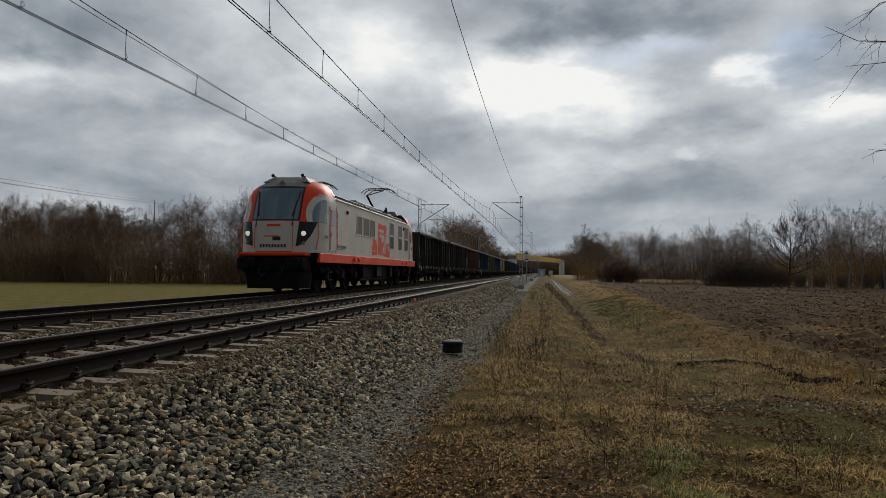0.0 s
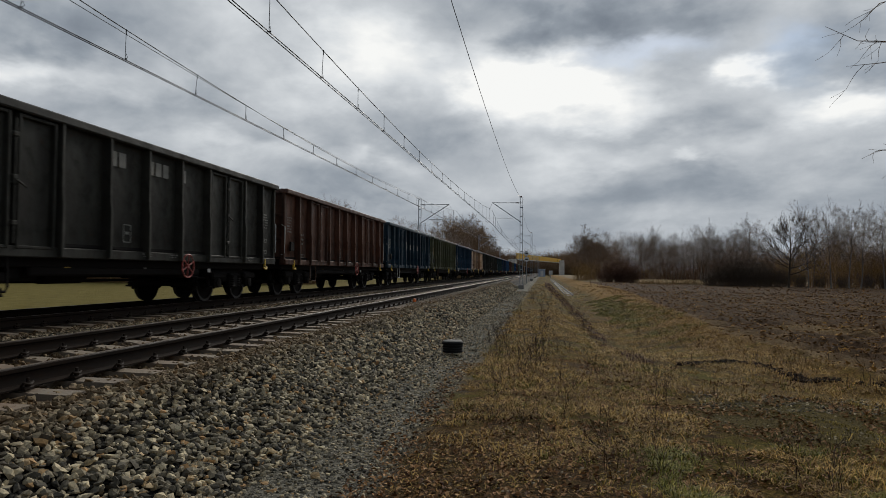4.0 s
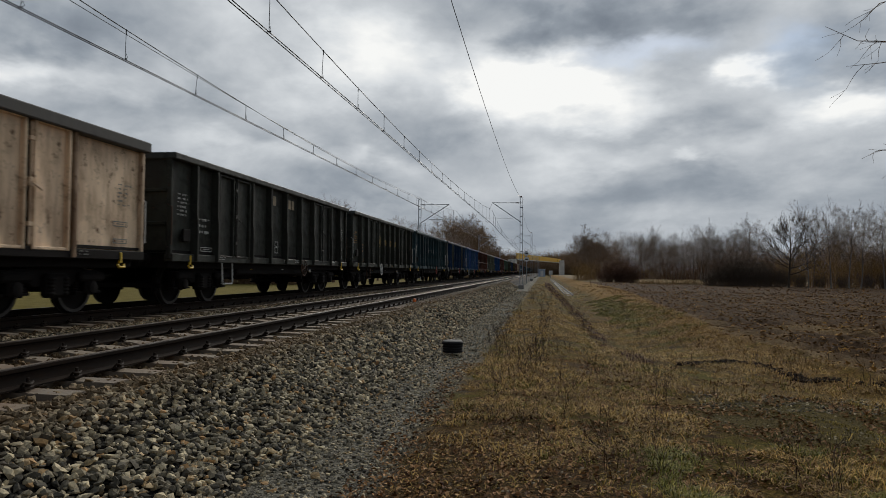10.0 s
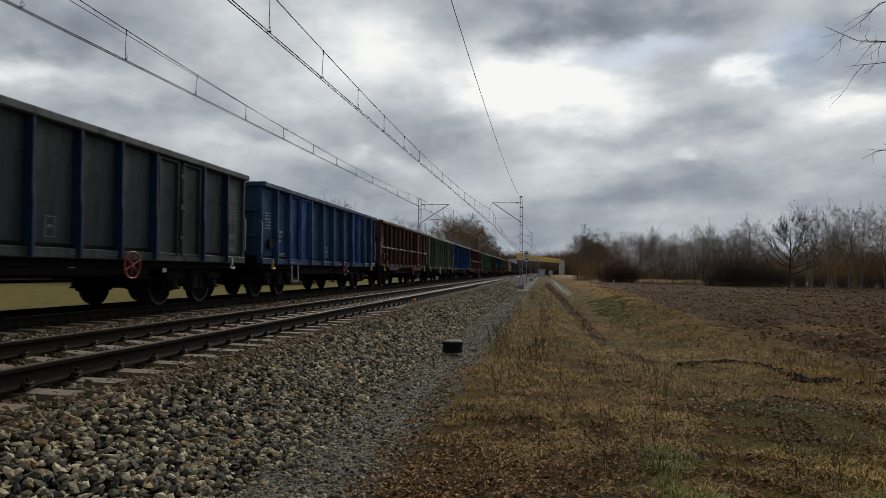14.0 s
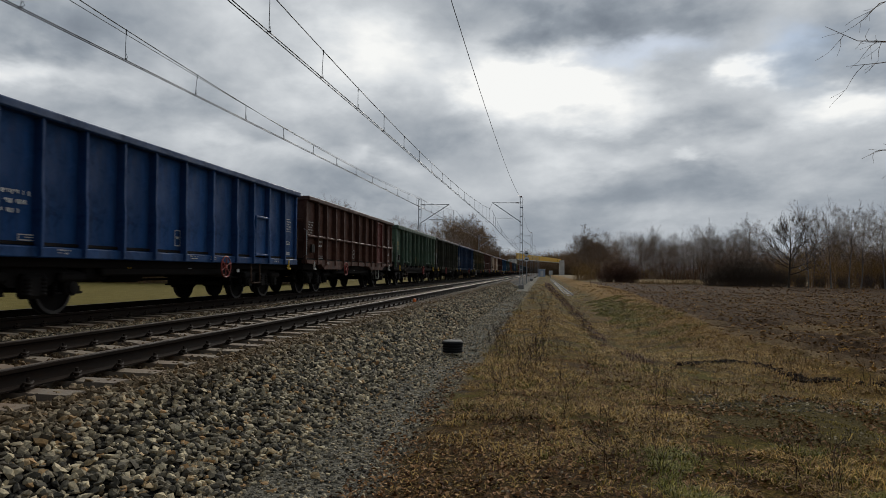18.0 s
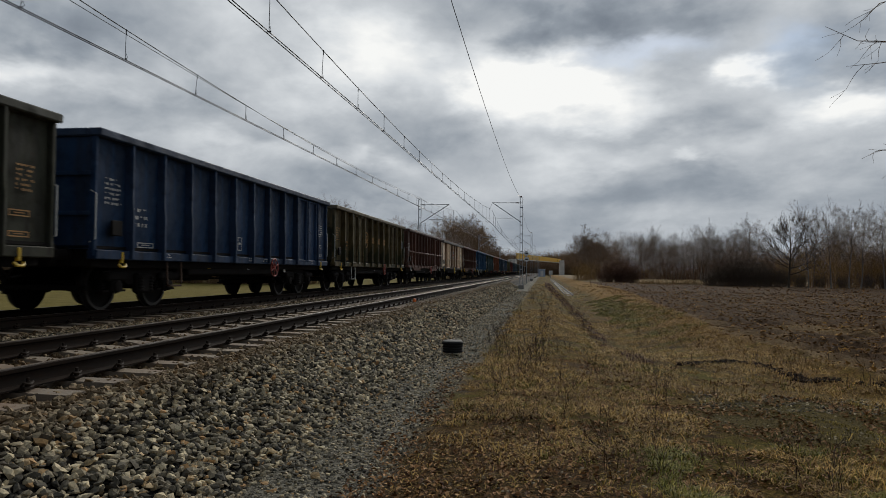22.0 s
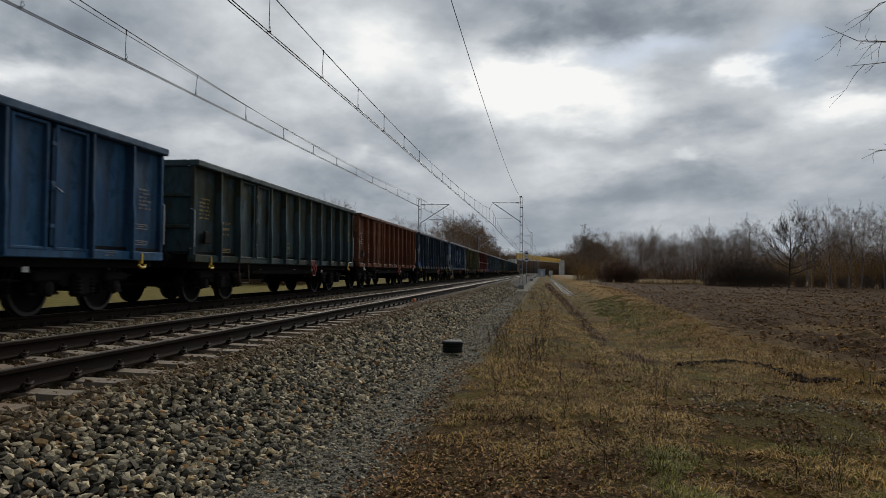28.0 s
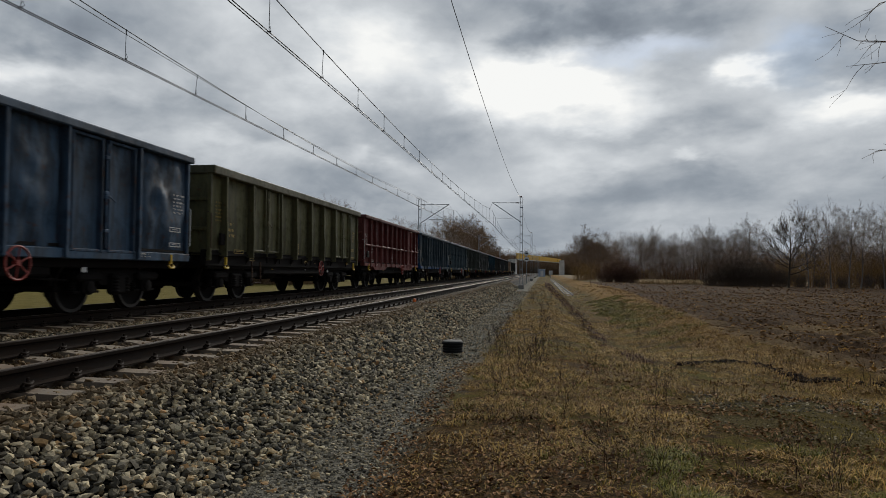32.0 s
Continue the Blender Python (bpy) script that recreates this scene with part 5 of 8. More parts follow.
def overhanging_tree():
    """The tree whose lowest twigs hang into view."""
    t = thing("bare_tree", "bare tree with thin twigs reaching over the verge", "tree", "", pose(6.9, 11.2, ground_z(6.9, 11.2)))
    rng = random.Random(5)
    trunk = [(Vector((0, 0, -0.2)), 0.17), (Vector((0.05, 0, 1.5)), 0.14), (Vector((0.0, 0.1, 3.2)), 0.12), (Vector((0.1, 0.1, 5.2)), 0.09), (Vector((0.0, 0.2, 7.4)), 0.04)]
    part("trunk", twig_mesh("overhanging_trunk", [([q for q, _ in trunk], [r for _, r in trunk])]), BARK, t)
    limbs = [
        [(0, 0.1, 4.4), (-0.9, 0.0, 4.95), (-1.7, -0.2, 5.05), (-2.35, -0.4, 5.02), (-2.85, -0.55, 5.20)],
        [(0, 0.1, 4.1), (-0.8, 0.0, 4.75), (-1.5, -0.2, 4.82), (-2.0, -0.35, 4.70), (-2.55, -0.5, 4.62)],
        [(0, 0.1, 5.0), (-0.8, 0.0, 5.5), (-1.5, -0.2, 5.75), (-2.0, -0.3, 5.6), (-2.2, -0.35, 5.4)],
        [(0, 0.1, 3.0), (-0.8, 0.0, 3.35), (-1.5, -0.2, 3.45), (-2.05, -0.35, 3.42)],
        [(0, 0.1, 5.6), (0.9, 0.2, 6.2), (1.8, 0.4, 6.6)], [(0, 0.1, 4.8), (0.7, 0.6, 5.4), (1.2, 1.3, 5.9)], [(0, 0.1, 6.2), (-0.5, 0.5, 6.9), (-0.8, 1.1, 7.5)],
    ]
    out = []
    for limb in limbs:
        pts = [Vector(q) for q in limb]
        n = len(pts)
        out.append((pts, [0.018 * (1 - 0.8 * i / (n - 1)) for i in range(n)]))
        for _ in range(9):
            k = rng.randrange(1, n)
            base = pts[k - 1].lerp(pts[k], rng.random())
            d = (pts[k] - pts[k - 1]).normalized()
            way = d + Vector((rng.gauss(0, 0.3), rng.gauss(0, 0.5), rng.gauss(-0.1, 0.55)))
            grow_branch(rng, out, base, way, rng.uniform(0.25, 0.6), 0.0055, 1, 0.05, (0.4, 0.9), 2, 0.0025)
    part("crown", twig_mesh("overhanging_crown", out), BARK, t)


plant_all()
build_grass()
plant_weeds()
overhanging_tree()


# ---- wagons ----
HALF, SIDE, TOP, SILL = 6.5, 1.42, 3.24, 0.95
CACHE = {}


def cached(key, make):
    if key not in CACHE:
        CACHE[key] = make().mesh(key[-1] if isinstance(key[-1], str) else "piece")
    return CACHE[key]


# The ribs of a side from the leading end to the trailing end; each bay: ("p") panel, ("d") pair of door leaves, ("s") small door, ("n") narrow door, and where it ends
BAYS = {
    "standard": (("p", -5.40), ("p", -4.30), ("d", -2.30), ("p", -1.15), ("p", -0.04), ("p", 1.10), ("p", 2.24), ("d", 4.20), ("p", 5.38), ("p", HALF)),
    "even": (("p", -5.55), ("p", -4.55), ("d", -2.55), ("p", -1.30), ("p", -0.08), ("p", 1.17), ("p", 2.42), ("d", 4.34), ("p", 5.45), ("p", HALF)),
    "one_door": (("p", -5.36), ("p", -4.30), ("d", -2.26), ("p", -1.15), ("p", -0.03), ("p", 1.08), ("p", 2.20), ("p", 3.30), ("p", 4.40), ("p", 5.48), ("p", HALF)),
    "rear_door": (("p", -5.5), ("p", -4.4), ("p", -3.3), ("p", -2.2), ("p", -1.1), ("p", 0.0), ("p", 1.08), ("p", 2.22), ("p", 3.33), ("d", 5.34), ("p", HALF)),
    "wide": (("p", -4.66), ("d", -2.64), ("p", -0.96), ("p", 0.75), ("p", 2.40), ("d", 4.45), ("p", HALF)),
    "bulged": (("p", -4.54), ("d", -2.55), ("p", -1.37), ("p", -0.10), ("p", 1.19), ("p", 2.51), ("d", 4.54), ("p", HALF)),
    "ribbed_fore": (("p", -5.38), ("p", -4.23), ("s", -3.23), ("p", -2.18), ("p", -1.0), ("p", 0.12), ("p", 1.25), ("p", 2.32), ("p", 3.39), ("p", 4.54), ("p", 5.54), ("p", HALF)),
    "ribbed": (("p", -5.70), ("p", -4.80), ("p", -3.76), ("p", -2.68), ("p", -1.63), ("p", -0.46), ("p", 0.80), ("p", 2.07), ("p", 3.10), ("s", 4.16), ("p", 5.35), ("p", HALF)),
    "waisted": (("p", -5.45), ("p", -4.5), ("p", -3.40), ("p", -2.35), ("p", -1.22), ("p", -0.15), ("p", 0.97), ("p", 2.08), ("p", 2.95), ("n", 4.10), ("p", 5.24), ("p", HALF)),
    "high_sheet": (("p", -5.10), ("d", -3.09), ("p", -1.74), ("p", -0.41), ("p", 0.97), ("p", 2.26), ("d", 4.27), ("p", 5.84), ("p", HALF)),
    "high_sheet_back": (("p", -5.84), ("p", -4.27), ("d", -2.26), ("p", -0.97), ("p", 0.41), ("p", 1.74), ("p", 3.09), ("d", 5.10), ("p", HALF)),
}
HIGH = ("high_sheet", "high_sheet_back")


def bays_at(kind):
    """Each bay with its two ends; the leading end is at -y."""
    rows, y = [], -HALF
    for what, end in BAYS[kind]:
        rows.append((what, y, end))
        y = end
    return rows


def foot_of(kind):
    """Where the side sheets begin."""
    return SILL + (0.32 if kind in HIGH else 0.12)


def panel_shape(w, kind, seed=0):
    """A pressed side sheet; the bulged ones are pushed out by their load."""
    s = Shape()
    z0, z1 = foot_of(kind), TOP - 0.11
    belly = 0.10 if kind == "bulged" else 0.02
    k = 14 if kind == "bulged" else 6
    us, zs = [w * i / k - w / 2 for i in range(k + 1)], [z0 + (z1 - z0) * i / (k + 2) for i in range(k + 3)]

    def out(u, z):
        a, b = math.cos(math.pi * u / w), math.sin(math.pi * (z - z0) / (z1 - z0))
        dent = 0.016 * noise.noise(Vector((u * 2.1 + seed * 5.0, z * 2.1, seed * 3.0)))
        if kind == "bulged":
            dent = 0.12 * noise.noise(Vector((u * 2.6 + seed * 5.0, z * 2.2, seed * 3.0))) + 0.06 * abs(noise.noise(Vector((u * 4.4 + z * 2.0, z * 4.4 - seed, 1.0))))
        return SIDE - 0.07 + max(0, a) ** 0.7 * b * belly + dent * max(0, a) ** 0.5

    s.sheet(lambda u, z: (out(u, z), u, z), us, zs)
    n = len(zs)
    p = [(SIDE - 0.10, -w / 2, z0), (SIDE - 0.06, w / 2, z0), (SIDE - 0.06, w / 2, z1), (SIDE - 0.06, -w / 2, z1)]
    s.grow(p, [(0, 1, 2, 3)])
    return s


def rib_shape(kind):
    """An upright rib of narrow channel, deeper below the waist."""
    d = {"ribbed": 0.17, "ribbed_fore": 0.17, "waisted": 0.17, "rear_door": 0.18, "wide": 0.16}.get(kind, 0.19)
    w = {"wide": 0.055, "bulged": 0.04}.get(kind, 0.032)
    a, foot, head = SIDE - 0.08, 1.90, TOP - 0.14
    low = SILL + (0.16 if kind in HIGH else 0.02)
    s = Shape()
    k = 0.0 if kind in ("wide", "waisted", "bulged") else 0.022
    rows = [(low, d + k * 0.4 if kind in HIGH else d + k, w), (foot - 0.06, d + k, w), (foot + 0.10, d, w), (head, d * 0.97, w)]
    p = []
    for z, dd, ww in rows:
        p += [(a, -ww, z), (a + dd - 0.010, -ww, z), (a + dd, -ww * 0.7, z), (a + dd, ww * 0.7, z), (a + dd - 0.010, ww, z), (a, ww, z)]
    faces = [tuple(reversed(range(6))), tuple(range(18, 24))]
    for r in range(3):
        for k in range(6):
            faces.append((r * 6 + k, r * 6 + (k + 1) % 6, r * 6 + 6 + (k + 1) % 6, r * 6 + 6 + k))
    return s.grow(p, faces)


def leaf_shape(w, z0=SILL + 0.12, z1=TOP - 0.16, rim=0.055):
    """A door leaf: a sunk sheet inside a raised frame."""
    s = Shape()
    a = SIDE - 0.01
    s.box(a - 0.02, a + 0.004, -w / 2 + rim, w / 2 - rim, z0 + rim, z1 - rim)
    for y in (-w / 2 + rim / 2, w / 2 - rim / 2):
        s.box(a - 0.01, a + 0.085, y - rim / 2, y + rim / 2, z0, z1, 0.012)
    for z in (z0 + rim / 2, z1 - rim / 2):
        s.box(a - 0.01, a + 0.073, -w / 2 + rim, w / 2 - rim, z - rim / 2, z + rim / 2, 0.012)
    return s


def lock_shape():
    s = Shape().tube([(SIDE + 0.07, 0, SILL + 0.2), (SIDE + 0.07, 0, TOP - 0.25)], 0.02, 8)
    for z in (1.45, 2.05, 2.12, 2.75):
        s.box(SIDE + 0.03, SIDE + 0.10, -0.05, 0.05, z - 0.035, z + 0.035, 0.01)
    s.tube([(SIDE + 0.10, 0.0, 2.08), (SIDE + 0.13, 0.10, 2.02), (SIDE + 0.12, 0.19, 1.98)], 0.014, 6)
    return s


def underframe_shape(kind):
    s = Shape()
    s.box(-0.28, 0.28, -HALF, HALF, 0.80, 1.12, 0.02)
    for y in (-4.5, 4.5):
        s.box(-1.25, 1.25, y - 0.22, y + 0.22, 0.86, 1.12, 0.02)
    for y in (-6.25, 6.25):
        s.box(-1.3, 1.3, y - 0.12, y + 0.12, 0.82, 1.16, 0.02)
    for k in range(-3, 4):
        s.box(-1.35, 1.35, k * 0.95 - 0.05, k * 0.95 + 0.05, 0.98, 1.14)
    s.box(-1.4, 1.4, -HALF + 0.02, HALF - 0.02, 1.14, 1.19)
    s.lathe([(0.19, -0.55), (0.21, -0.5), (0.21, 0.5), (0.19, 0.55)], 1, (0.62, -1.4, 0.72), 14)
    s.lathe([(0.13, -0.22), (0.15, -0.2), (0.15, 0.2), (0.13, 0.22)], 1, (0.5, 0.9, 0.74), 12)
    s.tube([(0.95, -3.4, 0.72), (0.95, 2.6, 0.70)], 0.022, 6)
    s.tube([(0.2, -3.5, 0.55), (0.2, 3.5, 0.55)], 0.03, 6)
    for y in (-2.2, -0.3, 1.8):
        s.box(0.9, 1.0, y - 0.04, y + 0.04, 0.66, 1.0)
    # deep side members, hanging gear and hose lines
    for q in (-1, 1):
        a, b = sorted((q * 1.12, q * 1.24))
        s.box(a, b, -HALF + 0.2, HALF - 0.2, 0.80, 1.13, 0.02)
        s.box(a, b, -2.9, 2.5, 0.66, 0.82, 0.03)
    s.box(-1.1, -0.5, -2.6, -1.2, 0.56, 0.95, 0.04)
    s.box(-0.9, -0.3, 0.6, 1.9, 0.60, 0.95, 0.04)
    s.box(0.35, 1.05, 1.9, 2.7, 0.60, 0.95, 0.05)
    s.box(0.5, 1.1, -3.2, -2.5, 0.58, 0.95, 0.05)
    s.tube([(1.15, 0.9, 0.88), (1.16, 1.6, 0.70), (1.1, 2.4, 0.62), (1.0, 3.2, 0.58)], 0.022, 6)
    return s


def sill_shape(kind, q):
    s = Shape()
    if kind == "waisted":
        y = [(-HALF, 1.14), (-HALF, 1.02), (-5.0, 1.0), (-4.65, 0.83), (-2.55, 0.83), (-2.15, 0.98), (1.70, 0.98), (2.08, 0.83), (4.25, 0.83), (4.75, 1.02), (HALF, 1.03), (HALF, 1.14)]
        s.prism(y, 0, q * (SIDE - 0.14), q * (SIDE + 0.05))
    elif kind in HIGH:
        s.box(min(q * (SIDE - 0.24), q * (SIDE - 0.10)), max(q * (SIDE - 0.24), q * (SIDE - 0.10)), -HALF, HALF, SILL - 0.08, SILL + 0.31, 0.015)
        for _, a, b in bays_at(kind)[1:]:
            s.prism([(q * (SIDE - 0.12), SILL - 0.06), (q * (SIDE - 0.12), SILL + 0.26), (q * (SIDE + 0.06), SILL + 0.26)], 1, a - 0.02, a + 0.02)
    else:
        s.box(min(q * (SIDE - 0.14), q * (SIDE + 0.055)), max(q * (SIDE - 0.14), q * (SIDE + 0.055)), -HALF, HALF, SILL, SILL + 0.17, 0.015)
    return s


def rim_shape(kind):
    s = Shape()
    d = 0.14 if kind == "wide" else 0.12
    h = 0.20 if kind == "wide" or kind in HIGH else 0.14
    for q in (-1, 1):
        s.box(min(q * (SIDE - 0.14), q * (SIDE + d)), max(q * (SIDE - 0.14), q * (SIDE + d)), -HALF - 0.05, HALF + 0.05, TOP - h, TOP, 0.02)
    for q in (-1, 1):
        s.box(-SIDE + 0.14, SIDE - 0.14, min(q * (HALF - 0.07), q * (HALF + 0.05)), max(q * (HALF - 0.07), q * (HALF + 0.05)), TOP - h, TOP, 0.02)
    return s


def end_sheet():
    return Shape().box(-SIDE + 0.02, SIDE - 0.02, -0.05, -0.02, SILL + 0.18, TOP - 0.14)


def corner_post():
    return Shape().box(-0.05, 0.05, -0.06, 0.03, SILL + 0.05, TOP - 0.14, 0.015)


def end_stiffener():
    return Shape().box(-0.06, 0.06, -0.03, 0.055, SILL + 0.1, TOP - 0.14, 0.02)


def end_beam():
    return Shape().box(-SIDE + 0.09, SIDE - 0.09, -0.03, 0.03, -0.04, 0.04, 0.012)


def add_end(root, q, paint):
    """An end wall: sheet, corner posts, uprights and cross beams."""
    wall = part("end_wall", cached(("end_wall",), end_sheet), paint, root)
    wall.matrix_local = pose(0, q * HALF, 0, 0, 0, 0 if q > 0 else 180)
    for x in (-SIDE + 0.03, SIDE - 0.03):
        part("corner_post", cached(("corner_post",), corner_post), paint, wall).matrix_local = pose(x, 0, 0)
    for x in (-0.5, 0.5):
        part("stiffener", cached(("stiffener",), end_stiffener), paint, wall).matrix_local = pose(x, 0, 0)
    for z in (1.75, 2.45):
        part("cross_beam", cached(("cross_beam",), end_beam), paint, wall).matrix_local = pose(0, 0, z)


def far_side_shape(kind):
    """The side that faces the meadow."""
    s = Shape()
    s.box(-SIDE - 0.01, -SIDE + 0.02, -HALF + 0.02, HALF - 0.02, SILL + 0.16, TOP - 0.13)
    for what, a, b in bays_at(kind)[1:]:
        s.box(-SIDE - 0.09, -SIDE, a - 0.06, a + 0.06, SILL + 0.02, TOP - 0.14)
    return s


def buffer_shape():
    s = Shape()
    s.lathe([(0.13, 0.0), (0.13, 0.03), (0.095, 0.035), (0.095, 0.26), (0.075, 0.27), (0.075, 0.43), (0.225, 0.46), (0.225, 0.485), (0.20, 0.515)], 1, (0, 0, 0), 20)
    return s


def coupler_shape():
    s = Shape().box(-0.05, 0.05, 0.0, 0.28, 0.93, 1.05, 0.02)
    s.tube([(0, 0.26, 1.05), (0, 0.40, 1.07), (0, 0.44, 0.98), (0, 0.38, 0.92)], 0.035, 8)
    s.tube([(-0.05, 0.36, 0.98), (-0.05, 0.58, 0.78), (0.05, 0.58, 0.78), (0.05, 0.36, 0.98)], 0.02, 6)
    s.tube([(0.45, 0.0, 0.86), (0.45, 0.28, 0.62), (0.43, 0.55, 0.66)], 0.025, 6)
    return s


def bogie_frame_shape():
    """A cast side-frame bogie: bowed side beams, axle boxes, coil springs, brake gear."""
    s = Shape()
    for q in (-1, 1):
        out = [(-1.28, 0.60), (-1.22, 0.74), (-0.62, 0.78), (-0.35, 0.86), (0.35, 0.86), (0.62, 0.78), (1.22, 0.74), (1.28, 0.60), (0.62, 0.60), (0.42, 0.48), (-0.42, 0.48), (-0.62, 0.60)]
        a, b = sorted((q * 0.93, q * 1.07))
        s.prism(out, 0, a, b)
        for y in (-0.9, 0.9):
            a, b = sorted((q * 0.94, q * 1.16))
            s.box(a, b, y - 0.15, y + 0.15, 0.34, 0.60, 0.03)
            s.lathe([(0.115, 0.0), (0.115, 0.03), (0.06, 0.05)], 0, (q * 1.16, y, 0.46), 14) if q > 0 else None
            for d in (-0.26, 0.26):
                s.tube([(q * 1.0, y + d, 0.40 + 0.022 * k) for k in range(12)], [0.075 if k % 2 else 0.055 for k in range(12)], 10)
                s.box(min(q * 0.92, q * 1.1), max(q * 0.92, q * 1.1), y + d - 0.09, y + d + 0.09, 0.35, 0.39)
    for q in (-1, 1):
        a, b = sorted((q * 1.02, q * 1.2))
        s.box(a, b, -0.26, 0.26, 0.30, 0.70, 0.05)
        for d in (-0.17, 0.17):
            s.tube([(q * 1.16, d, 0.34 + 0.03 * k) for k in range(11)], [0.085 if k % 2 else 0.065 for k in range(11)], 10)
        for y in (-0.9, 0.9):
            s.box(min(q * 1.05, q * 1.2), max(q * 1.05, q * 1.2), y - 0.34, y + 0.34, 0.56, 0.72, 0.04)
    s.box(-1.0, 1.0, -0.2, 0.2, 0.56, 0.82, 0.03)
    for y in (-1.42, -0.36, 0.36, 1.42):
        s.box(-0.9, 0.9, y - 0.05, y + 0.05, 0.38, 0.48, 0.01)
        for q in (-1, 1):
            s.box(q * 0.75 - 0.06, q * 0.75 + 0.06, y - 0.05, y + 0.05, 0.30, 0.66, 0.02)
    return s


def wheelset_shape():
    """Two dished disc wheels on their axle."""
    s = Shape().lathe([(0.08, -1.05), (0.09, -0.6), (0.08, 0.0), (0.09, 0.6), (0.08, 1.05)], 0, (0, 0, 0), 12)
    for q in (-1, 1):
        prof = [(0.10, 0.68), (0.16, 0.69), (0.30, 0.70), (0.38, 0.685), (0.488, 0.685), (0.488, 0.715), (0.462, 0.72), (0.458, 0.82), (0.40, 0.82), (0.385, 0.77), (0.30, 0.735), (0.16, 0.76), (0.12, 0.84), (0.10, 0.84)]
        s.lathe([(r, q * t) for r, t in prof], 0, (0, 0, 0), 32)
    return s


def tyre_shape():
    s = Shape()
    for q in (-1, 1):
        s.lathe([(0.462, q * 0.725), (0.4605, q * 0.815), (0.455, q * 0.823), (0.415, q * 0.823)], 0, (0, 0, 0), 32)
    return s


def hand_wheel_shape(r=0.25):
    s = Shape().tube([(0, math.cos(a) * r, math.sin(a) * r) for a in [2 * math.pi * k / 20 for k in range(20)]], 0.017, 6, close=True)
    for k in range(3):
        a = k * math.pi / 3 + 0.4
        s.tube([(0, -math.cos(a) * r, -math.sin(a) * r), (0, math.cos(a) * r, math.sin(a) * r)], 0.013, 5)
    s.lathe([(0.045, -0.06), (0.045, 0.02)], 0, (0, 0, 0), 10)
    return s


def hook_shape():
    s = Shape().box(-0.02, 0.04, -0.03, 0.03, 0.0, 0.2, 0.01)
    s.tube([(0.02, -0.10, -0.02), (0.05, -0.06, -0.07), (0.05, 0.06, -0.07), (0.02, 0.10, -0.02)], 0.024, 6)
    return s


def step_shape():
    s = Shape()
    s.tube([(0, -0.28, 1.0), (0.02, -0.28, 0.50), (0.02, -0.24, 0.44), (0.02, 0.24, 0.44), (0.02, 0.28, 0.50), (0, 0.28, 1.0)], 0.02, 6)
    s.box(-0.05, 0.06, -0.22, 0.22, 0.44, 0.462)
    return s


def rail_shape():
    return Shape().tube([(0, 0, 1.25), (0.09, 0.02, 1.3), (0.09, 0.02, 2.1), (0, 0, 2.15)], 0.013, 6)


def mark_bars(rng, y, z, w, h, rows, x):
    """Small stencilled lines as plain bars."""
    s = Shape()
    for r in range(rows):
        zz = z - r * h / rows
        yy = y
        end = y + w * rng.uniform(0.65, 1.0)
        while yy < end:
            step = rng.choice((0.022, 0.028, 0.036, 0.045))
            tall = h / rows * rng.choice((0.5, 0.46, 0.38, 0.22))
            s.box(x, x + 0.003, yy, min(end, yy + step), zz - tall, zz)
            yy += step + rng.choice((0.016, 0.016, 0.024, 0.08))
    return s


def word_bars(kind, bays, x):
    """The owner's name in blocks of letter size, three to a bay."""
    out = []
    for what, a, e in bays[4:7]:
        for k in range(3):
            w = (0.215, 0.235, 0.225)[k]
            cy, cz, n = a + 0.20 + k * 0.262 + w / 2, 2.175, 20
            ring = [(cy + math.copysign(abs(math.cos(t)) ** 0.45, math.cos(t)) * w * 0.5, cz + math.copysign(abs(math.sin(t)) ** 0.45, math.sin(t)) * 0.138) for t in [2 * math.pi * i / n for i in range(n)]]
            hole = [(cy + (p - cy) * 0.34, cz + (q - cz) * 0.5) for p, q in ring]
            out.append(Shape().grow([(x, p, q) for p, q in ring + hole], [(i, (i + 1) % n, n + (i + 1) % n, n + i) for i in range(n)]))
    return out


def badge_shape(y, z, r, x):
    s = Shape()
    n = 28
    ring = []
    for k in range(n + 1):
        a = 2 * math.pi * k / n
        ring.append((x, y + math.cos(a) * r, z + math.sin(a) * r))
    inner = [(x, y + (p[1] - y) * 0.84, z + (p[2] - z) * 0.84) for p in ring]
    s.grow(ring + inner, [(k, k + 1, n + 2 + k, n + 1 + k) for k in range(n)])
    for d in (-0.42, -0.08, 0.26):
        s.grow([(x, y + (d - 0.06) * r, z + 0.5 * r), (x, y + (d + 0.10) * r, z + 0.5 * r), (x, y + (d + 0.26) * r, z - 0.5 * r), (x, y + (d + 0.10) * r, z - 0.5 * r)], [(0, 1, 2, 3)])
        s.grow([(x, y + (d + 0.42) * r, z + 0.5 * r), (x, y + (d + 0.52) * r, z + 0.5 * r), (x, y + (d + 0.26) * r, z - 0.5 * r), (x, y + (d + 0.16) * r, z - 0.5 * r)], [(0, 1, 2, 3)])
    return s


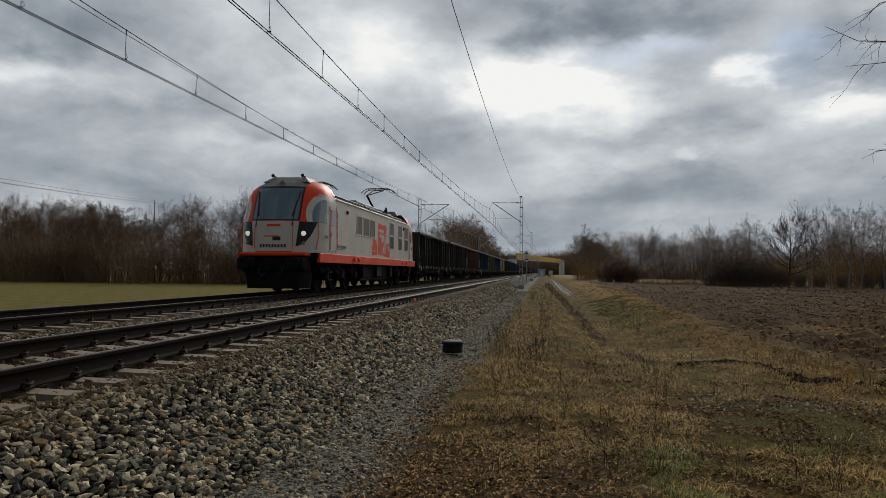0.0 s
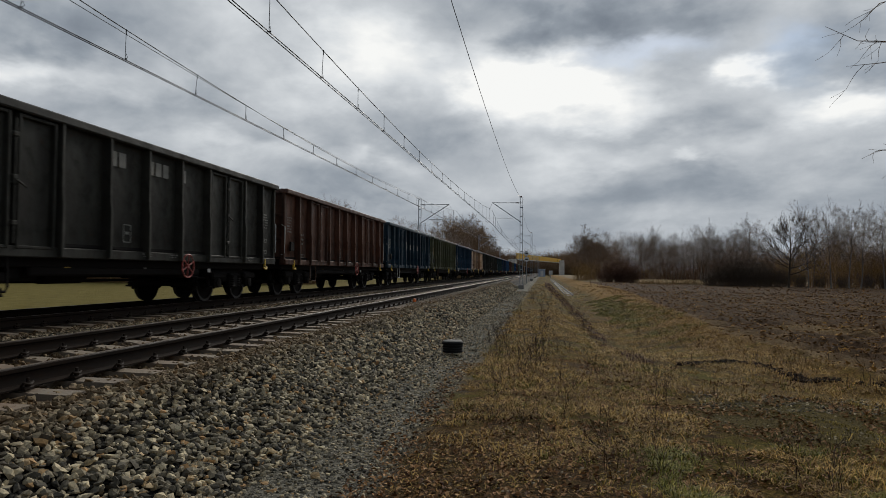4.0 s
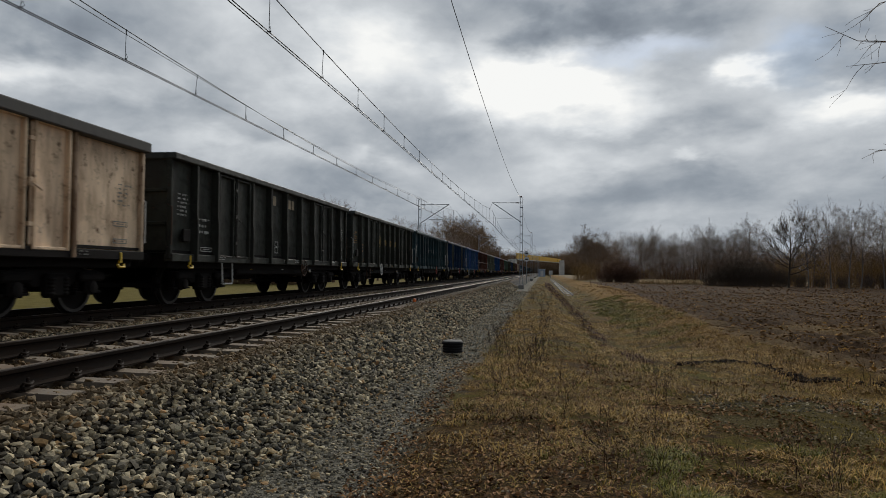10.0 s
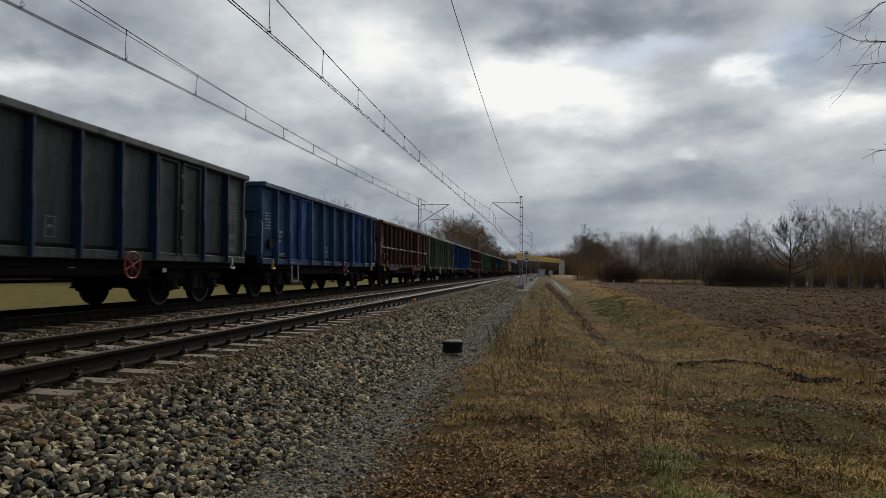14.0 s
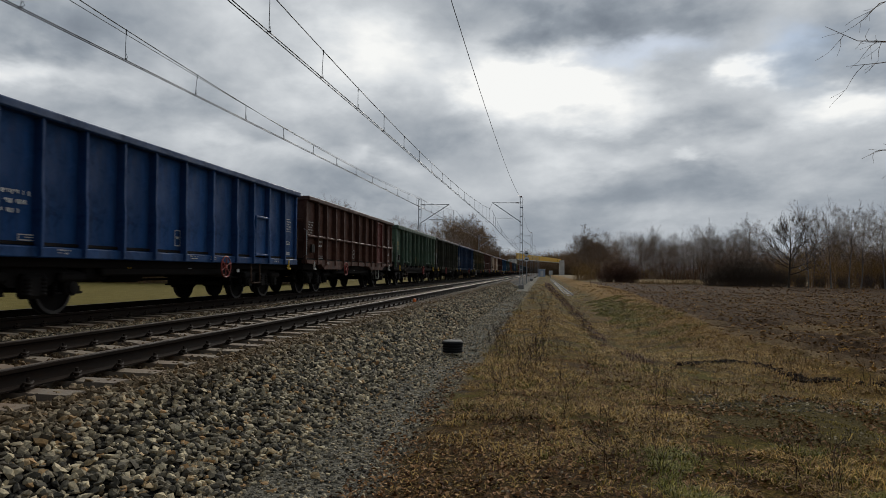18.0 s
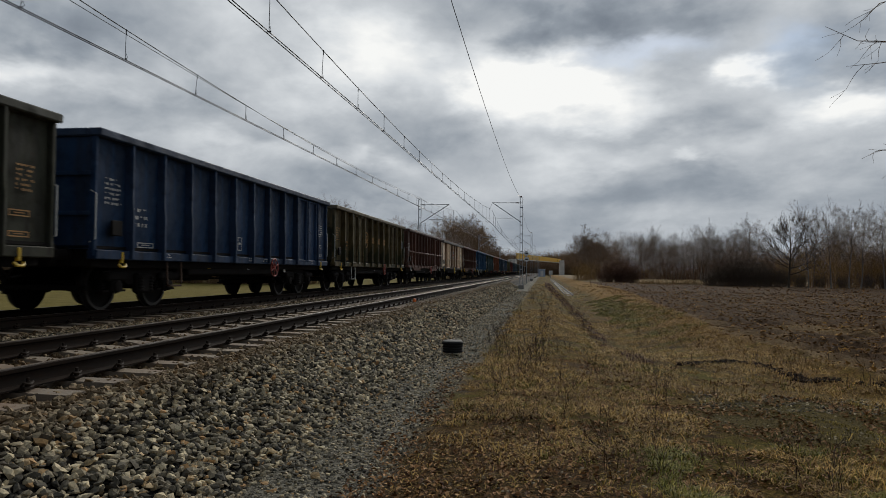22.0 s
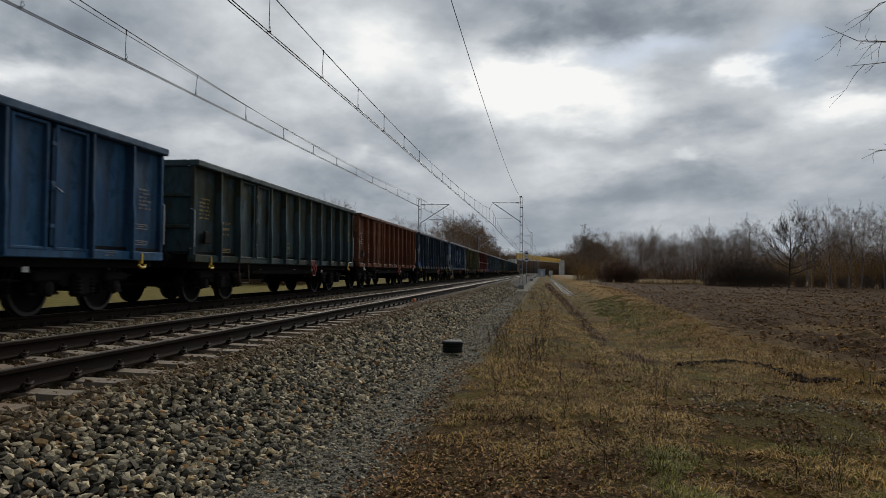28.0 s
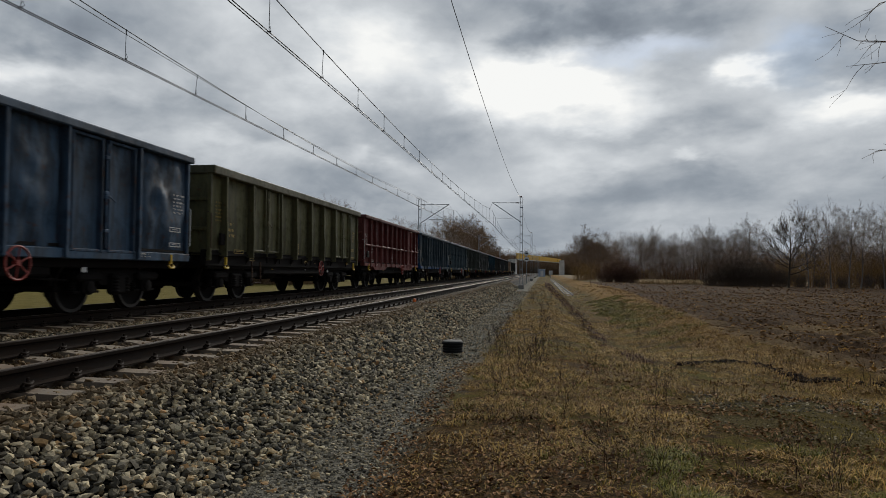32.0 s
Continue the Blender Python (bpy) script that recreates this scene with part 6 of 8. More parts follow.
def rings_shape(y, z, x):
    """Four open rings in a row and a bar through them."""
    blue, red = Shape(), Shape()
    for k, yy in enumerate((0.0, 0.87, 1.68, 2.65)):
        a0, a1 = ((40, 320), (40, 320), (25, 335), (-145, 145))[k]
        n = 20
        p = []
        for i in range(n + 1):
            t = math.radians(a0 + (a1 - a0) * i / n)
            for r in (0.315, 0.225):
                p.append((x, y + yy + math.cos(t) * r, z + math.sin(t) * r))
        blue.grow(p, [(2 * i, 2 * i + 2, 2 * i + 3, 2 * i + 1) for i in range(n)])
    blue.box(x, x + 0.002, y - 0.02, y + 0.30, z - 0.04, z + 0.04)
    red.box(x, x + 0.002, y + 0.80, y + 1.95, z - 0.035, z + 0.035)
    red.grow([(x + 0.001, y + 2.55 + 0.09 * math.cos(2 * math.pi * i / 16), z + 0.09 * math.sin(2 * math.pi * i / 16)) for i in range(16)], [tuple(range(16))])
    return blue, red


INK = {"white": plain("white_stencil", (0.55, 0.54, 0.50), 0.7, 0, 9, 0.4, 0.0), "yellow": plain("yellow_stencil", (0.36, 0.25, 0.075), 0.7, 0, 9, 0.4, 0.0),
       "orange": plain("orange_stencil", (0.42, 0.23, 0.08), 0.7, 0, 9, 0.4, 0.0), "blue": plain("grey_blue_emblem", (0.11, 0.18, 0.27), 0.7, 0, 9, 0.3, 0.0),
       "red": plain("red_emblem", (0.38, 0.05, 0.03), 0.7, 0, 9, 0.3, 0.0), "tan": plain("tan_stencil", (0.30, 0.24, 0.155), 0.75, 0, 9, 0.45, 0.0), "dim": plain("worn_stencil", (0.23, 0.225, 0.20), 0.75, 0, 9, 0.45, 0.0)}

# kind, paint (colour, grime, rust, patch colour), door paint, name colour, small writing, label
WAGONS = [
    ("even", (0.030, 0.030, 0.022), 0.5, 0.2, None, None, "tag", "dim", "sooty black-olive open goods wagon with faded lettering"),
    ("even", (0.027, 0.027, 0.022), 0.5, 0.2, None, None, "tag", "dim", "sooty black-olive open goods wagon with small faded marks"),
    ("standard", (0.080, 0.036, 0.022), 0.5, 0.35, None, None, None, "dim", "rust-brown open goods wagon with worn paint"),
    ("standard", (0.015, 0.034, 0.050), 0.35, 0.12, None, None, "white", "white", "dark navy open goods wagon with white lettering"),
    ("standard", (0.070, 0.076, 0.040), 0.45, 0.25, None, None, "yellow", "yellow", "olive green open goods wagon with yellow lettering"),
    ("ribbed_fore", (0.015, 0.036, 0.062), 0.4, 0.15, None, None, None, "white", "dark blue ribbed open goods wagon with white stencils"),
    ("wide", (0.530, 0.400, 0.270), 0.40, 0.55, None, None, "rings", "dim", "dirty cream open goods wagon with ringed emblem and rust"),
    ("even", (0.030, 0.032, 0.026), 0.5, 0.2, None, None, "tag", "white", "black-green open goods wagon with faded white lettering"),
    ("standard", (0.036, 0.040, 0.032), 0.5, 0.22, None, None, "yellow", "orange", "black-green open goods wagon with yellow lettering"),
    ("standard", (0.020, 0.042, 0.048), 0.35, 0.12, None, None, "white", "white", "dark teal open goods wagon with pale lettering"),
    ("standard", (0.046, 0.055, 0.052), 0.4, 0.22, None, None, None, "dim", "dark teal open goods wagon with blue paint showing through"),
    ("even", (0.022, 0.058, 0.120), 0.4, 0.2, None, (0.025, 0.074, 0.240), None, "white", "blue open goods wagon with brighter blue doors"),
    ("waisted", (0.073, 0.030, 0.019), 0.4, 0.4, None, (0.160, 0.045, 0.030), None, "white", "rust-brown open goods wagon with a waist rail and red door"),
    ("standard", (0.098, 0.108, 0.078), 0.35, 0.25, None, None, "yellow", "yellow", "grey-green open goods wagon with yellow lettering"),
    ("ribbed", (0.011, 0.048, 0.140), 0.25, 0.1, None, None, None, "white", "bright blue ribbed open goods wagon with clean paint"),
    ("waisted", (0.073, 0.033, 0.022), 0.35, 0.35, None, (0.150, 0.045, 0.035), None, "white", "red-brown open goods wagon with a waist rail and white stencils"),
    ("high_sheet", (0.064, 0.105, 0.070), 0.4, 0.3, None, None, None, "yellow", "faded green open goods wagon with worn yellow marks"),
    ("standard", (0.037, 0.038, 0.026), 0.5, 0.2, None, None, "orange", "orange", "black-olive open goods wagon with orange lettering"),
    ("rear_door", (0.013, 0.033, 0.074), 0.35, 0.12, None, None, None, "white", "navy blue ribbed open goods wagon with dented sides"),
    ("standard", (0.075, 0.058, 0.026), 0.5, 0.35, (0.048, 0.050, 0.026), None, "orange", "orange", "ochre and olive open goods wagon with big orange badge"),
    ("waisted", (0.078, 0.037, 0.027), 0.35, 0.35, None, None, None, "white", "brown open goods wagon with a waist rail and white stencils"),
    ("wide", (0.640, 0.530, 0.400), 0.32, 0.45, None, None, "rings", "dim", "off-white open goods wagon with ringed emblem"),
    ("waisted", (0.063, 0.028, 0.019), 0.4, 0.35, None, None, None, "white", "dark brown open goods wagon with a waist rail"),
    ("standard", (0.021, 0.069, 0.135), 0.4, 0.2, (0.031, 0.100, 0.210), None, None, "dim", "blue open goods wagon with lighter repainted patches"),
    ("one_door", (0.034, 0.058, 0.062), 0.42, 0.28, (0.055, 0.066, 0.045), None, None, "yellow", "grey-teal open goods wagon with chipped paint"),
    ("one_door", (0.122, 0.043, 0.021), 0.35, 0.3, None, None, None, "white", "red-oxide open goods wagon with one pair of doors"),
    ("standard", (0.024, 0.040, 0.058), 0.45, 0.2, (0.050, 0.064, 0.056), None, None, "white", "blue open goods wagon with bright blue patches"),
    ("bulged", (0.036, 0.066, 0.105), 0.55, 0.45, None, None, None, "white", "battered grey-blue open goods wagon with bulging sides"),
    ("high_sheet_back", (0.082, 0.078, 0.036), 0.45, 0.35, None, None, None, "yellow", "olive open goods wagon with faded paint"),
    ("waisted", (0.100, 0.027, 0.024), 0.35, 0.25, None, None, None, "white", "dark red open goods wagon with a waist rail"),
    ("standard", (0.040, 0.058, 0.070), 0.42, 0.2, (0.019, 0.074, 0.200), None, None, "dim", "dark blue-grey open goods wagon"),
    ("ribbed", (0.045, 0.066, 0.076), 0.45, 0.2, None, None, None, "dim", "dark teal ribbed open goods wagon"),
    ("standard", (0.050, 0.062, 0.055), 0.45, 0.2, None, None, None, "dim", "dark green-grey open goods wagon"),
    ("standard", (0.070, 0.078, 0.075), 0.45, 0.2, None, None, None, "dim", "grey open goods wagon with dark stains"),
    ("ribbed", (0.017, 0.040, 0.055), 0.45, 0.2, None, None, None, "dim", "dark navy ribbed open goods wagon"),
    ("standard", (0.034, 0.036, 0.034), 0.5, 0.2, None, None, None, "dim", "sooty black open goods wagon"),
    ("standard", (0.036, 0.042, 0.046), 0.5, 0.2, None, None, None, "dim", "sooty dark grey open goods wagon"),
    ("standard", (0.032, 0.034, 0.034), 0.5, 0.2, None, None, None, "dim", "sooty black open goods wagon"),
    ("wide", (0.360, 0.330, 0.280), 0.45, 0.3, None, None, None, "dim", "dirty cream open goods wagon"),
    ("standard", (0.028, 0.028, 0.028), 0.5, 0.2, None, None, None, "dim", "sooty black open goods wagon"),
    ("standard", (0.026, 0.026, 0.026), 0.5, 0.2, None, None, None, "dim", "sooty black open goods wagon at the end of the train"),
]

# patches of newer paint on single wagons: colour, start, width, lower and upper edge
PATCHES = {
    0: (("steel", -5.78, 0.36, 1.17, 1.78), ("steel", 4.44, 0.64, 1.15, 1.74), ("pale", 5.7, 0.5, 1.48, 1.56), ("pale", 5.7, 0.5, 1.12, 1.18)),
    2: (("pale", 5.6, 0.4, 2.2, 2.24),),
    19: (("dusk", 5.48, 0.82, 2.02, 2.34), ("pale", 5.48, 0.82, 2.36, 2.42), ("dusk", 2.75, 0.5, 2.15, 2.4), ("pale", 5.5, 0.5, 1.42, 1.47)),
    26: (("blue", -6.38, 0.90, 1.10, 1.62), ("blue", -5.28, 0.90, 1.12, 2.15), ("blue", -2.15, 0.95, 1.25, 1.62), ("blue", -0.90, 0.8, 1.3, 2.0), ("pale", 0.25, 0.75, 1.22, 1.88),
         ("pale", 1.38, 0.75, 1.24, 1.84), ("blue", 4.5, 0.75, 1.88, 2.22), ("pale", 4.45, 0.85, 1.28, 1.84), ("blue", 5.55, 0.8, 1.09, 1.28), ("pale", 5.62, 0.6, 2.58, 2.70), ("pale", -2.62, 0.22, 1.2, 1.58)),
}
PATCH_INK = {"dusk": wagon_paint("slate_blue_patch", (0.060, 0.082, 0.115), 0.5, 0.3, None, 1, 0.4, 3.1), "pale": wagon_paint("pale_grey_patch", (0.20, 0.195, 0.175), 0.7, 0.4, None, 1, 0.4, 4.2),
             "blue": wagon_paint("bright_blue_patch", (0.020, 0.085, 0.36), 0.5, 0.3, None, 1, 0.4, 5.3), "steel": wagon_paint("steel_blue_patch", (0.13, 0.165, 0.20), 0.3, 0.2, None, 1, 0.3, 6.4)}
WHEELS = []


def add_bogie(root, y, frame_mesh, base=0.9, axles=(-0.9, 0.9), lift=0.46):
    b = part("bogie", frame_mesh, STEEL_DARK, root)
    b.matrix_local = pose(0, y, 0)
    for a in axles:
        ws = part("wheelset", cached(("wheelset",), wheelset_shape), STEEL_DARK, b, "steel wheels with worn treads")
        dress_tyres(ws)
        ws.matrix_local = pose(0, a, lift)
        WHEELS.append((ws, root, a, lift))
    return b


def dress_tyres(ws):
    """The wheel's mesh carries its bright tread as a second material."""
    me = ws.data
    if len(me.materials) < 2:
        me.materials.append(WHEEL_RIM)
        for p in me.polygons:
            c = p.center
            r = max(math.hypot(me.vertices[i].co.y, me.vertices[i].co.z) for i in p.vertices)
            if r > 0.44 and abs(c.x) > 0.715:
                p.material_index = 1


def build_wagon(spec, seed):
    kind, col, grime, rust, patch, door_col, word, ink, label = spec
    rng = random.Random(900 + seed)
    col = mul(col, 1.38)
    root = thing("goods_wagon", label, "wagon", "wagons of the train")
    tone = "wagon_paint_" + "abcdefghijklmnopqrstuvwxyz"[seed % 26] + ("_late" if seed >= 26 else "")
    paint = wagon_paint(tone, col, grime, rust, patch, 0.9 + 0.4 * rng.random(), 0.28, seed * 1.37 + 0.5, (0.17, 0.085, 0.040) if kind == "wide" else (0.030, 0.027, 0.023))
    rusty_ribs = wagon_paint(tone + "_ribs", (0.30, 0.20, 0.12), 0.5, 0.7, None, 1, 0.4, seed * 1.3, (0.12, 0.055, 0.025)) if kind == "wide" else None
    doors = wagon_paint(tone + "_doors", door_col, grime * 0.6, rust, None, 1, 0.3, seed * 2.1) if door_col else paint
    dark_rim = plain("sooty_rim", (0.09, 0.085, 0.078), 0.8, 0, 6, 0.35) if kind == "wide" else wagon_paint(tone + "_rim", tuple(q * 0.75 + 0.022 for q in col), grime * 0.5, rust, None, 1, 0.4, seed * 0.7)
    rib_paint = wagon_paint(tone + "_ribs", (0.016, 0.048, 0.115), 0.35, 0.1, None, 1, 0.3, seed * 1.1) if seed == 10 else (rusty_ribs or paint)
    bays = bays_at(kind)
    part("underframe", cached((kind, "underframe"), lambda: underframe_shape(kind)), STEEL_DARK, root)
    part("far_side", cached((kind, "far_side"), lambda: far_side_shape(kind)), paint, root)
    part("top_rim", cached((kind, "top_rim"), lambda: rim_shape(kind)), dark_rim, root)
    for q, nm in ((1, "sill_near"), (-1, "sill_far")):
        part("side_sill", cached((kind, nm), lambda: sill_shape(kind, q)), STEEL_DARK if kind == "wide" or kind in HIGH else paint, root)
    for q in (-1, 1):
        add_end(root, q, paint)
    for k, (what, a, b) in enumerate(bays):
        w, mid = b - a, (a + b) / 2
        wide = round(w, 2)
        if what == "d":
            # dark sheet added as painted shade in the gaps round the leaves
            part("door_recess", cached((kind, wide, "door_recess"), lambda: Shape().box(SIDE - 0.05, SIDE - 0.03, -wide / 2, wide / 2, foot_of(kind) + 0.03, TOP - 0.13)), STEEL_DARK, root, "dark sheet painting the shade behind the doors").matrix_local = pose(0, mid, 0)
            for q in (-1, 1):
                lw = wide / 2 - 0.19
                leaf = part("door_leaf", cached((kind, wide, "door_leaf"), lambda: leaf_shape(lw, foot_of(kind))), doors, root)
                leaf.matrix_local = pose(0, mid + q * (lw / 2 + 0.075), 0)
            lock = part("door_lock", cached(("door_lock",), lock_shape), doors, root)
            lock.matrix_local = pose(0, mid, 0)
        else:
            n = rng.randrange(4)
            pan = part("side_panel", cached((kind, wide, n, "side_panel"), lambda: panel_shape(w, kind, n)), paint, root)
            pan.matrix_local = pose(0, mid, 0)
            if what == "s":
                d = part("small_door", cached((kind, "small_door"), lambda: leaf_shape(w - 0.16, SILL + 0.22, 2.25)), doors, root)
                d.matrix_local = pose(0.04, mid, 0)
            if what == "n":
                d = part("narrow_door", cached((kind, "narrow_door"), lambda: leaf_shape(w - 0.14, SILL + 0.2, TOP - 0.2)), doors, root)
                d.matrix_local = pose(0.03, mid, 0)
        if k:
            r = part("rib", cached((kind, "rib"), lambda: rib_shape(kind)), rib_paint, root)
            r.matrix_local = pose(0, a, 0)
    if kind == "waisted":
        part("waist_rail", cached((kind, "waist_rail"), lambda: Shape().box(SIDE - 0.12, SIDE + 0.07, -HALF, HALF, 1.89, 1.97, 0.02)), paint, root)
    # fittings
    for q in (-1, 1):
        for x in (-0.875, 0.875):
            bf = part("buffer", cached(("buffer",), buffer_shape), STEEL_DARK, root)
            bf.matrix_local = pose(x, q * HALF, 1.03, 0, 0, 0 if q > 0 else 180)
        cp = part("coupling", cached(("coupling",), coupler_shape), STEEL_DARK, root)
        cp.matrix_local = pose(0, q * HALF, 0, 0, 0, 0 if q > 0 else 180)
        hk = part("tow_hook", cached(("tow_hook",), hook_shape), YELLOW if seed % 5 else PALE_STEEL, root, "yellow tow hook")
        hk.matrix_local = pose(SIDE + 0.03, q * 5.75, SILL - 0.06)
        gr = part("grab_rail", cached(("grab_rail",), rail_shape), PALE_STEEL if seed % 7 else STEEL_RUSTY, root, "thin grab rail")
        gr.matrix_local = pose(SIDE - 0.06, q * (HALF + 0.03), 0)
    hw = part("hand_wheel", cached(("hand_wheel",), hand_wheel_shape), {4: YELLOW, 6: YELLOW, 21: YELLOW, 7: STEEL_RUSTY, 8: PALE_STEEL, 13: PALE_STEEL, 23: PALE_STEEL}.get(seed, RED_WHEEL), root, "spoked brake hand wheel")
    hw.matrix_local = pose(SIDE + 0.10, {6: 0.3, 21: 0.3, 8: -1.7, 13: -1.7, 15: -2.1, 17: -1.9, 23: -1.6}.get(seed, 1.45), 0.86)
    st = part("foot_step", cached(("foot_step",), step_shape), (STEEL_RUSTY, STEEL_DARK, STEEL_RUSTY, PALE_STEEL)[seed % 4], root, "steel foot step")
    st.matrix_local = pose(SIDE, (3.4 if kind in ("ribbed", "ribbed_fore", "waisted") else -3.85), 0)
    part("load_box", Shape().box(SIDE + 0.012, SIDE + 0.07, -HALF + 0.42, -HALF + 0.72, 1.38, 1.66, 0.012), STEEL_DARK, root, "small dark placard holder")
    for yy, mt in ((0.35, SIGN_WHITE), (3.05, SIGN_WHITE), (-2.1, YELLOW)):
        part("label_plate", cached(("label_plate",), lambda: Shape().box(-0.01, 0.01, -0.07, 0.07, -0.08, 0.08, 0.004)), mt, root, "small label plate").matrix_local = pose(1.22, yy + rng.uniform(-0.3, 0.3), 0.80)
    # writing
    x = SIDE + (0.08 if kind == "bulged" else -0.03)
    s = mark_bars(rng, -HALF + 0.32, 2.42, 0.5, 0.52, 6, x)
    y0 = bays[1][1] + 0.14 if bays[1][0] == "p" else bays[2][1] + 0.2
    s2 = mark_bars(rng, y0, 1.95, 0.66, 0.42, 3, x)
    s.grow(s2.v, s2.f)
    s3 = mark_bars(rng, HALF - 0.75, 2.35, 0.42, 0.44, 6, x)
    s.grow(s3.v, s3.f)
    for yy in (-4.4, -0.2, 0.75, 4.6):
        s4 = mark_bars(rng, yy, 1.09, 0.36, 0.10, 2, SIDE + 0.06)
        s.grow(s4.v, s4.f)
    for y, z, w, h in ((-0.72, 1.62, 0.24, 0.34), (5.62, 1.66, 0.42, 0.10), (5.62, 1.34, 0.42, 0.09), (-5.15, 1.30, 0.55, 0.10)):
        for a, b, lo, hi in ((y, y + w, z - 0.018, z), (y, y + w, z - h, z - h + 0.018), (y, y + 0.018, z - h + 0.018, z - 0.018), (y + w - 0.018, y + w, z - h + 0.018, z - 0.018), (y + w * 0.25, y + w * 0.75, z - h * 0.55, z - h * 0.4)):
            s.box(x, x + 0.003, a, b, lo, hi)
    tagged(part("stencilling", s.mesh("stencilling", 0), INK[ink], root, "small stencilled marks as bars"), kind="stuff")
    if word in ("white", "yellow", "orange"):
        for s in word_bars(kind, bays, x):
            part("letter_block", s.mesh("letter_block", 0), INK[word], root, "large stencilled letter as a plain block")
        a, b = bays[3][1], bays[3][2]
        part("badge", cached((kind, seed if seed in (17, 19) else 0, "badge"), lambda: badge_shape((a + b) / 2 + 0.09, {17: 2.07, 19: 2.15}.get(seed, 2.185), {17: 0.30, 19: 0.36}.get(seed, 0.262), x)), INK[word], root, "round badge")
    if word == "tag":
        for b in (4, 5, 6):
            a = bays[b][1]
            for k in range({4: 2, 5: 3, 6: 1}[b]):
                t = Shape().box(x, x + 0.003, a + 0.13 + k * 0.27, a + 0.34 + k * 0.27, 2.66, 2.93)
                part("letter_block", t.mesh("letter_block", 0), INK["dim" if seed == 1 else "tan"], root, "faded painted letter as a plain block")
    if seed == 16:
        part("badge", badge_shape(-1.15, 2.46, 0.30, x - 0.03), INK["yellow"], root, "faded round badge")
        for y, w, z in ((-0.22, 0.9, 2.55), (-0.2, 0.85, 2.25), (1.15, 0.8, 2.42), (1.15, 0.8, 2.15), (-2.9, 0.8, 2.0), (-2.9, 0.7, 1.8)):
            part("letter_block", mark_bars(rng, y, z, w, 0.20, 1, x - 0.035), INK["dim"], root, "worn lettering as plain bars")
    for what, a, w, z0, z1 in PATCHES.get(seed, ()):
        part("paint_patch", Shape().box(SIDE - 0.06, SIDE - 0.015, a, a + w, z0, z1), PATCH_INK[what], root, "newer patch of paint")
    if word == "rings":
        blue, red = rings_shape(-1.34, 2.18, x + 0.01)
        part("emblem", blue.mesh("emblem", 0), INK["blue"], root, "faded blue ring emblem")
        part("emblem_bar", red.mesh("emblem_bar", 0), INK["red"], root)
    fm = cached(("bogie",), bogie_frame_shape)
    add_bogie(root, -4.5, fm)
    add_bogie(root, 4.5, fm)
    return root


TRAIN = [build_wagon(spec, k) for k, spec in enumerate(WAGONS)]


# ---- locomotive ----
LOCO_HALF = 10.13
NOSE_N, NOSE_L = 2.4, 1.3


def nose_y(z):
    """How far forward the nose reaches at a height."""
    if z < 2.45:
        return -9.62 + 0.06 * max(0.0, (z - 1.4) / 1.05)
    if z < 3.55:
        return -9.56 + 0.42 * (z - 2.45) / 1.1 + 0.12 * ((z - 2.45) / 1.1) ** 2
    return -9.02 + (z - 3.55) * 2.2


def nose_w(z):
    if z < 3.1:
        return 1.49
    k = (z - 3.1) / 0.7
    return 1.49 - 0.42 * k * k


def cab_lift(z):
    """The domed cab roof stands over the body's roof."""
    k = min(1.0, max(0.0, (z - 2.7) / 1.1))
    return 0.19 * k * k * (3 - 2 * k)


def nose(s, z, off=0.0):
    """A point of the cab's skin: s runs from the middle of the nose (0) round the corner (1) and back along the side."""
    q = 1 if s >= 0 else -1
    up = cab_lift(z)
    a = min(abs(s), 1.0) * math.pi / 2
    w, yf = nose_w(z) + off, nose_y(z) - off
    x = w * math.sin(a) ** (2 / NOSE_N)
    y = yf + (NOSE_L + off) * (1 - max(0.0, math.cos(a)) ** (2 / NOSE_N))
    if abs(s) > 1:
        y = yf + NOSE_L + off + (abs(s) - 1)
    return (q * x, y, z + up)


def s_at_y(y, z):
    """The run s at which the skin reaches back to y."""
    d = y - nose_y(z)
    if d >= NOSE_L:
        return 1 + d - NOSE_L
    c = max(0.0, (NOSE_L - d) / NOSE_L) ** (NOSE_N / 2)
    return math.acos(min(1, c)) / (math.pi / 2)


def s_at_x(x, z):
    k = min(1.0, abs(x) / nose_w(z)) ** (NOSE_N / 2)
    return math.copysign(math.asin(k) / (math.pi / 2), x)


def patch(z0, z1, left, right, off, nu=14, nz=12):
    """A raised piece of the skin between two edges that follow the height."""
    s = Shape()
    zs = [z0 + (z1 - z0) * j / nz for j in range(nz + 1)]
    p = []
    for i in range(nu + 1):
        for z in zs:
            a, b = left(z), right(z)
            p.append(nose(a + (b - a) * i / nu, z, off))
    m = nz + 1
    f = [(i * m + j, (i + 1) * m + j, (i + 1) * m + j + 1, i * m + j + 1) for i in range(nu) for j in range(nz)]
    k = len(p)
    ring = [i * m for i in range(nu + 1)] + [nu * m + j for j in range(1, m)] + [i * m + nz for i in range(nu - 1, -1, -1)] + [j for j in range(nz - 1, 0, -1)]
    for i in ring:
        iu, jz = divmod(i, m)
        z = zs[jz]
        a, b = left(z), right(z)
        p.append(nose(a + (b - a) * iu / nu, z, -0.004))
    n = len(ring)
    f += [(ring[i], ring[(i + 1) % n], k + (i + 1) % n, k + i) for i in range(n)]
    return s.grow(p, f)


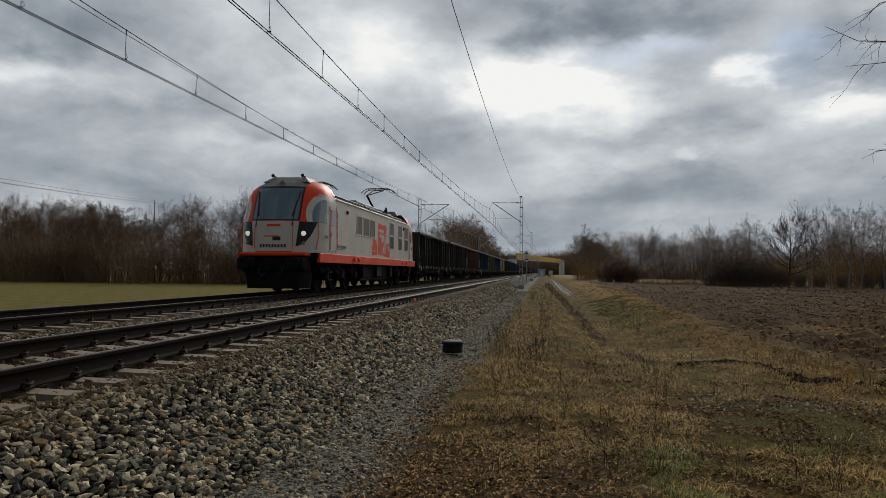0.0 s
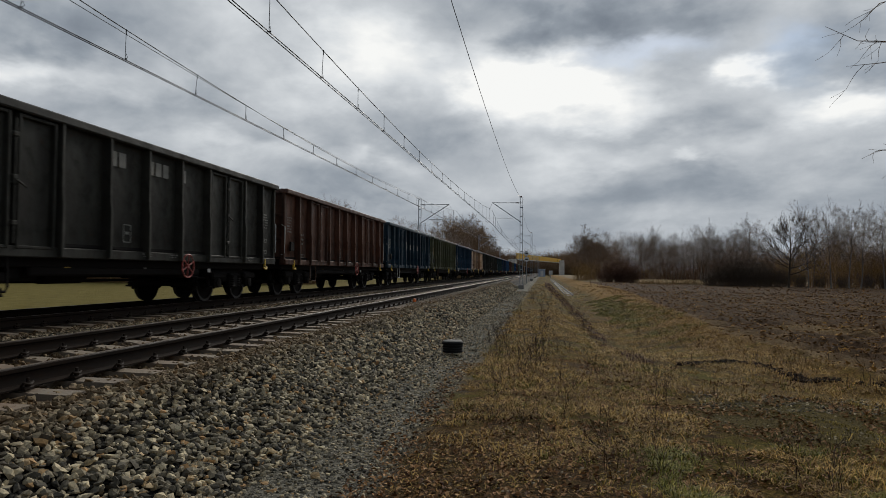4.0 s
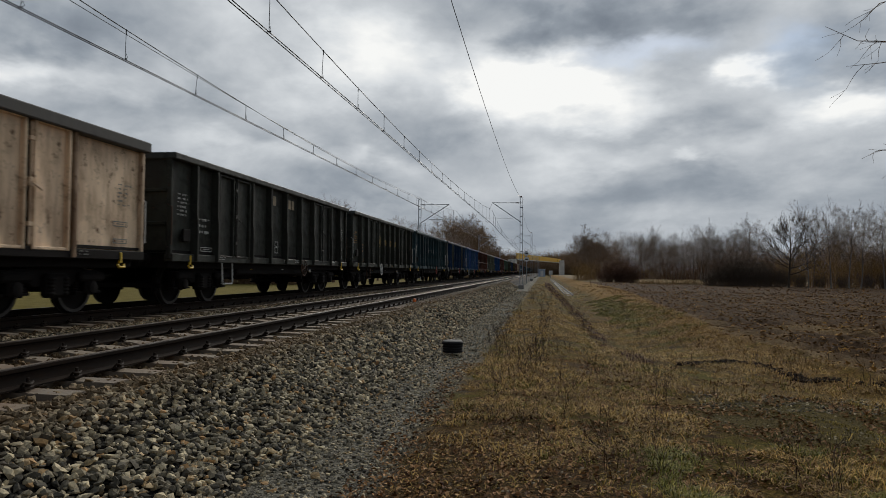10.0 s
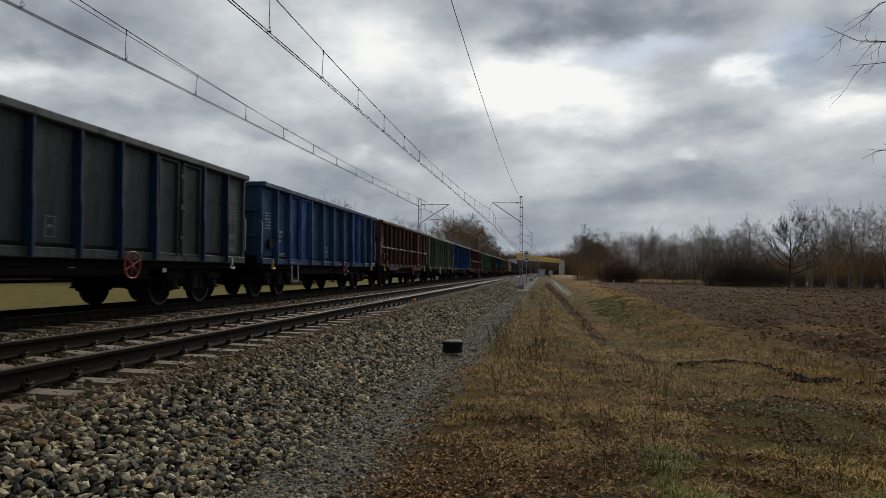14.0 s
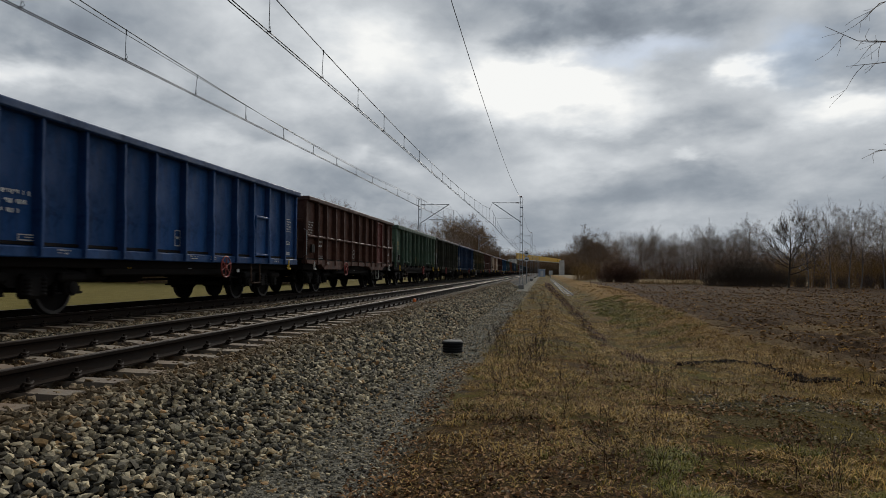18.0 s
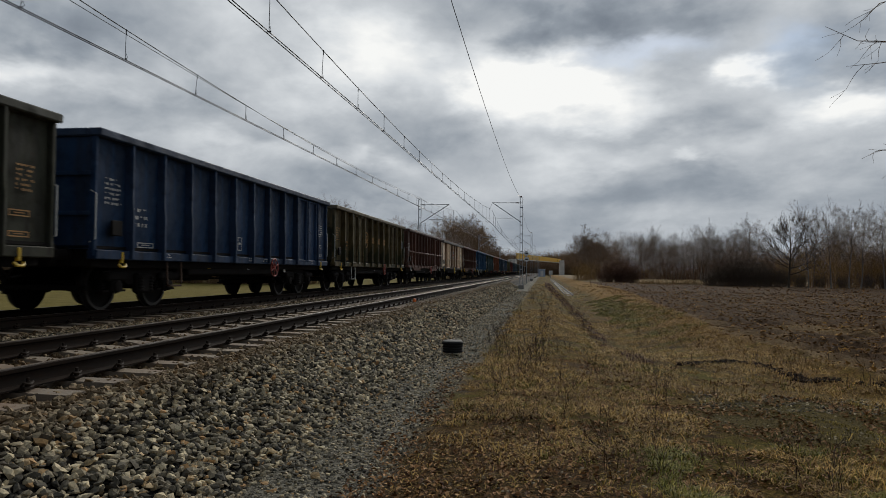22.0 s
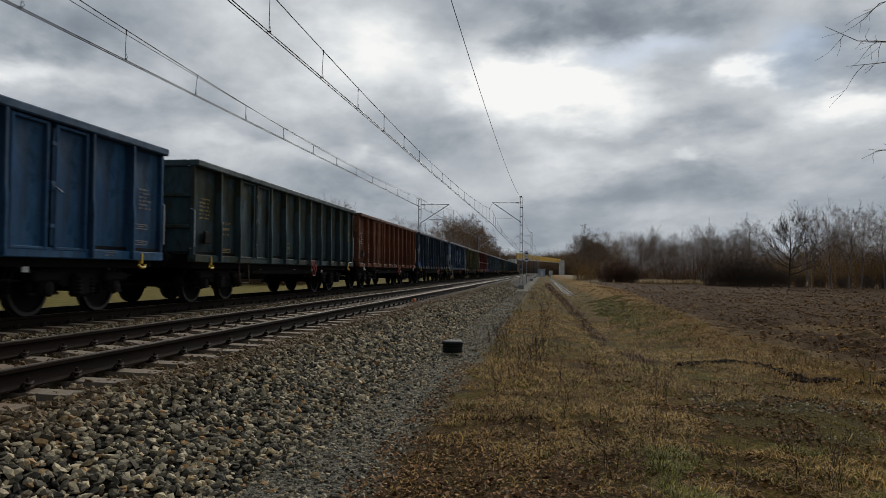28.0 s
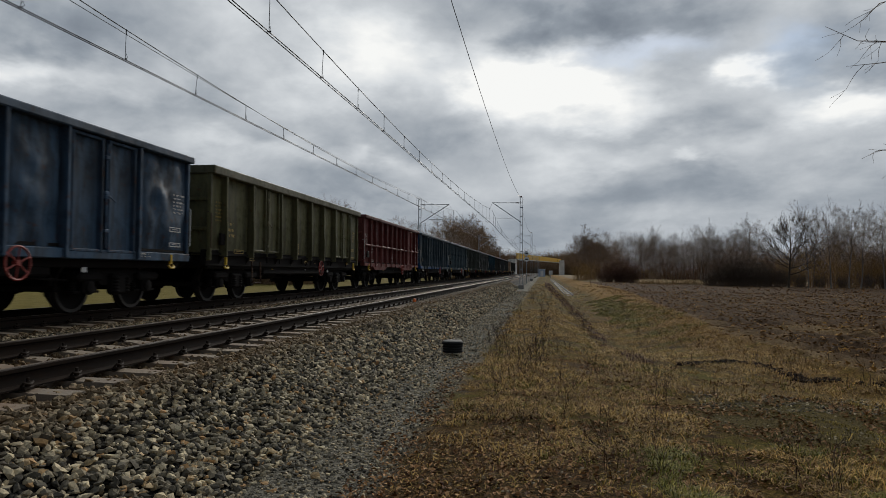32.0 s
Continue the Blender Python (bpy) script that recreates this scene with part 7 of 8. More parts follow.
def loco_paint(name, col, rough=0.42, grime=0.22):
    n = Nodes(name, rough, 0.0, 0.25)
    v = n.coord("Object")
    runs = n.coord("Object", (1.0, 1.3, 0.25))
    f = n.noise(v, 1.1, 5, 0.6)
    st = n.noise(runs, 2.2, 5, 0.62)
    c = n.mix(n.step(f, 0.4, 0.7, 0, 0.28), col, mul(col, 0.8))
    c = n.mix(n.math("MULTIPLY", n.step(st, 0.45, 0.75), grime), c, (0.10, 0.09, 0.075))
    return n.finish(c, n.noise(v, 3, 4), 0.06, 0.02, n.step(f, 0.3, 0.7, rough - 0.08, rough + 0.15))


def build_loco():
    root = thing("electric_locomotive", "dirty white and red-orange six-axle electric locomotive", "locomotive")
    white = loco_paint("loco_dirty_white", (0.61, 0.555, 0.465), 0.5, 0.10)
    red = loco_paint("loco_red_orange", (0.80, 0.060, 0.009), 0.58, 0.14)
    grey = loco_paint("loco_roof_grey", (0.15, 0.145, 0.125), 0.6, 0.5)
    dark = loco_paint("loco_dark_grille", (0.075, 0.058, 0.043), 0.6, 0.4)
    pale = loco_paint("loco_grey_grille", (0.22, 0.195, 0.16), 0.6, 0.4)
    black = loco_paint("loco_black_plastic", (0.018, 0.018, 0.02), 0.3, 0.1)
    glass_n = Nodes("tinted_windscreen", 0.06, 0.0, 1.0)
    gl = glass_n.finish((0.075, 0.120, 0.135), glass_n.noise(glass_n.coord("Object"), 0.8, 2), 0.02, 0.01)
    lamp_n = Nodes("lit_headlamp", 0.2)
    lamp = lamp_n.finish((0.9, 0.88, 0.8))
    lamp_n.bsdf.inputs["Emission Color"].default_value = (1.0, 0.93, 0.8, 1)
    lamp_n.bsdf.inputs["Emission Strength"].default_value = 0.4

    # main body between the cabs: side sheets, sloped roof edge, roof
    y, rear = 7.22, 6.80
    part("side_wall", Shape().box(1.45, 1.49, -y, rear, 1.39, 3.42), white, root)
    part("side_wall", Shape().box(-1.49, -1.45, -y, rear, 1.39, 3.42), white, root)
    part("roof", Shape().prism([(-1.47, 3.42), (1.47, 3.42), (1.12, 3.72), (0.8, 3.84), (-0.8, 3.84), (-1.12, 3.72)], 1, -y, rear), grey, root, "sooty grey roof")
    part("floor_plate", Shape().box(-1.45, 1.45, -9.1, 8.8, 1.2, 1.40), STEEL_DARK, root)
    for q in (-1, 1):
        part("red_sill", Shape().box(min(q * 1.40, q * 1.515), max(q * 1.40, q * 1.515), -9.1, 8.75, 1.06, 1.388, 0.012), red, root, "red-orange stripe along the sill")
        part("roof_gutter", Shape().box(min(q * 1.44, q * 1.52), max(q * 1.44, q * 1.52), -y, rear, 3.40, 3.45, 0.01), white, root)
    ribs = Shape().box(1.20, 1.235, -0.06, 0.06, 3.56, 3.68)
    rib_mesh = ribs.mesh("roof_vent_slot", 0)
    for k in range(57):
        part("roof_vent_slot", rib_mesh, black, root).matrix_local = pose(0.11, -y + 0.2 + k * 0.24, -0.055)
    for ya in (-1.6, 2.4):
        part("roof_strap", Shape().prism([(1.50, 3.43), (1.14, 3.74), (0.8, 3.86), (-0.8, 3.86), (-1.14, 3.74), (-1.5, 3.43), (-1.46, 3.40), (1.46, 3.40)], 1, ya, ya + 0.06), black, root)

    # windows and grilles on the near side, and the same on the far side
    def framed(ya, yb, za, zb, name, fill, q):
        x = q * 1.492
        a, b = sorted((x, x + q * 0.018))
        fr = Shape()
        fr.box(a, b, ya - 0.045, yb + 0.045, zb, zb + 0.045, 0.004), fr.box(a, b, ya - 0.045, yb + 0.045, za - 0.045, za, 0.004)
        fr.box(a, b, ya - 0.045, ya, za, zb, 0.004), fr.box(a, b, yb, yb + 0.045, za, zb, 0.004)
        w = part(name, fr, white, root)
        a, b = sorted((x, x + q * 0.006))
        pn = Shape().box(a, b, ya, yb, za, zb)
        part("mesh_panel", pn, fill, w)
        z = za + 0.03
        sl = Shape()
        while z < zb - 0.03:
            a, b = sorted((x + q * 0.005, x + q * 0.013))
            sl.box(a, b, ya + 0.01, yb - 0.01, z, z + 0.018)
            z += 0.042
        part("slats", sl.mesh("slats", 0), fill, w)

    for q in (1, -1):
        for ya, yb in ((-4.29, -3.54), (-3.27, -2.30), (-2.19, -1.24)):
            framed(ya, yb, 2.30, 3.05, "grille", pale, q)
        for ya, yb in ((1.94, 2.83), (4.0, 4.88), (5.67, 6.57)):
            framed(ya, yb, 2.60, 3.20, "grille", pale, q)
            framed(ya, yb, 1.92, 2.52, "grille", dark, q)
    part("mirror_camera", Shape().lathe([(0.085, 0.0), (0.085, 0.04), (0.04, 0.07)], 0, (1.49, -5.78, 3.07), 16), black, root)
    part("mirror_camera", Shape().lathe([(0.09, 0.0), (0.09, 0.05), (0.04, 0.08)], 0, (1.49, 5.35, 3.1), 16), black, root)

    # the painted emblem: gantry crane, truck, boxes and a loco in silhouette
    art = Shape()
    xx = 1.4925

    def poly(pts):
        art.prism(pts, 0, xx, xx + 0.002)

    poly([(-0.55, 1.55), (-0.37, 1.55), (-0.37, 2.95), (-0.55, 2.95)])
    poly([(1.02, 2.0), (1.16, 2.0), (1.16, 2.95), (1.02, 2.95)])
    poly([(-0.55, 2.78), (1.16, 2.72), (1.16, 2.92), (-0.55, 3.02)])
    poly([(-0.30, 2.56), (0.98, 2.48), (0.98, 2.55), (-0.30, 2.63)])
    poly([(-0.30, 1.9), (-0.22, 1.9), (-0.22, 2.56), (-0.30, 2.56)])
    poly([(0.72, 1.62), (0.77, 1.62), (0.77, 2.5), (0.72, 2.5)])
    poly([(0.55, 2.6), (0.95, 2.6), (1.0, 3.0), (0.6, 3.02)])
    poly([(-0.28, 1.55), (0.12, 1.53), (0.12, 2.35), (-0.28, 2.38)])
    poly([(0.16, 1.53), (0.42, 1.52), (0.42, 2.12), (0.16, 2.14)])
    poly([(0.52, 1.95), (0.70, 1.95), (0.70, 2.25), (0.56, 2.25)])
    poly([(-1.70, 1.5), (-1.0, 1.5), (-0.72, 1.55), (-0.72, 1.95), (-0.86, 2.05), (-0.86, 2.2), (-1.5, 2.25), (-1.56, 1.95), (-1.7, 1.85)])
    poly([(0.5, 1.55), (0.95, 1.45), (0.95, 1.58), (0.5, 1.66)])
    poly([(1.0, 1.48), (1.9, 1.42), (1.96, 1.62), (1.86, 1.98), (1.66, 2.14), (1.4, 2.16), (1.12, 2.02), (1.0, 1.8)])
    part("emblem", art.mesh("emblem", 0), red, root, "red freight-yard silhouette painted on the side")
    em = Shape().prism([(1.50, 1.78), (1.68, 1.76), (1.70, 2.02), (1.52, 2.06)], 0, xx + 0.002, xx + 0.004)
    em.prism([(-1.66, 1.68), (-1.05, 1.68), (-1.05, 1.71), (-1.66, 1.71)], 0, xx + 0.002, xx + 0.004)
    part("emblem_detail", em.mesh("emblem_detail", 0), white, root)

    # cabs
    def cab(turn):
        m = pose(0, -0.4 if turn else 0, 0, 0, 0, turn)
        near = 1

        def put(name, shape, mat, label="", parent=None):
            ob = part(name, shape, mat, parent or root, label)
            if parent is None:
                ob.matrix_local = m
            return ob

        back = lambda z: s_at_y(-7.22, z)
        skin = Shape()
        zs = [1.39 + (3.80 - 1.39) * j / 22 for j in range(23)]
        ss = [i / 16 for i in range(-16, 17)]
        cols = [-2.0] + ss + [2.0]
        p = []
        for c in cols:
            for z in zs:
                p.append(nose(c if abs(c) <= 1 else math.copysign(back(z), c), z))
        mm = len(zs)
        f = [(i * mm + j, (i + 1) * mm + j, (i + 1) * mm + j + 1, i * mm + j + 1) for i in range(len(cols) - 1) for j in range(mm - 1)]
        f.append(tuple(i * mm + mm - 1 for i in range(len(cols))))
        skin.grow(p, f)
        put("cab_shell", skin.mesh("cab_shell", 50), red, "rounded red-orange cab with sloped windscreen")
        put("cab_roof", patch(3.56, 3.80, lambda z: s_at_x(-0.84, z), lambda z: s_at_x(0.84, z), 0.012, 10, 4), grey, "sooty cab roof")
        put("windscreen_surround", patch(2.50, 3.57, lambda z: s_at_x(-0.86, z), lambda z: s_at_x(0.86, z), 0.010), black)
        put("windscreen", patch(2.53, 3.50, lambda z: s_at_x(-0.80, z), lambda z: s_at_x(0.80, z), 0.018), gl, "dark tinted windscreen")
        put("front_panel", patch(1.44, 2.47, lambda z: s_at_x(-0.68 - 0.12 * (z - 1.44), z), lambda z: s_at_x(0.68 + 0.12 * (z - 1.44), z), 0.014), white, "dirty white nose panel")
        put("nose_badge", patch(2.28, 2.36, lambda z: s_at_x(-0.24, z), lambda z: s_at_x(0.24, z), 0.017, 6, 2), red)
        for k in range(9):
            put("number_bar", patch(1.56, 1.67, lambda z: s_at_x(-0.47 + 0.106 * k, z), lambda z: s_at_x(-0.40 + 0.106 * k, z), 0.0165, 1, 1), black, "dark number bar")
        put("maker_mark", patch(1.80, 1.93, lambda z: s_at_x(-0.02, z), lambda z: s_at_x(0.26, z), 0.0165, 4, 2), black)
        put("maker_swoosh", patch(1.93, 1.97, lambda z: s_at_x(-0.32, z), lambda z: s_at_x(0.2, z), 0.0165, 4, 2), red)
        for q in (-1, 1):
            def edge(fn):
                return (lambda z: fn(z)) if q > 0 else (lambda z: -fn(z))
            # white side of the cab under an arch
            arch = lambda z: s_at_y(-8.40 - 0.86 * math.sqrt(max(0.0, 1 - ((max(z, 2.35) - 2.35) / 1.03) ** 2)), z) if z < 3.375 else s_at_y(-8.40, z)
            put("cab_side", patch(1.39, 3.36, edge(arch), edge(back), 0.010, 14, 18), white, "white cab side under a red arch")
            put("corner_panel", patch(1.40, 2.46, edge(lambda z: s_at_x(0.66, z)), edge(lambda z: s_at_y(-8.95, z)), 0.008, 8, 6), white)
            put("lamp_housing", patch(1.60, 2.46, edge(lambda z: s_at_x(0.76 + 0.10 * (z - 1.60), z)), edge(lambda z: s_at_y(-9.485 + 0.53 * (max(0.0, (z - 1.60) / 0.86)) ** 0.75, z)), 0.018, 8, 12), black, "black swept lamp housing")
            for zc, r, mt in ((2.05, 0.075, lamp), (1.72, 0.05, pale)):
                c = nose((s_at_x(0.98, zc)) * q, zc, 0.03)
                put("headlamp", Shape().lathe([(r * 1.15, 0.03), (r * 1.15, -0.02), (r, -0.03), (r * 0.6, -0.05)], 1, c, 18), mt if turn == 0 else pale, "round headlamp")
            # quarter-round window, door and handrails
            wf = lambda z: s_at_y(-8.36 - 0.74 * math.sqrt(max(0.0, 1 - ((z - 2.46) / 0.76) ** 2)), z)
            put("side_window", patch(2.46, 3.21, edge(wf), edge(lambda z: s_at_y(-8.33, z)), 0.017, 10, 12), gl, "dark quarter-round cab window")
            x = q * 1.502
            a, b = sorted((x, x + q * 0.022))
            door = put("cab_door", Shape().box(a, b, -8.03, -7.42, 1.48, 3.12, 0.02), white, "white cab door")
            a, b = sorted((x + q * 0.02, x + q * 0.03))
            put("door_window", Shape().box(a, b, -7.96, -7.50, 2.42, 2.98, 0.004), gl, "", door)
            a, b = sorted((x + q * 0.022, x + q * 0.05))
            put("door_handle", Shape().box(a, b, -8.0, -7.93, 2.0, 2.16, 0.01), black, "", door)
            for ya in (-8.10, -7.32):
                put("handrail", Shape().tube([(x + q * 0.0, ya, 1.5), (x + q * 0.07, ya, 1.56), (x + q * 0.07, ya, 2.95), (x, ya, 3.0)], 0.013, 7), red, "red handrail")
            pts = []
            for k in range(9):
                z = 1.5 + 0.95 * k / 8
                pts.append(nose(q * s_at_y(-9.05 + 0.12 * math.sin(k / 8 * math.pi / 2), z), z, 0.02 + 0.05 * math.sin(math.pi * k / 8)))
            put("handrail", Shape().tube(pts, 0.012, 6), red, "red handrail")
            pts = [nose(q * s_at_x(0.66, 1.5 + 0.9 * k / 6), 1.5 + 0.9 * k / 6, 0.02 + 0.045 * math.sin(math.pi * k / 6)) for k in range(7)]
            put("handrail", Shape().tube(pts, 0.011, 6), red, "red handrail")
            # wipers
            w0, w1 = nose(q * s_at_x(0.62, 2.30), 2.30, 0.05), nose(q * s_at_x(0.66, 3.1), 3.1, 0.05)
            wz = Shape().tube([w0, w1], 0.016, 6)
            w2, w3 = nose(q * s_at_x(0.60, 2.66), 2.66, 0.04), nose(q * s_at_x(0.74, 3.40), 3.40, 0.04)
            wz.tube([w2, w3], 0.022, 5)
            put("wiper", wz, black)
        put("top_lamp", Shape().lathe([(0.10, 0.03), (0.11, -0.02), (0.08, -0.05)], 1, nose(0, 3.66, 0.03), 16), pale, "headlamp over the windscreen")
        # bumper, buffers, plough
        put("bumper", Shape().box(-1.18, 1.18, -9.70, -9.0, 1.27, 1.40, 0.04), red, "red bumper beam")
        for x in (-0.875, 0.875):
            bf = part("buffer", cached(("buffer",), buffer_shape), STEEL_DARK, root)
            bf.matrix_local = m @ pose(x, -9.52, 1.03, 0, 0, 180)
            put("buffer_box", Shape().box(x - 0.3, x + 0.3, -9.9, -9.4, 0.82, 1.22, 0.06), STEEL_DARK)
        cp = part("coupling", cached(("coupling",), coupler_shape), STEEL_DARK, root)
        cp.matrix_local = m @ pose(0, -9.55, 0, 0, 0, 180)
        put("head_beam", Shape().box(-1.15, 1.15, -9.6, -8.9, 0.72, 1.26, 0.05), STEEL_DARK)
        put("hose", Shape().tube([(-0.4, -9.6, 0.95), (-0.42, -9.85, 0.72), (-0.3, -9.88, 0.6), (-0.2, -9.66, 0.72)], 0.028, 7).tube([(0.4, -9.6, 0.95), (0.42, -9.85, 0.7), (0.34, -9.86, 0.6), (0.25, -9.66, 0.72)], 0.028, 7), black)
        plough = Shape()
        out = [(-1.22, -9.2), (-0.95, -9.7), (0.95, -9.7), (1.22, -9.2), (1.2, -9.0), (-1.2, -9.0)]
        n = len(out)
        plough.grow([(x, yy, 0.72) for x, yy in out] + [(x * 0.93, yy + 0.12, 0.16) for x, yy in out], [tuple(range(n)), tuple(reversed(range(n, 2 * n)))] + [(i, (i + 1) % n, n + (i + 1) % n, n + i) for i in range(n)])
        put("snow_plough", plough, STEEL_DARK, "black snow plough")
        for q in (-1, 1):
            for z in (0.45, 0.72):
                put("cab_step", Shape().box(min(q * 1.25, q * 1.46), max(q * 1.25, q * 1.46), -7.95, -7.5, z - 0.02, z + 0.02), STEEL_DARK)
            for y in (-7.96, -7.48):
                put("step_bracket", Shape().box(q * 1.36 - 0.03, q * 1.36 + 0.03, y - 0.02, y + 0.02, 0.42, 1.1), STEEL_DARK)
        put("air_unit", Shape().grow([(-0.86, -8.5, 3.93), (0.86, -8.5, 3.93), (0.9, -6.95, 3.93), (-0.9, -6.95, 3.93), (-0.6, -8.1, 4.17), (0.6, -8.1, 4.17), (0.66, -7.15, 4.19), (-0.66, -7.15, 4.19)], [(3, 2, 1, 0), (4, 5, 6, 7), (0, 1, 5, 4), (1, 2, 6, 5), (2, 3, 7, 6), (3, 0, 4, 7)]), grey, "grey roof air unit")
        for x in (-0.62, 0.62):
            put("horn", Shape().lathe([(0.065, -0.12), (0.04, 0.0), (0.03, 0.16)], 1, (x * 0.9, -8.2, 4.2), 12), black)
        put("cab_edge", Shape().prism([(nose_w(z) + 0.012, z + cab_lift(z)) for z in (1.4, 2.4, 2.8, 3.1, 3.4, 3.6, 3.8)] + [(-nose_w(z), z + cab_lift(z)) for z in (3.8, 3.6, 3.4, 3.1, 2.8, 2.4, 1.4)], 1, -7.24, -7.19), black)

    cab(0)
    cab(180)

    # pantographs: the rear one raised to the wire, the front one folded
    def pantograph(y0, up, q):
        base = part("pantograph", Shape().tube([(-0.55, y0 - 0.7, 4.02), (0.55, y0 - 0.7, 4.02)], 0.03).tube([(-0.55, y0 + 0.7, 4.02), (0.55, y0 + 0.7, 4.02)], 0.03)
                    .tube([(-0.5, y0 - 0.8, 4.02), (-0.5, y0 + 0.8, 4.02)], 0.03).tube([(0.5, y0 - 0.8, 4.02), (0.5, y0 + 0.8, 4.02)], 0.03), STEEL_DARK, root, "black single-arm pantograph")
        knee = (0, y0 - q * (1.5 if up else 1.75), 4.72 if up else 4.12)
        foot = (0, y0 + q * 0.3, 4.05)
        head = (0, y0 + q * (1.15 if up else 0.2), WIRE_Z - 0.10 if up else 4.22)
        part("lower_arm", Shape().tube([foot, knee], 0.055).tube([(0.12, foot[1] - q * 0.3, 4.05), knee], 0.02), STEEL_DARK, base)
        part("upper_arm", Shape().tube([(0.0, knee[1], knee[2]), (-0.3, head[1] - q * 0.2, head[2] - 0.06)], 0.03).tube([(0, knee[1], knee[2]), (0.3, head[1] - q * 0.2, head[2] - 0.06)], 0.03).tube([(-0.3, head[1] - q * 0.2, head[2] - 0.06), (0.3, head[1] - q * 0.2, head[2] - 0.06)], 0.025), STEEL_DARK, base)
        hd = Shape()
        for dy in (-0.28, 0.28):
            hd.tube([(-0.95, head[1] + dy, head[2] - 0.2), (-0.75, head[1] + dy, head[2] - 0.02), (-0.55, head[1] + dy, head[2] + 0.05), (0.55, head[1] + dy, head[2] + 0.05), (0.75, head[1] + dy, head[2] - 0.02), (0.95, head[1] + dy, head[2] - 0.2)], 0.022, 7)
        for x in (-0.55, 0.55):
            hd.tube([(x, head[1] - 0.3, head[2] + 0.02), (x, head[1] + 0.3, head[2] + 0.02)], 0.018, 6)
        part("collector_head", hd, STEEL_DARK, base)
        for a in (-0.5, 0.5):
            for b in (-0.7, 0.7):
                part("insulator", Shape().lathe([(0.05, 3.82), (0.09, 3.85), (0.05, 3.88), (0.09, 3.91), (0.05, 3.94), (0.05, 4.02)], 2, (a, y0 + b, 0), 10), PORCELAIN, base)

    pantograph(4.55, True, 1)
    pantograph(-5.4, False, -1)
    part("roof_insulator", Shape().lathe([(0.06, 3.82), (0.13, 3.9), (0.07, 3.95), (0.12, 4.0), (0.06, 4.05), (0.1, 4.1), (0.03, 4.3)], 2, (0.5, 5.3, 0), 12), STEEL_DARK, root)
    part("roof_box", Shape().box(-0.8, 0.8, -1.9, 2.6, 3.80, 3.97, 0.05), grey, root, "grey roof equipment box")
    part("roof_box", Shape().box(-0.6, 0.6, 5.6, 6.4, 3.80, 3.98, 0.05), grey, root, "grey roof equipment box")

    # number plate bars on the side
    s = Shape()
    for k in range(10):
        s.box(1.513, 1.515, -6.95 + k * 0.105, -6.90 + k * 0.105, 1.63, 1.74)
    plate = part("number_plate", Shape().box(1.49, 1.511, -7.0, -5.86, 1.60, 1.77), white, root, "pale number plate")
    part("number_bars", s.mesh("number_bars", 0), black, plate)
    lg = Shape()
    for k in range(3):
        lg.box(1.516, 1.518, -8.62 + k * 0.12, -8.53 + k * 0.12, 1.92, 2.03)
    part("maker_bars", lg.mesh("maker_bars", 0), INK["blue"], root)
    for ya in (-4.75, -4.05, 5.0, 6.1):
        part("sill_fitting", Shape().lathe([(0.09, 0.0), (0.09, 0.04), (0.05, 0.06)], 0, (1.515, ya, 1.24), 12), red, root)

    # underneath: transformer, boxes, bogies
    part("equipment_box", Shape().box(-1.25, 1.25, -2.6, 2.4, 0.42, 1.2, 0.08), STEEL_DARK, root, "black underfloor equipment box")
    for ya, yb, za in ((-2.9, -2.65, 0.5), (2.5, 2.9, 0.48), (-0.4, 0.5, 0.5)):
        part("side_box", Shape().box(1.2, 1.42, ya, yb, za, 1.06, 0.03), STEEL_DARK, root)
    for q in (-1, 1):
        s = Shape()
        for x in (-1, 1):
            a, b = sorted((x * 0.98, x * 1.16))
            s.prism([(-2.75, 0.70), (-2.6, 0.92), (2.6, 0.92), (2.75, 0.70), (2.3, 0.66), (1.4, 0.72), (0.6, 0.66), (-0.6, 0.66), (-1.4, 0.72), (-2.3, 0.66)], 0, a, b)
            for ya in (-1.9, 0, 1.9):
                a, b = sorted((x * 1.0, x * 1.26))
                s.box(a, b, ya - 0.2, ya + 0.2, 0.46, 0.80, 0.05)
                for d in (-0.38, 0.38):
                    s.tube([(x * 1.1, ya + d, 0.42 + 0.03 * k) for k in range(12)], [0.10 if k % 2 else 0.075 for k in range(12)], 10)
            for ya in (-0.95, 0.95):
                s.tube([(x * 1.22, ya - 0.5, 0.92), (x * 1.24, ya + 0.4, 0.62)], 0.05, 8)
                s.box(min(x * 1.1, x * 1.35), max(x * 1.1, x * 1.35), ya - 0.15, ya + 0.15, 0.86, 1.06, 0.03)
        s.box(-1.0, 1.0, -0.3, 0.3, 0.5, 0.95, 0.05)
        bogie = part("bogie", s, STEEL_DARK, root, "three-axle bogie black with dirt")
        bogie.matrix_local = pose(0, q * 5.35, 0)
        big = cached(("loco", "wheelset"), lambda: scaled(wheelset_shape(), 1.34))
        for a in (-1.9, 0.0, 1.9):
            ws = part("wheelset", big, STEEL_DARK, bogie, "steel wheels with worn treads")
            ws.matrix_local = pose(0, a, 0.615)
            WHEELS.append((ws, root, a, 0.615))
    return root


def scaled(shape, k):
    shape.v = [(x, y * k, z * k) for x, y, z in shape.v]
    return shape


LOCO = build_loco()


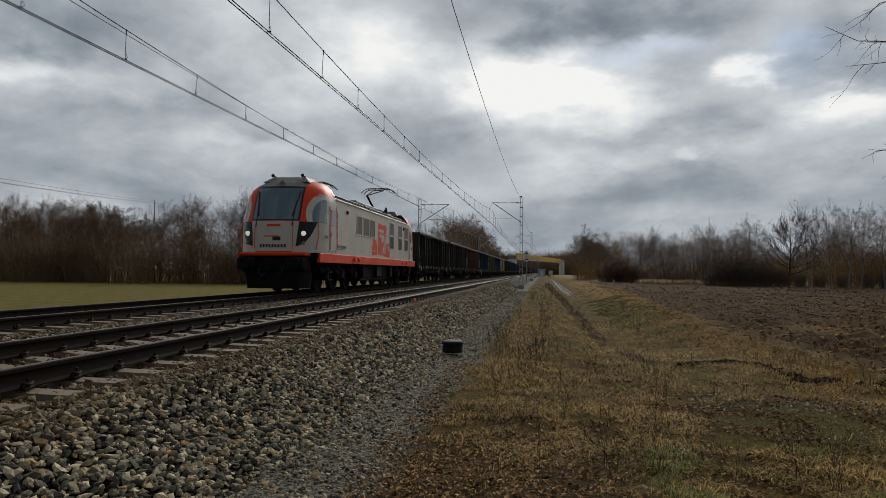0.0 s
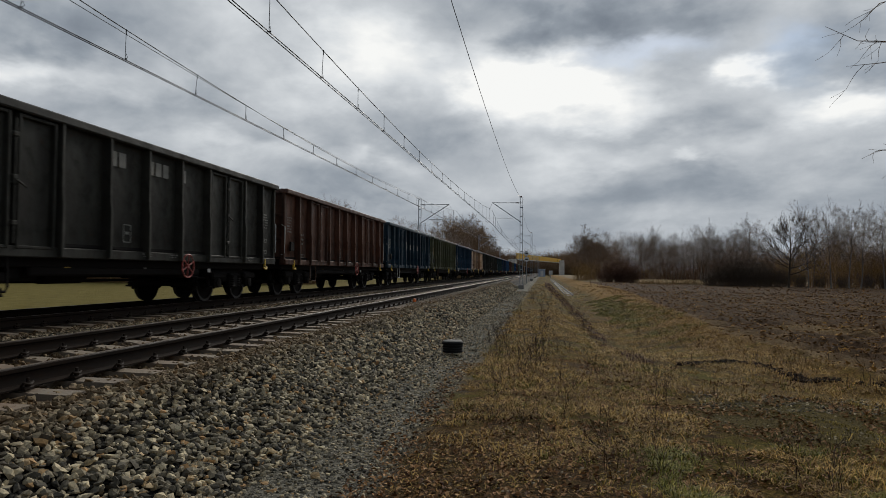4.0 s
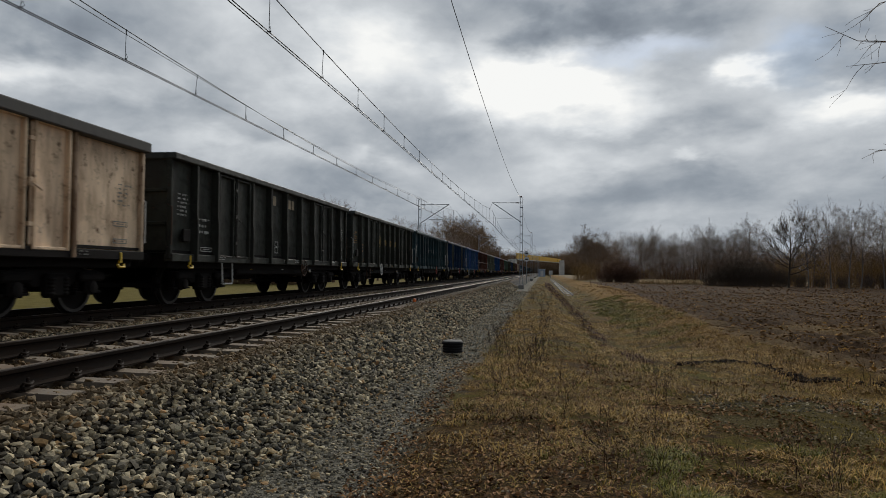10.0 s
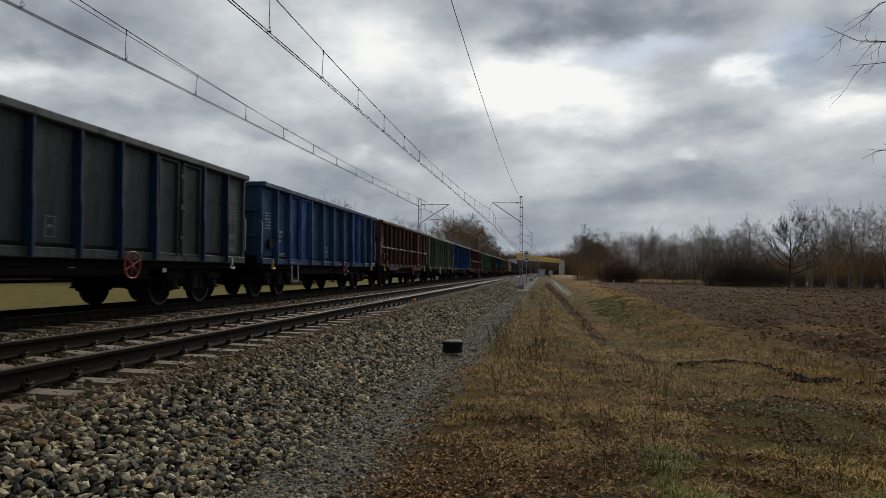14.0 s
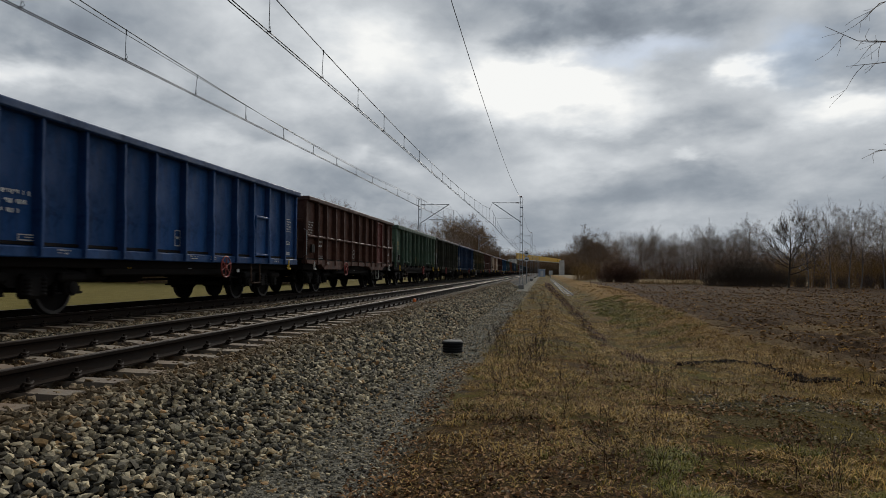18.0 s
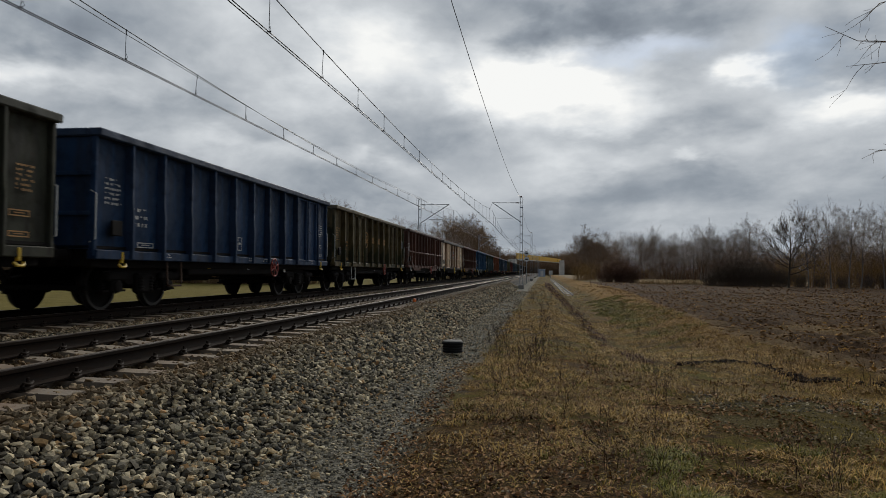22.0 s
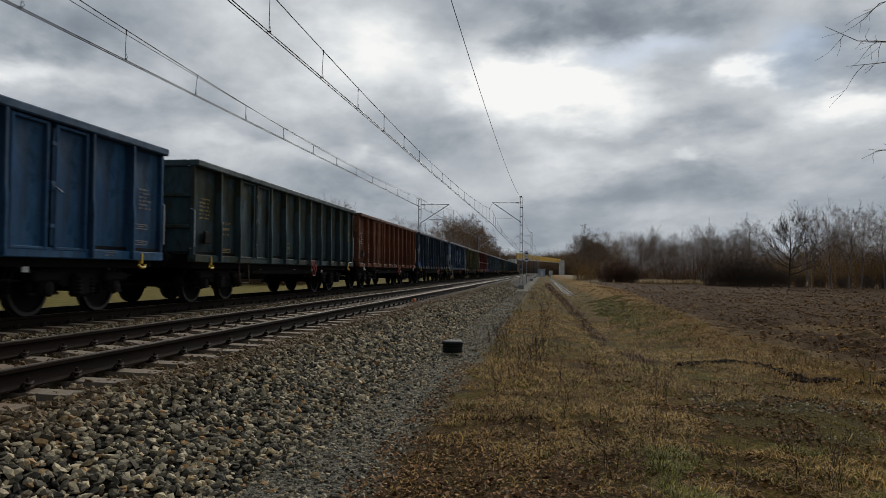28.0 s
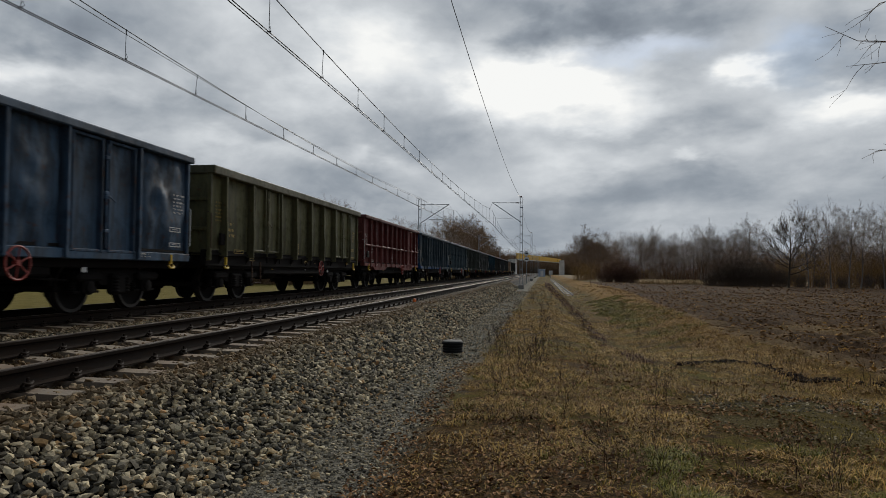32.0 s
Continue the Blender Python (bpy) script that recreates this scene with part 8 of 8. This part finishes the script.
def add_running_gear():
    """Black cases and frames that hang between and inside the wheels."""
    for a, b, w, z in ((-2.6, 2.6, 1.22, 0.34), (-8.2, -3.6, 0.66, 0.42), (3.6, 8.2, 0.66, 0.42)):
        part("equipment_case", Shape().box(-w, w, a, b, z, 1.05, 0.05), STEEL_DARK, LOCO, "sooty black case under the floor")


add_running_gear()


# ---- the train runs ----
def travel(t):
    """Where the trailing end of the first wagon's body stands at t seconds."""
    return 56.83 - 12.665 * t - 0.00412 * t * t - 0.000342 * t ** 3 - 1.10


PITCH_OF_WAGONS, BODY_MID = 14.04, 6.4
# slack in the couplings and unequal bodies
SLACK = {0: -0.15, 2: -0.25, 3: -0.23, 5: -0.08, 6: -0.20, 7: -0.21, 8: -0.28, 9: -0.20, 10: -0.11, 12: 0.15, 13: 0.30, 14: -0.15, 15: -0.27, 16: -0.10, 17: -0.27, 18: -0.27, 19: -0.35, 20: -0.17, 21: -0.20, 22: -0.20, 23: -0.25, 24: 0.03, 25: -0.03, 26: 0.10, 27: 0.00, 28: 0.00}


def motions():
    steps = [float(k) for k in range(33)]
    gaps = []
    for k, wagon in enumerate(TRAIN):
        off = PITCH_OF_WAGONS * k - BODY_MID + SLACK.get(k, 0.0)
        gaps.append(off)
        walk(wagon, [(t, pose(TRACK_TWO, travel(t) + off, 0)) for t in steps])
    walk(LOCO, [(t, pose(TRACK_TWO, travel(t) - BODY_MID - 7.02 - LOCO_HALF, 0)) for t in steps])
    # the wheels turn while they are near enough to be seen
    where = {w.name: g for w, g in zip(TRAIN, gaps)}
    where[LOCO.name] = -BODY_MID - 7.02 - LOCO_HALF
    for ws, root, a, r in WHEELS:
        rows = []
        for k in range(0, 32 * FPS + 1):
            t = k / FPS
            y = travel(t) + where[root.name]
            if -16 < y < 58 or k in (0, 32 * FPS):
                turn = (travel(t) - travel(0)) / r
                rows.append((t, y, turn))
        keys, base, last = [], None, None
        for t, y, turn in rows:
            if not -16 < y < 58:
                turn = last if last is not None else next((q for _, yy, q in rows if -16 < yy < 58), 0.0)
            last = turn
            keys.append((t, Matrix.Translation((0, a, r)) @ Matrix.Rotation(turn, 4, "X")))
        walk(ws, keys)


motions()
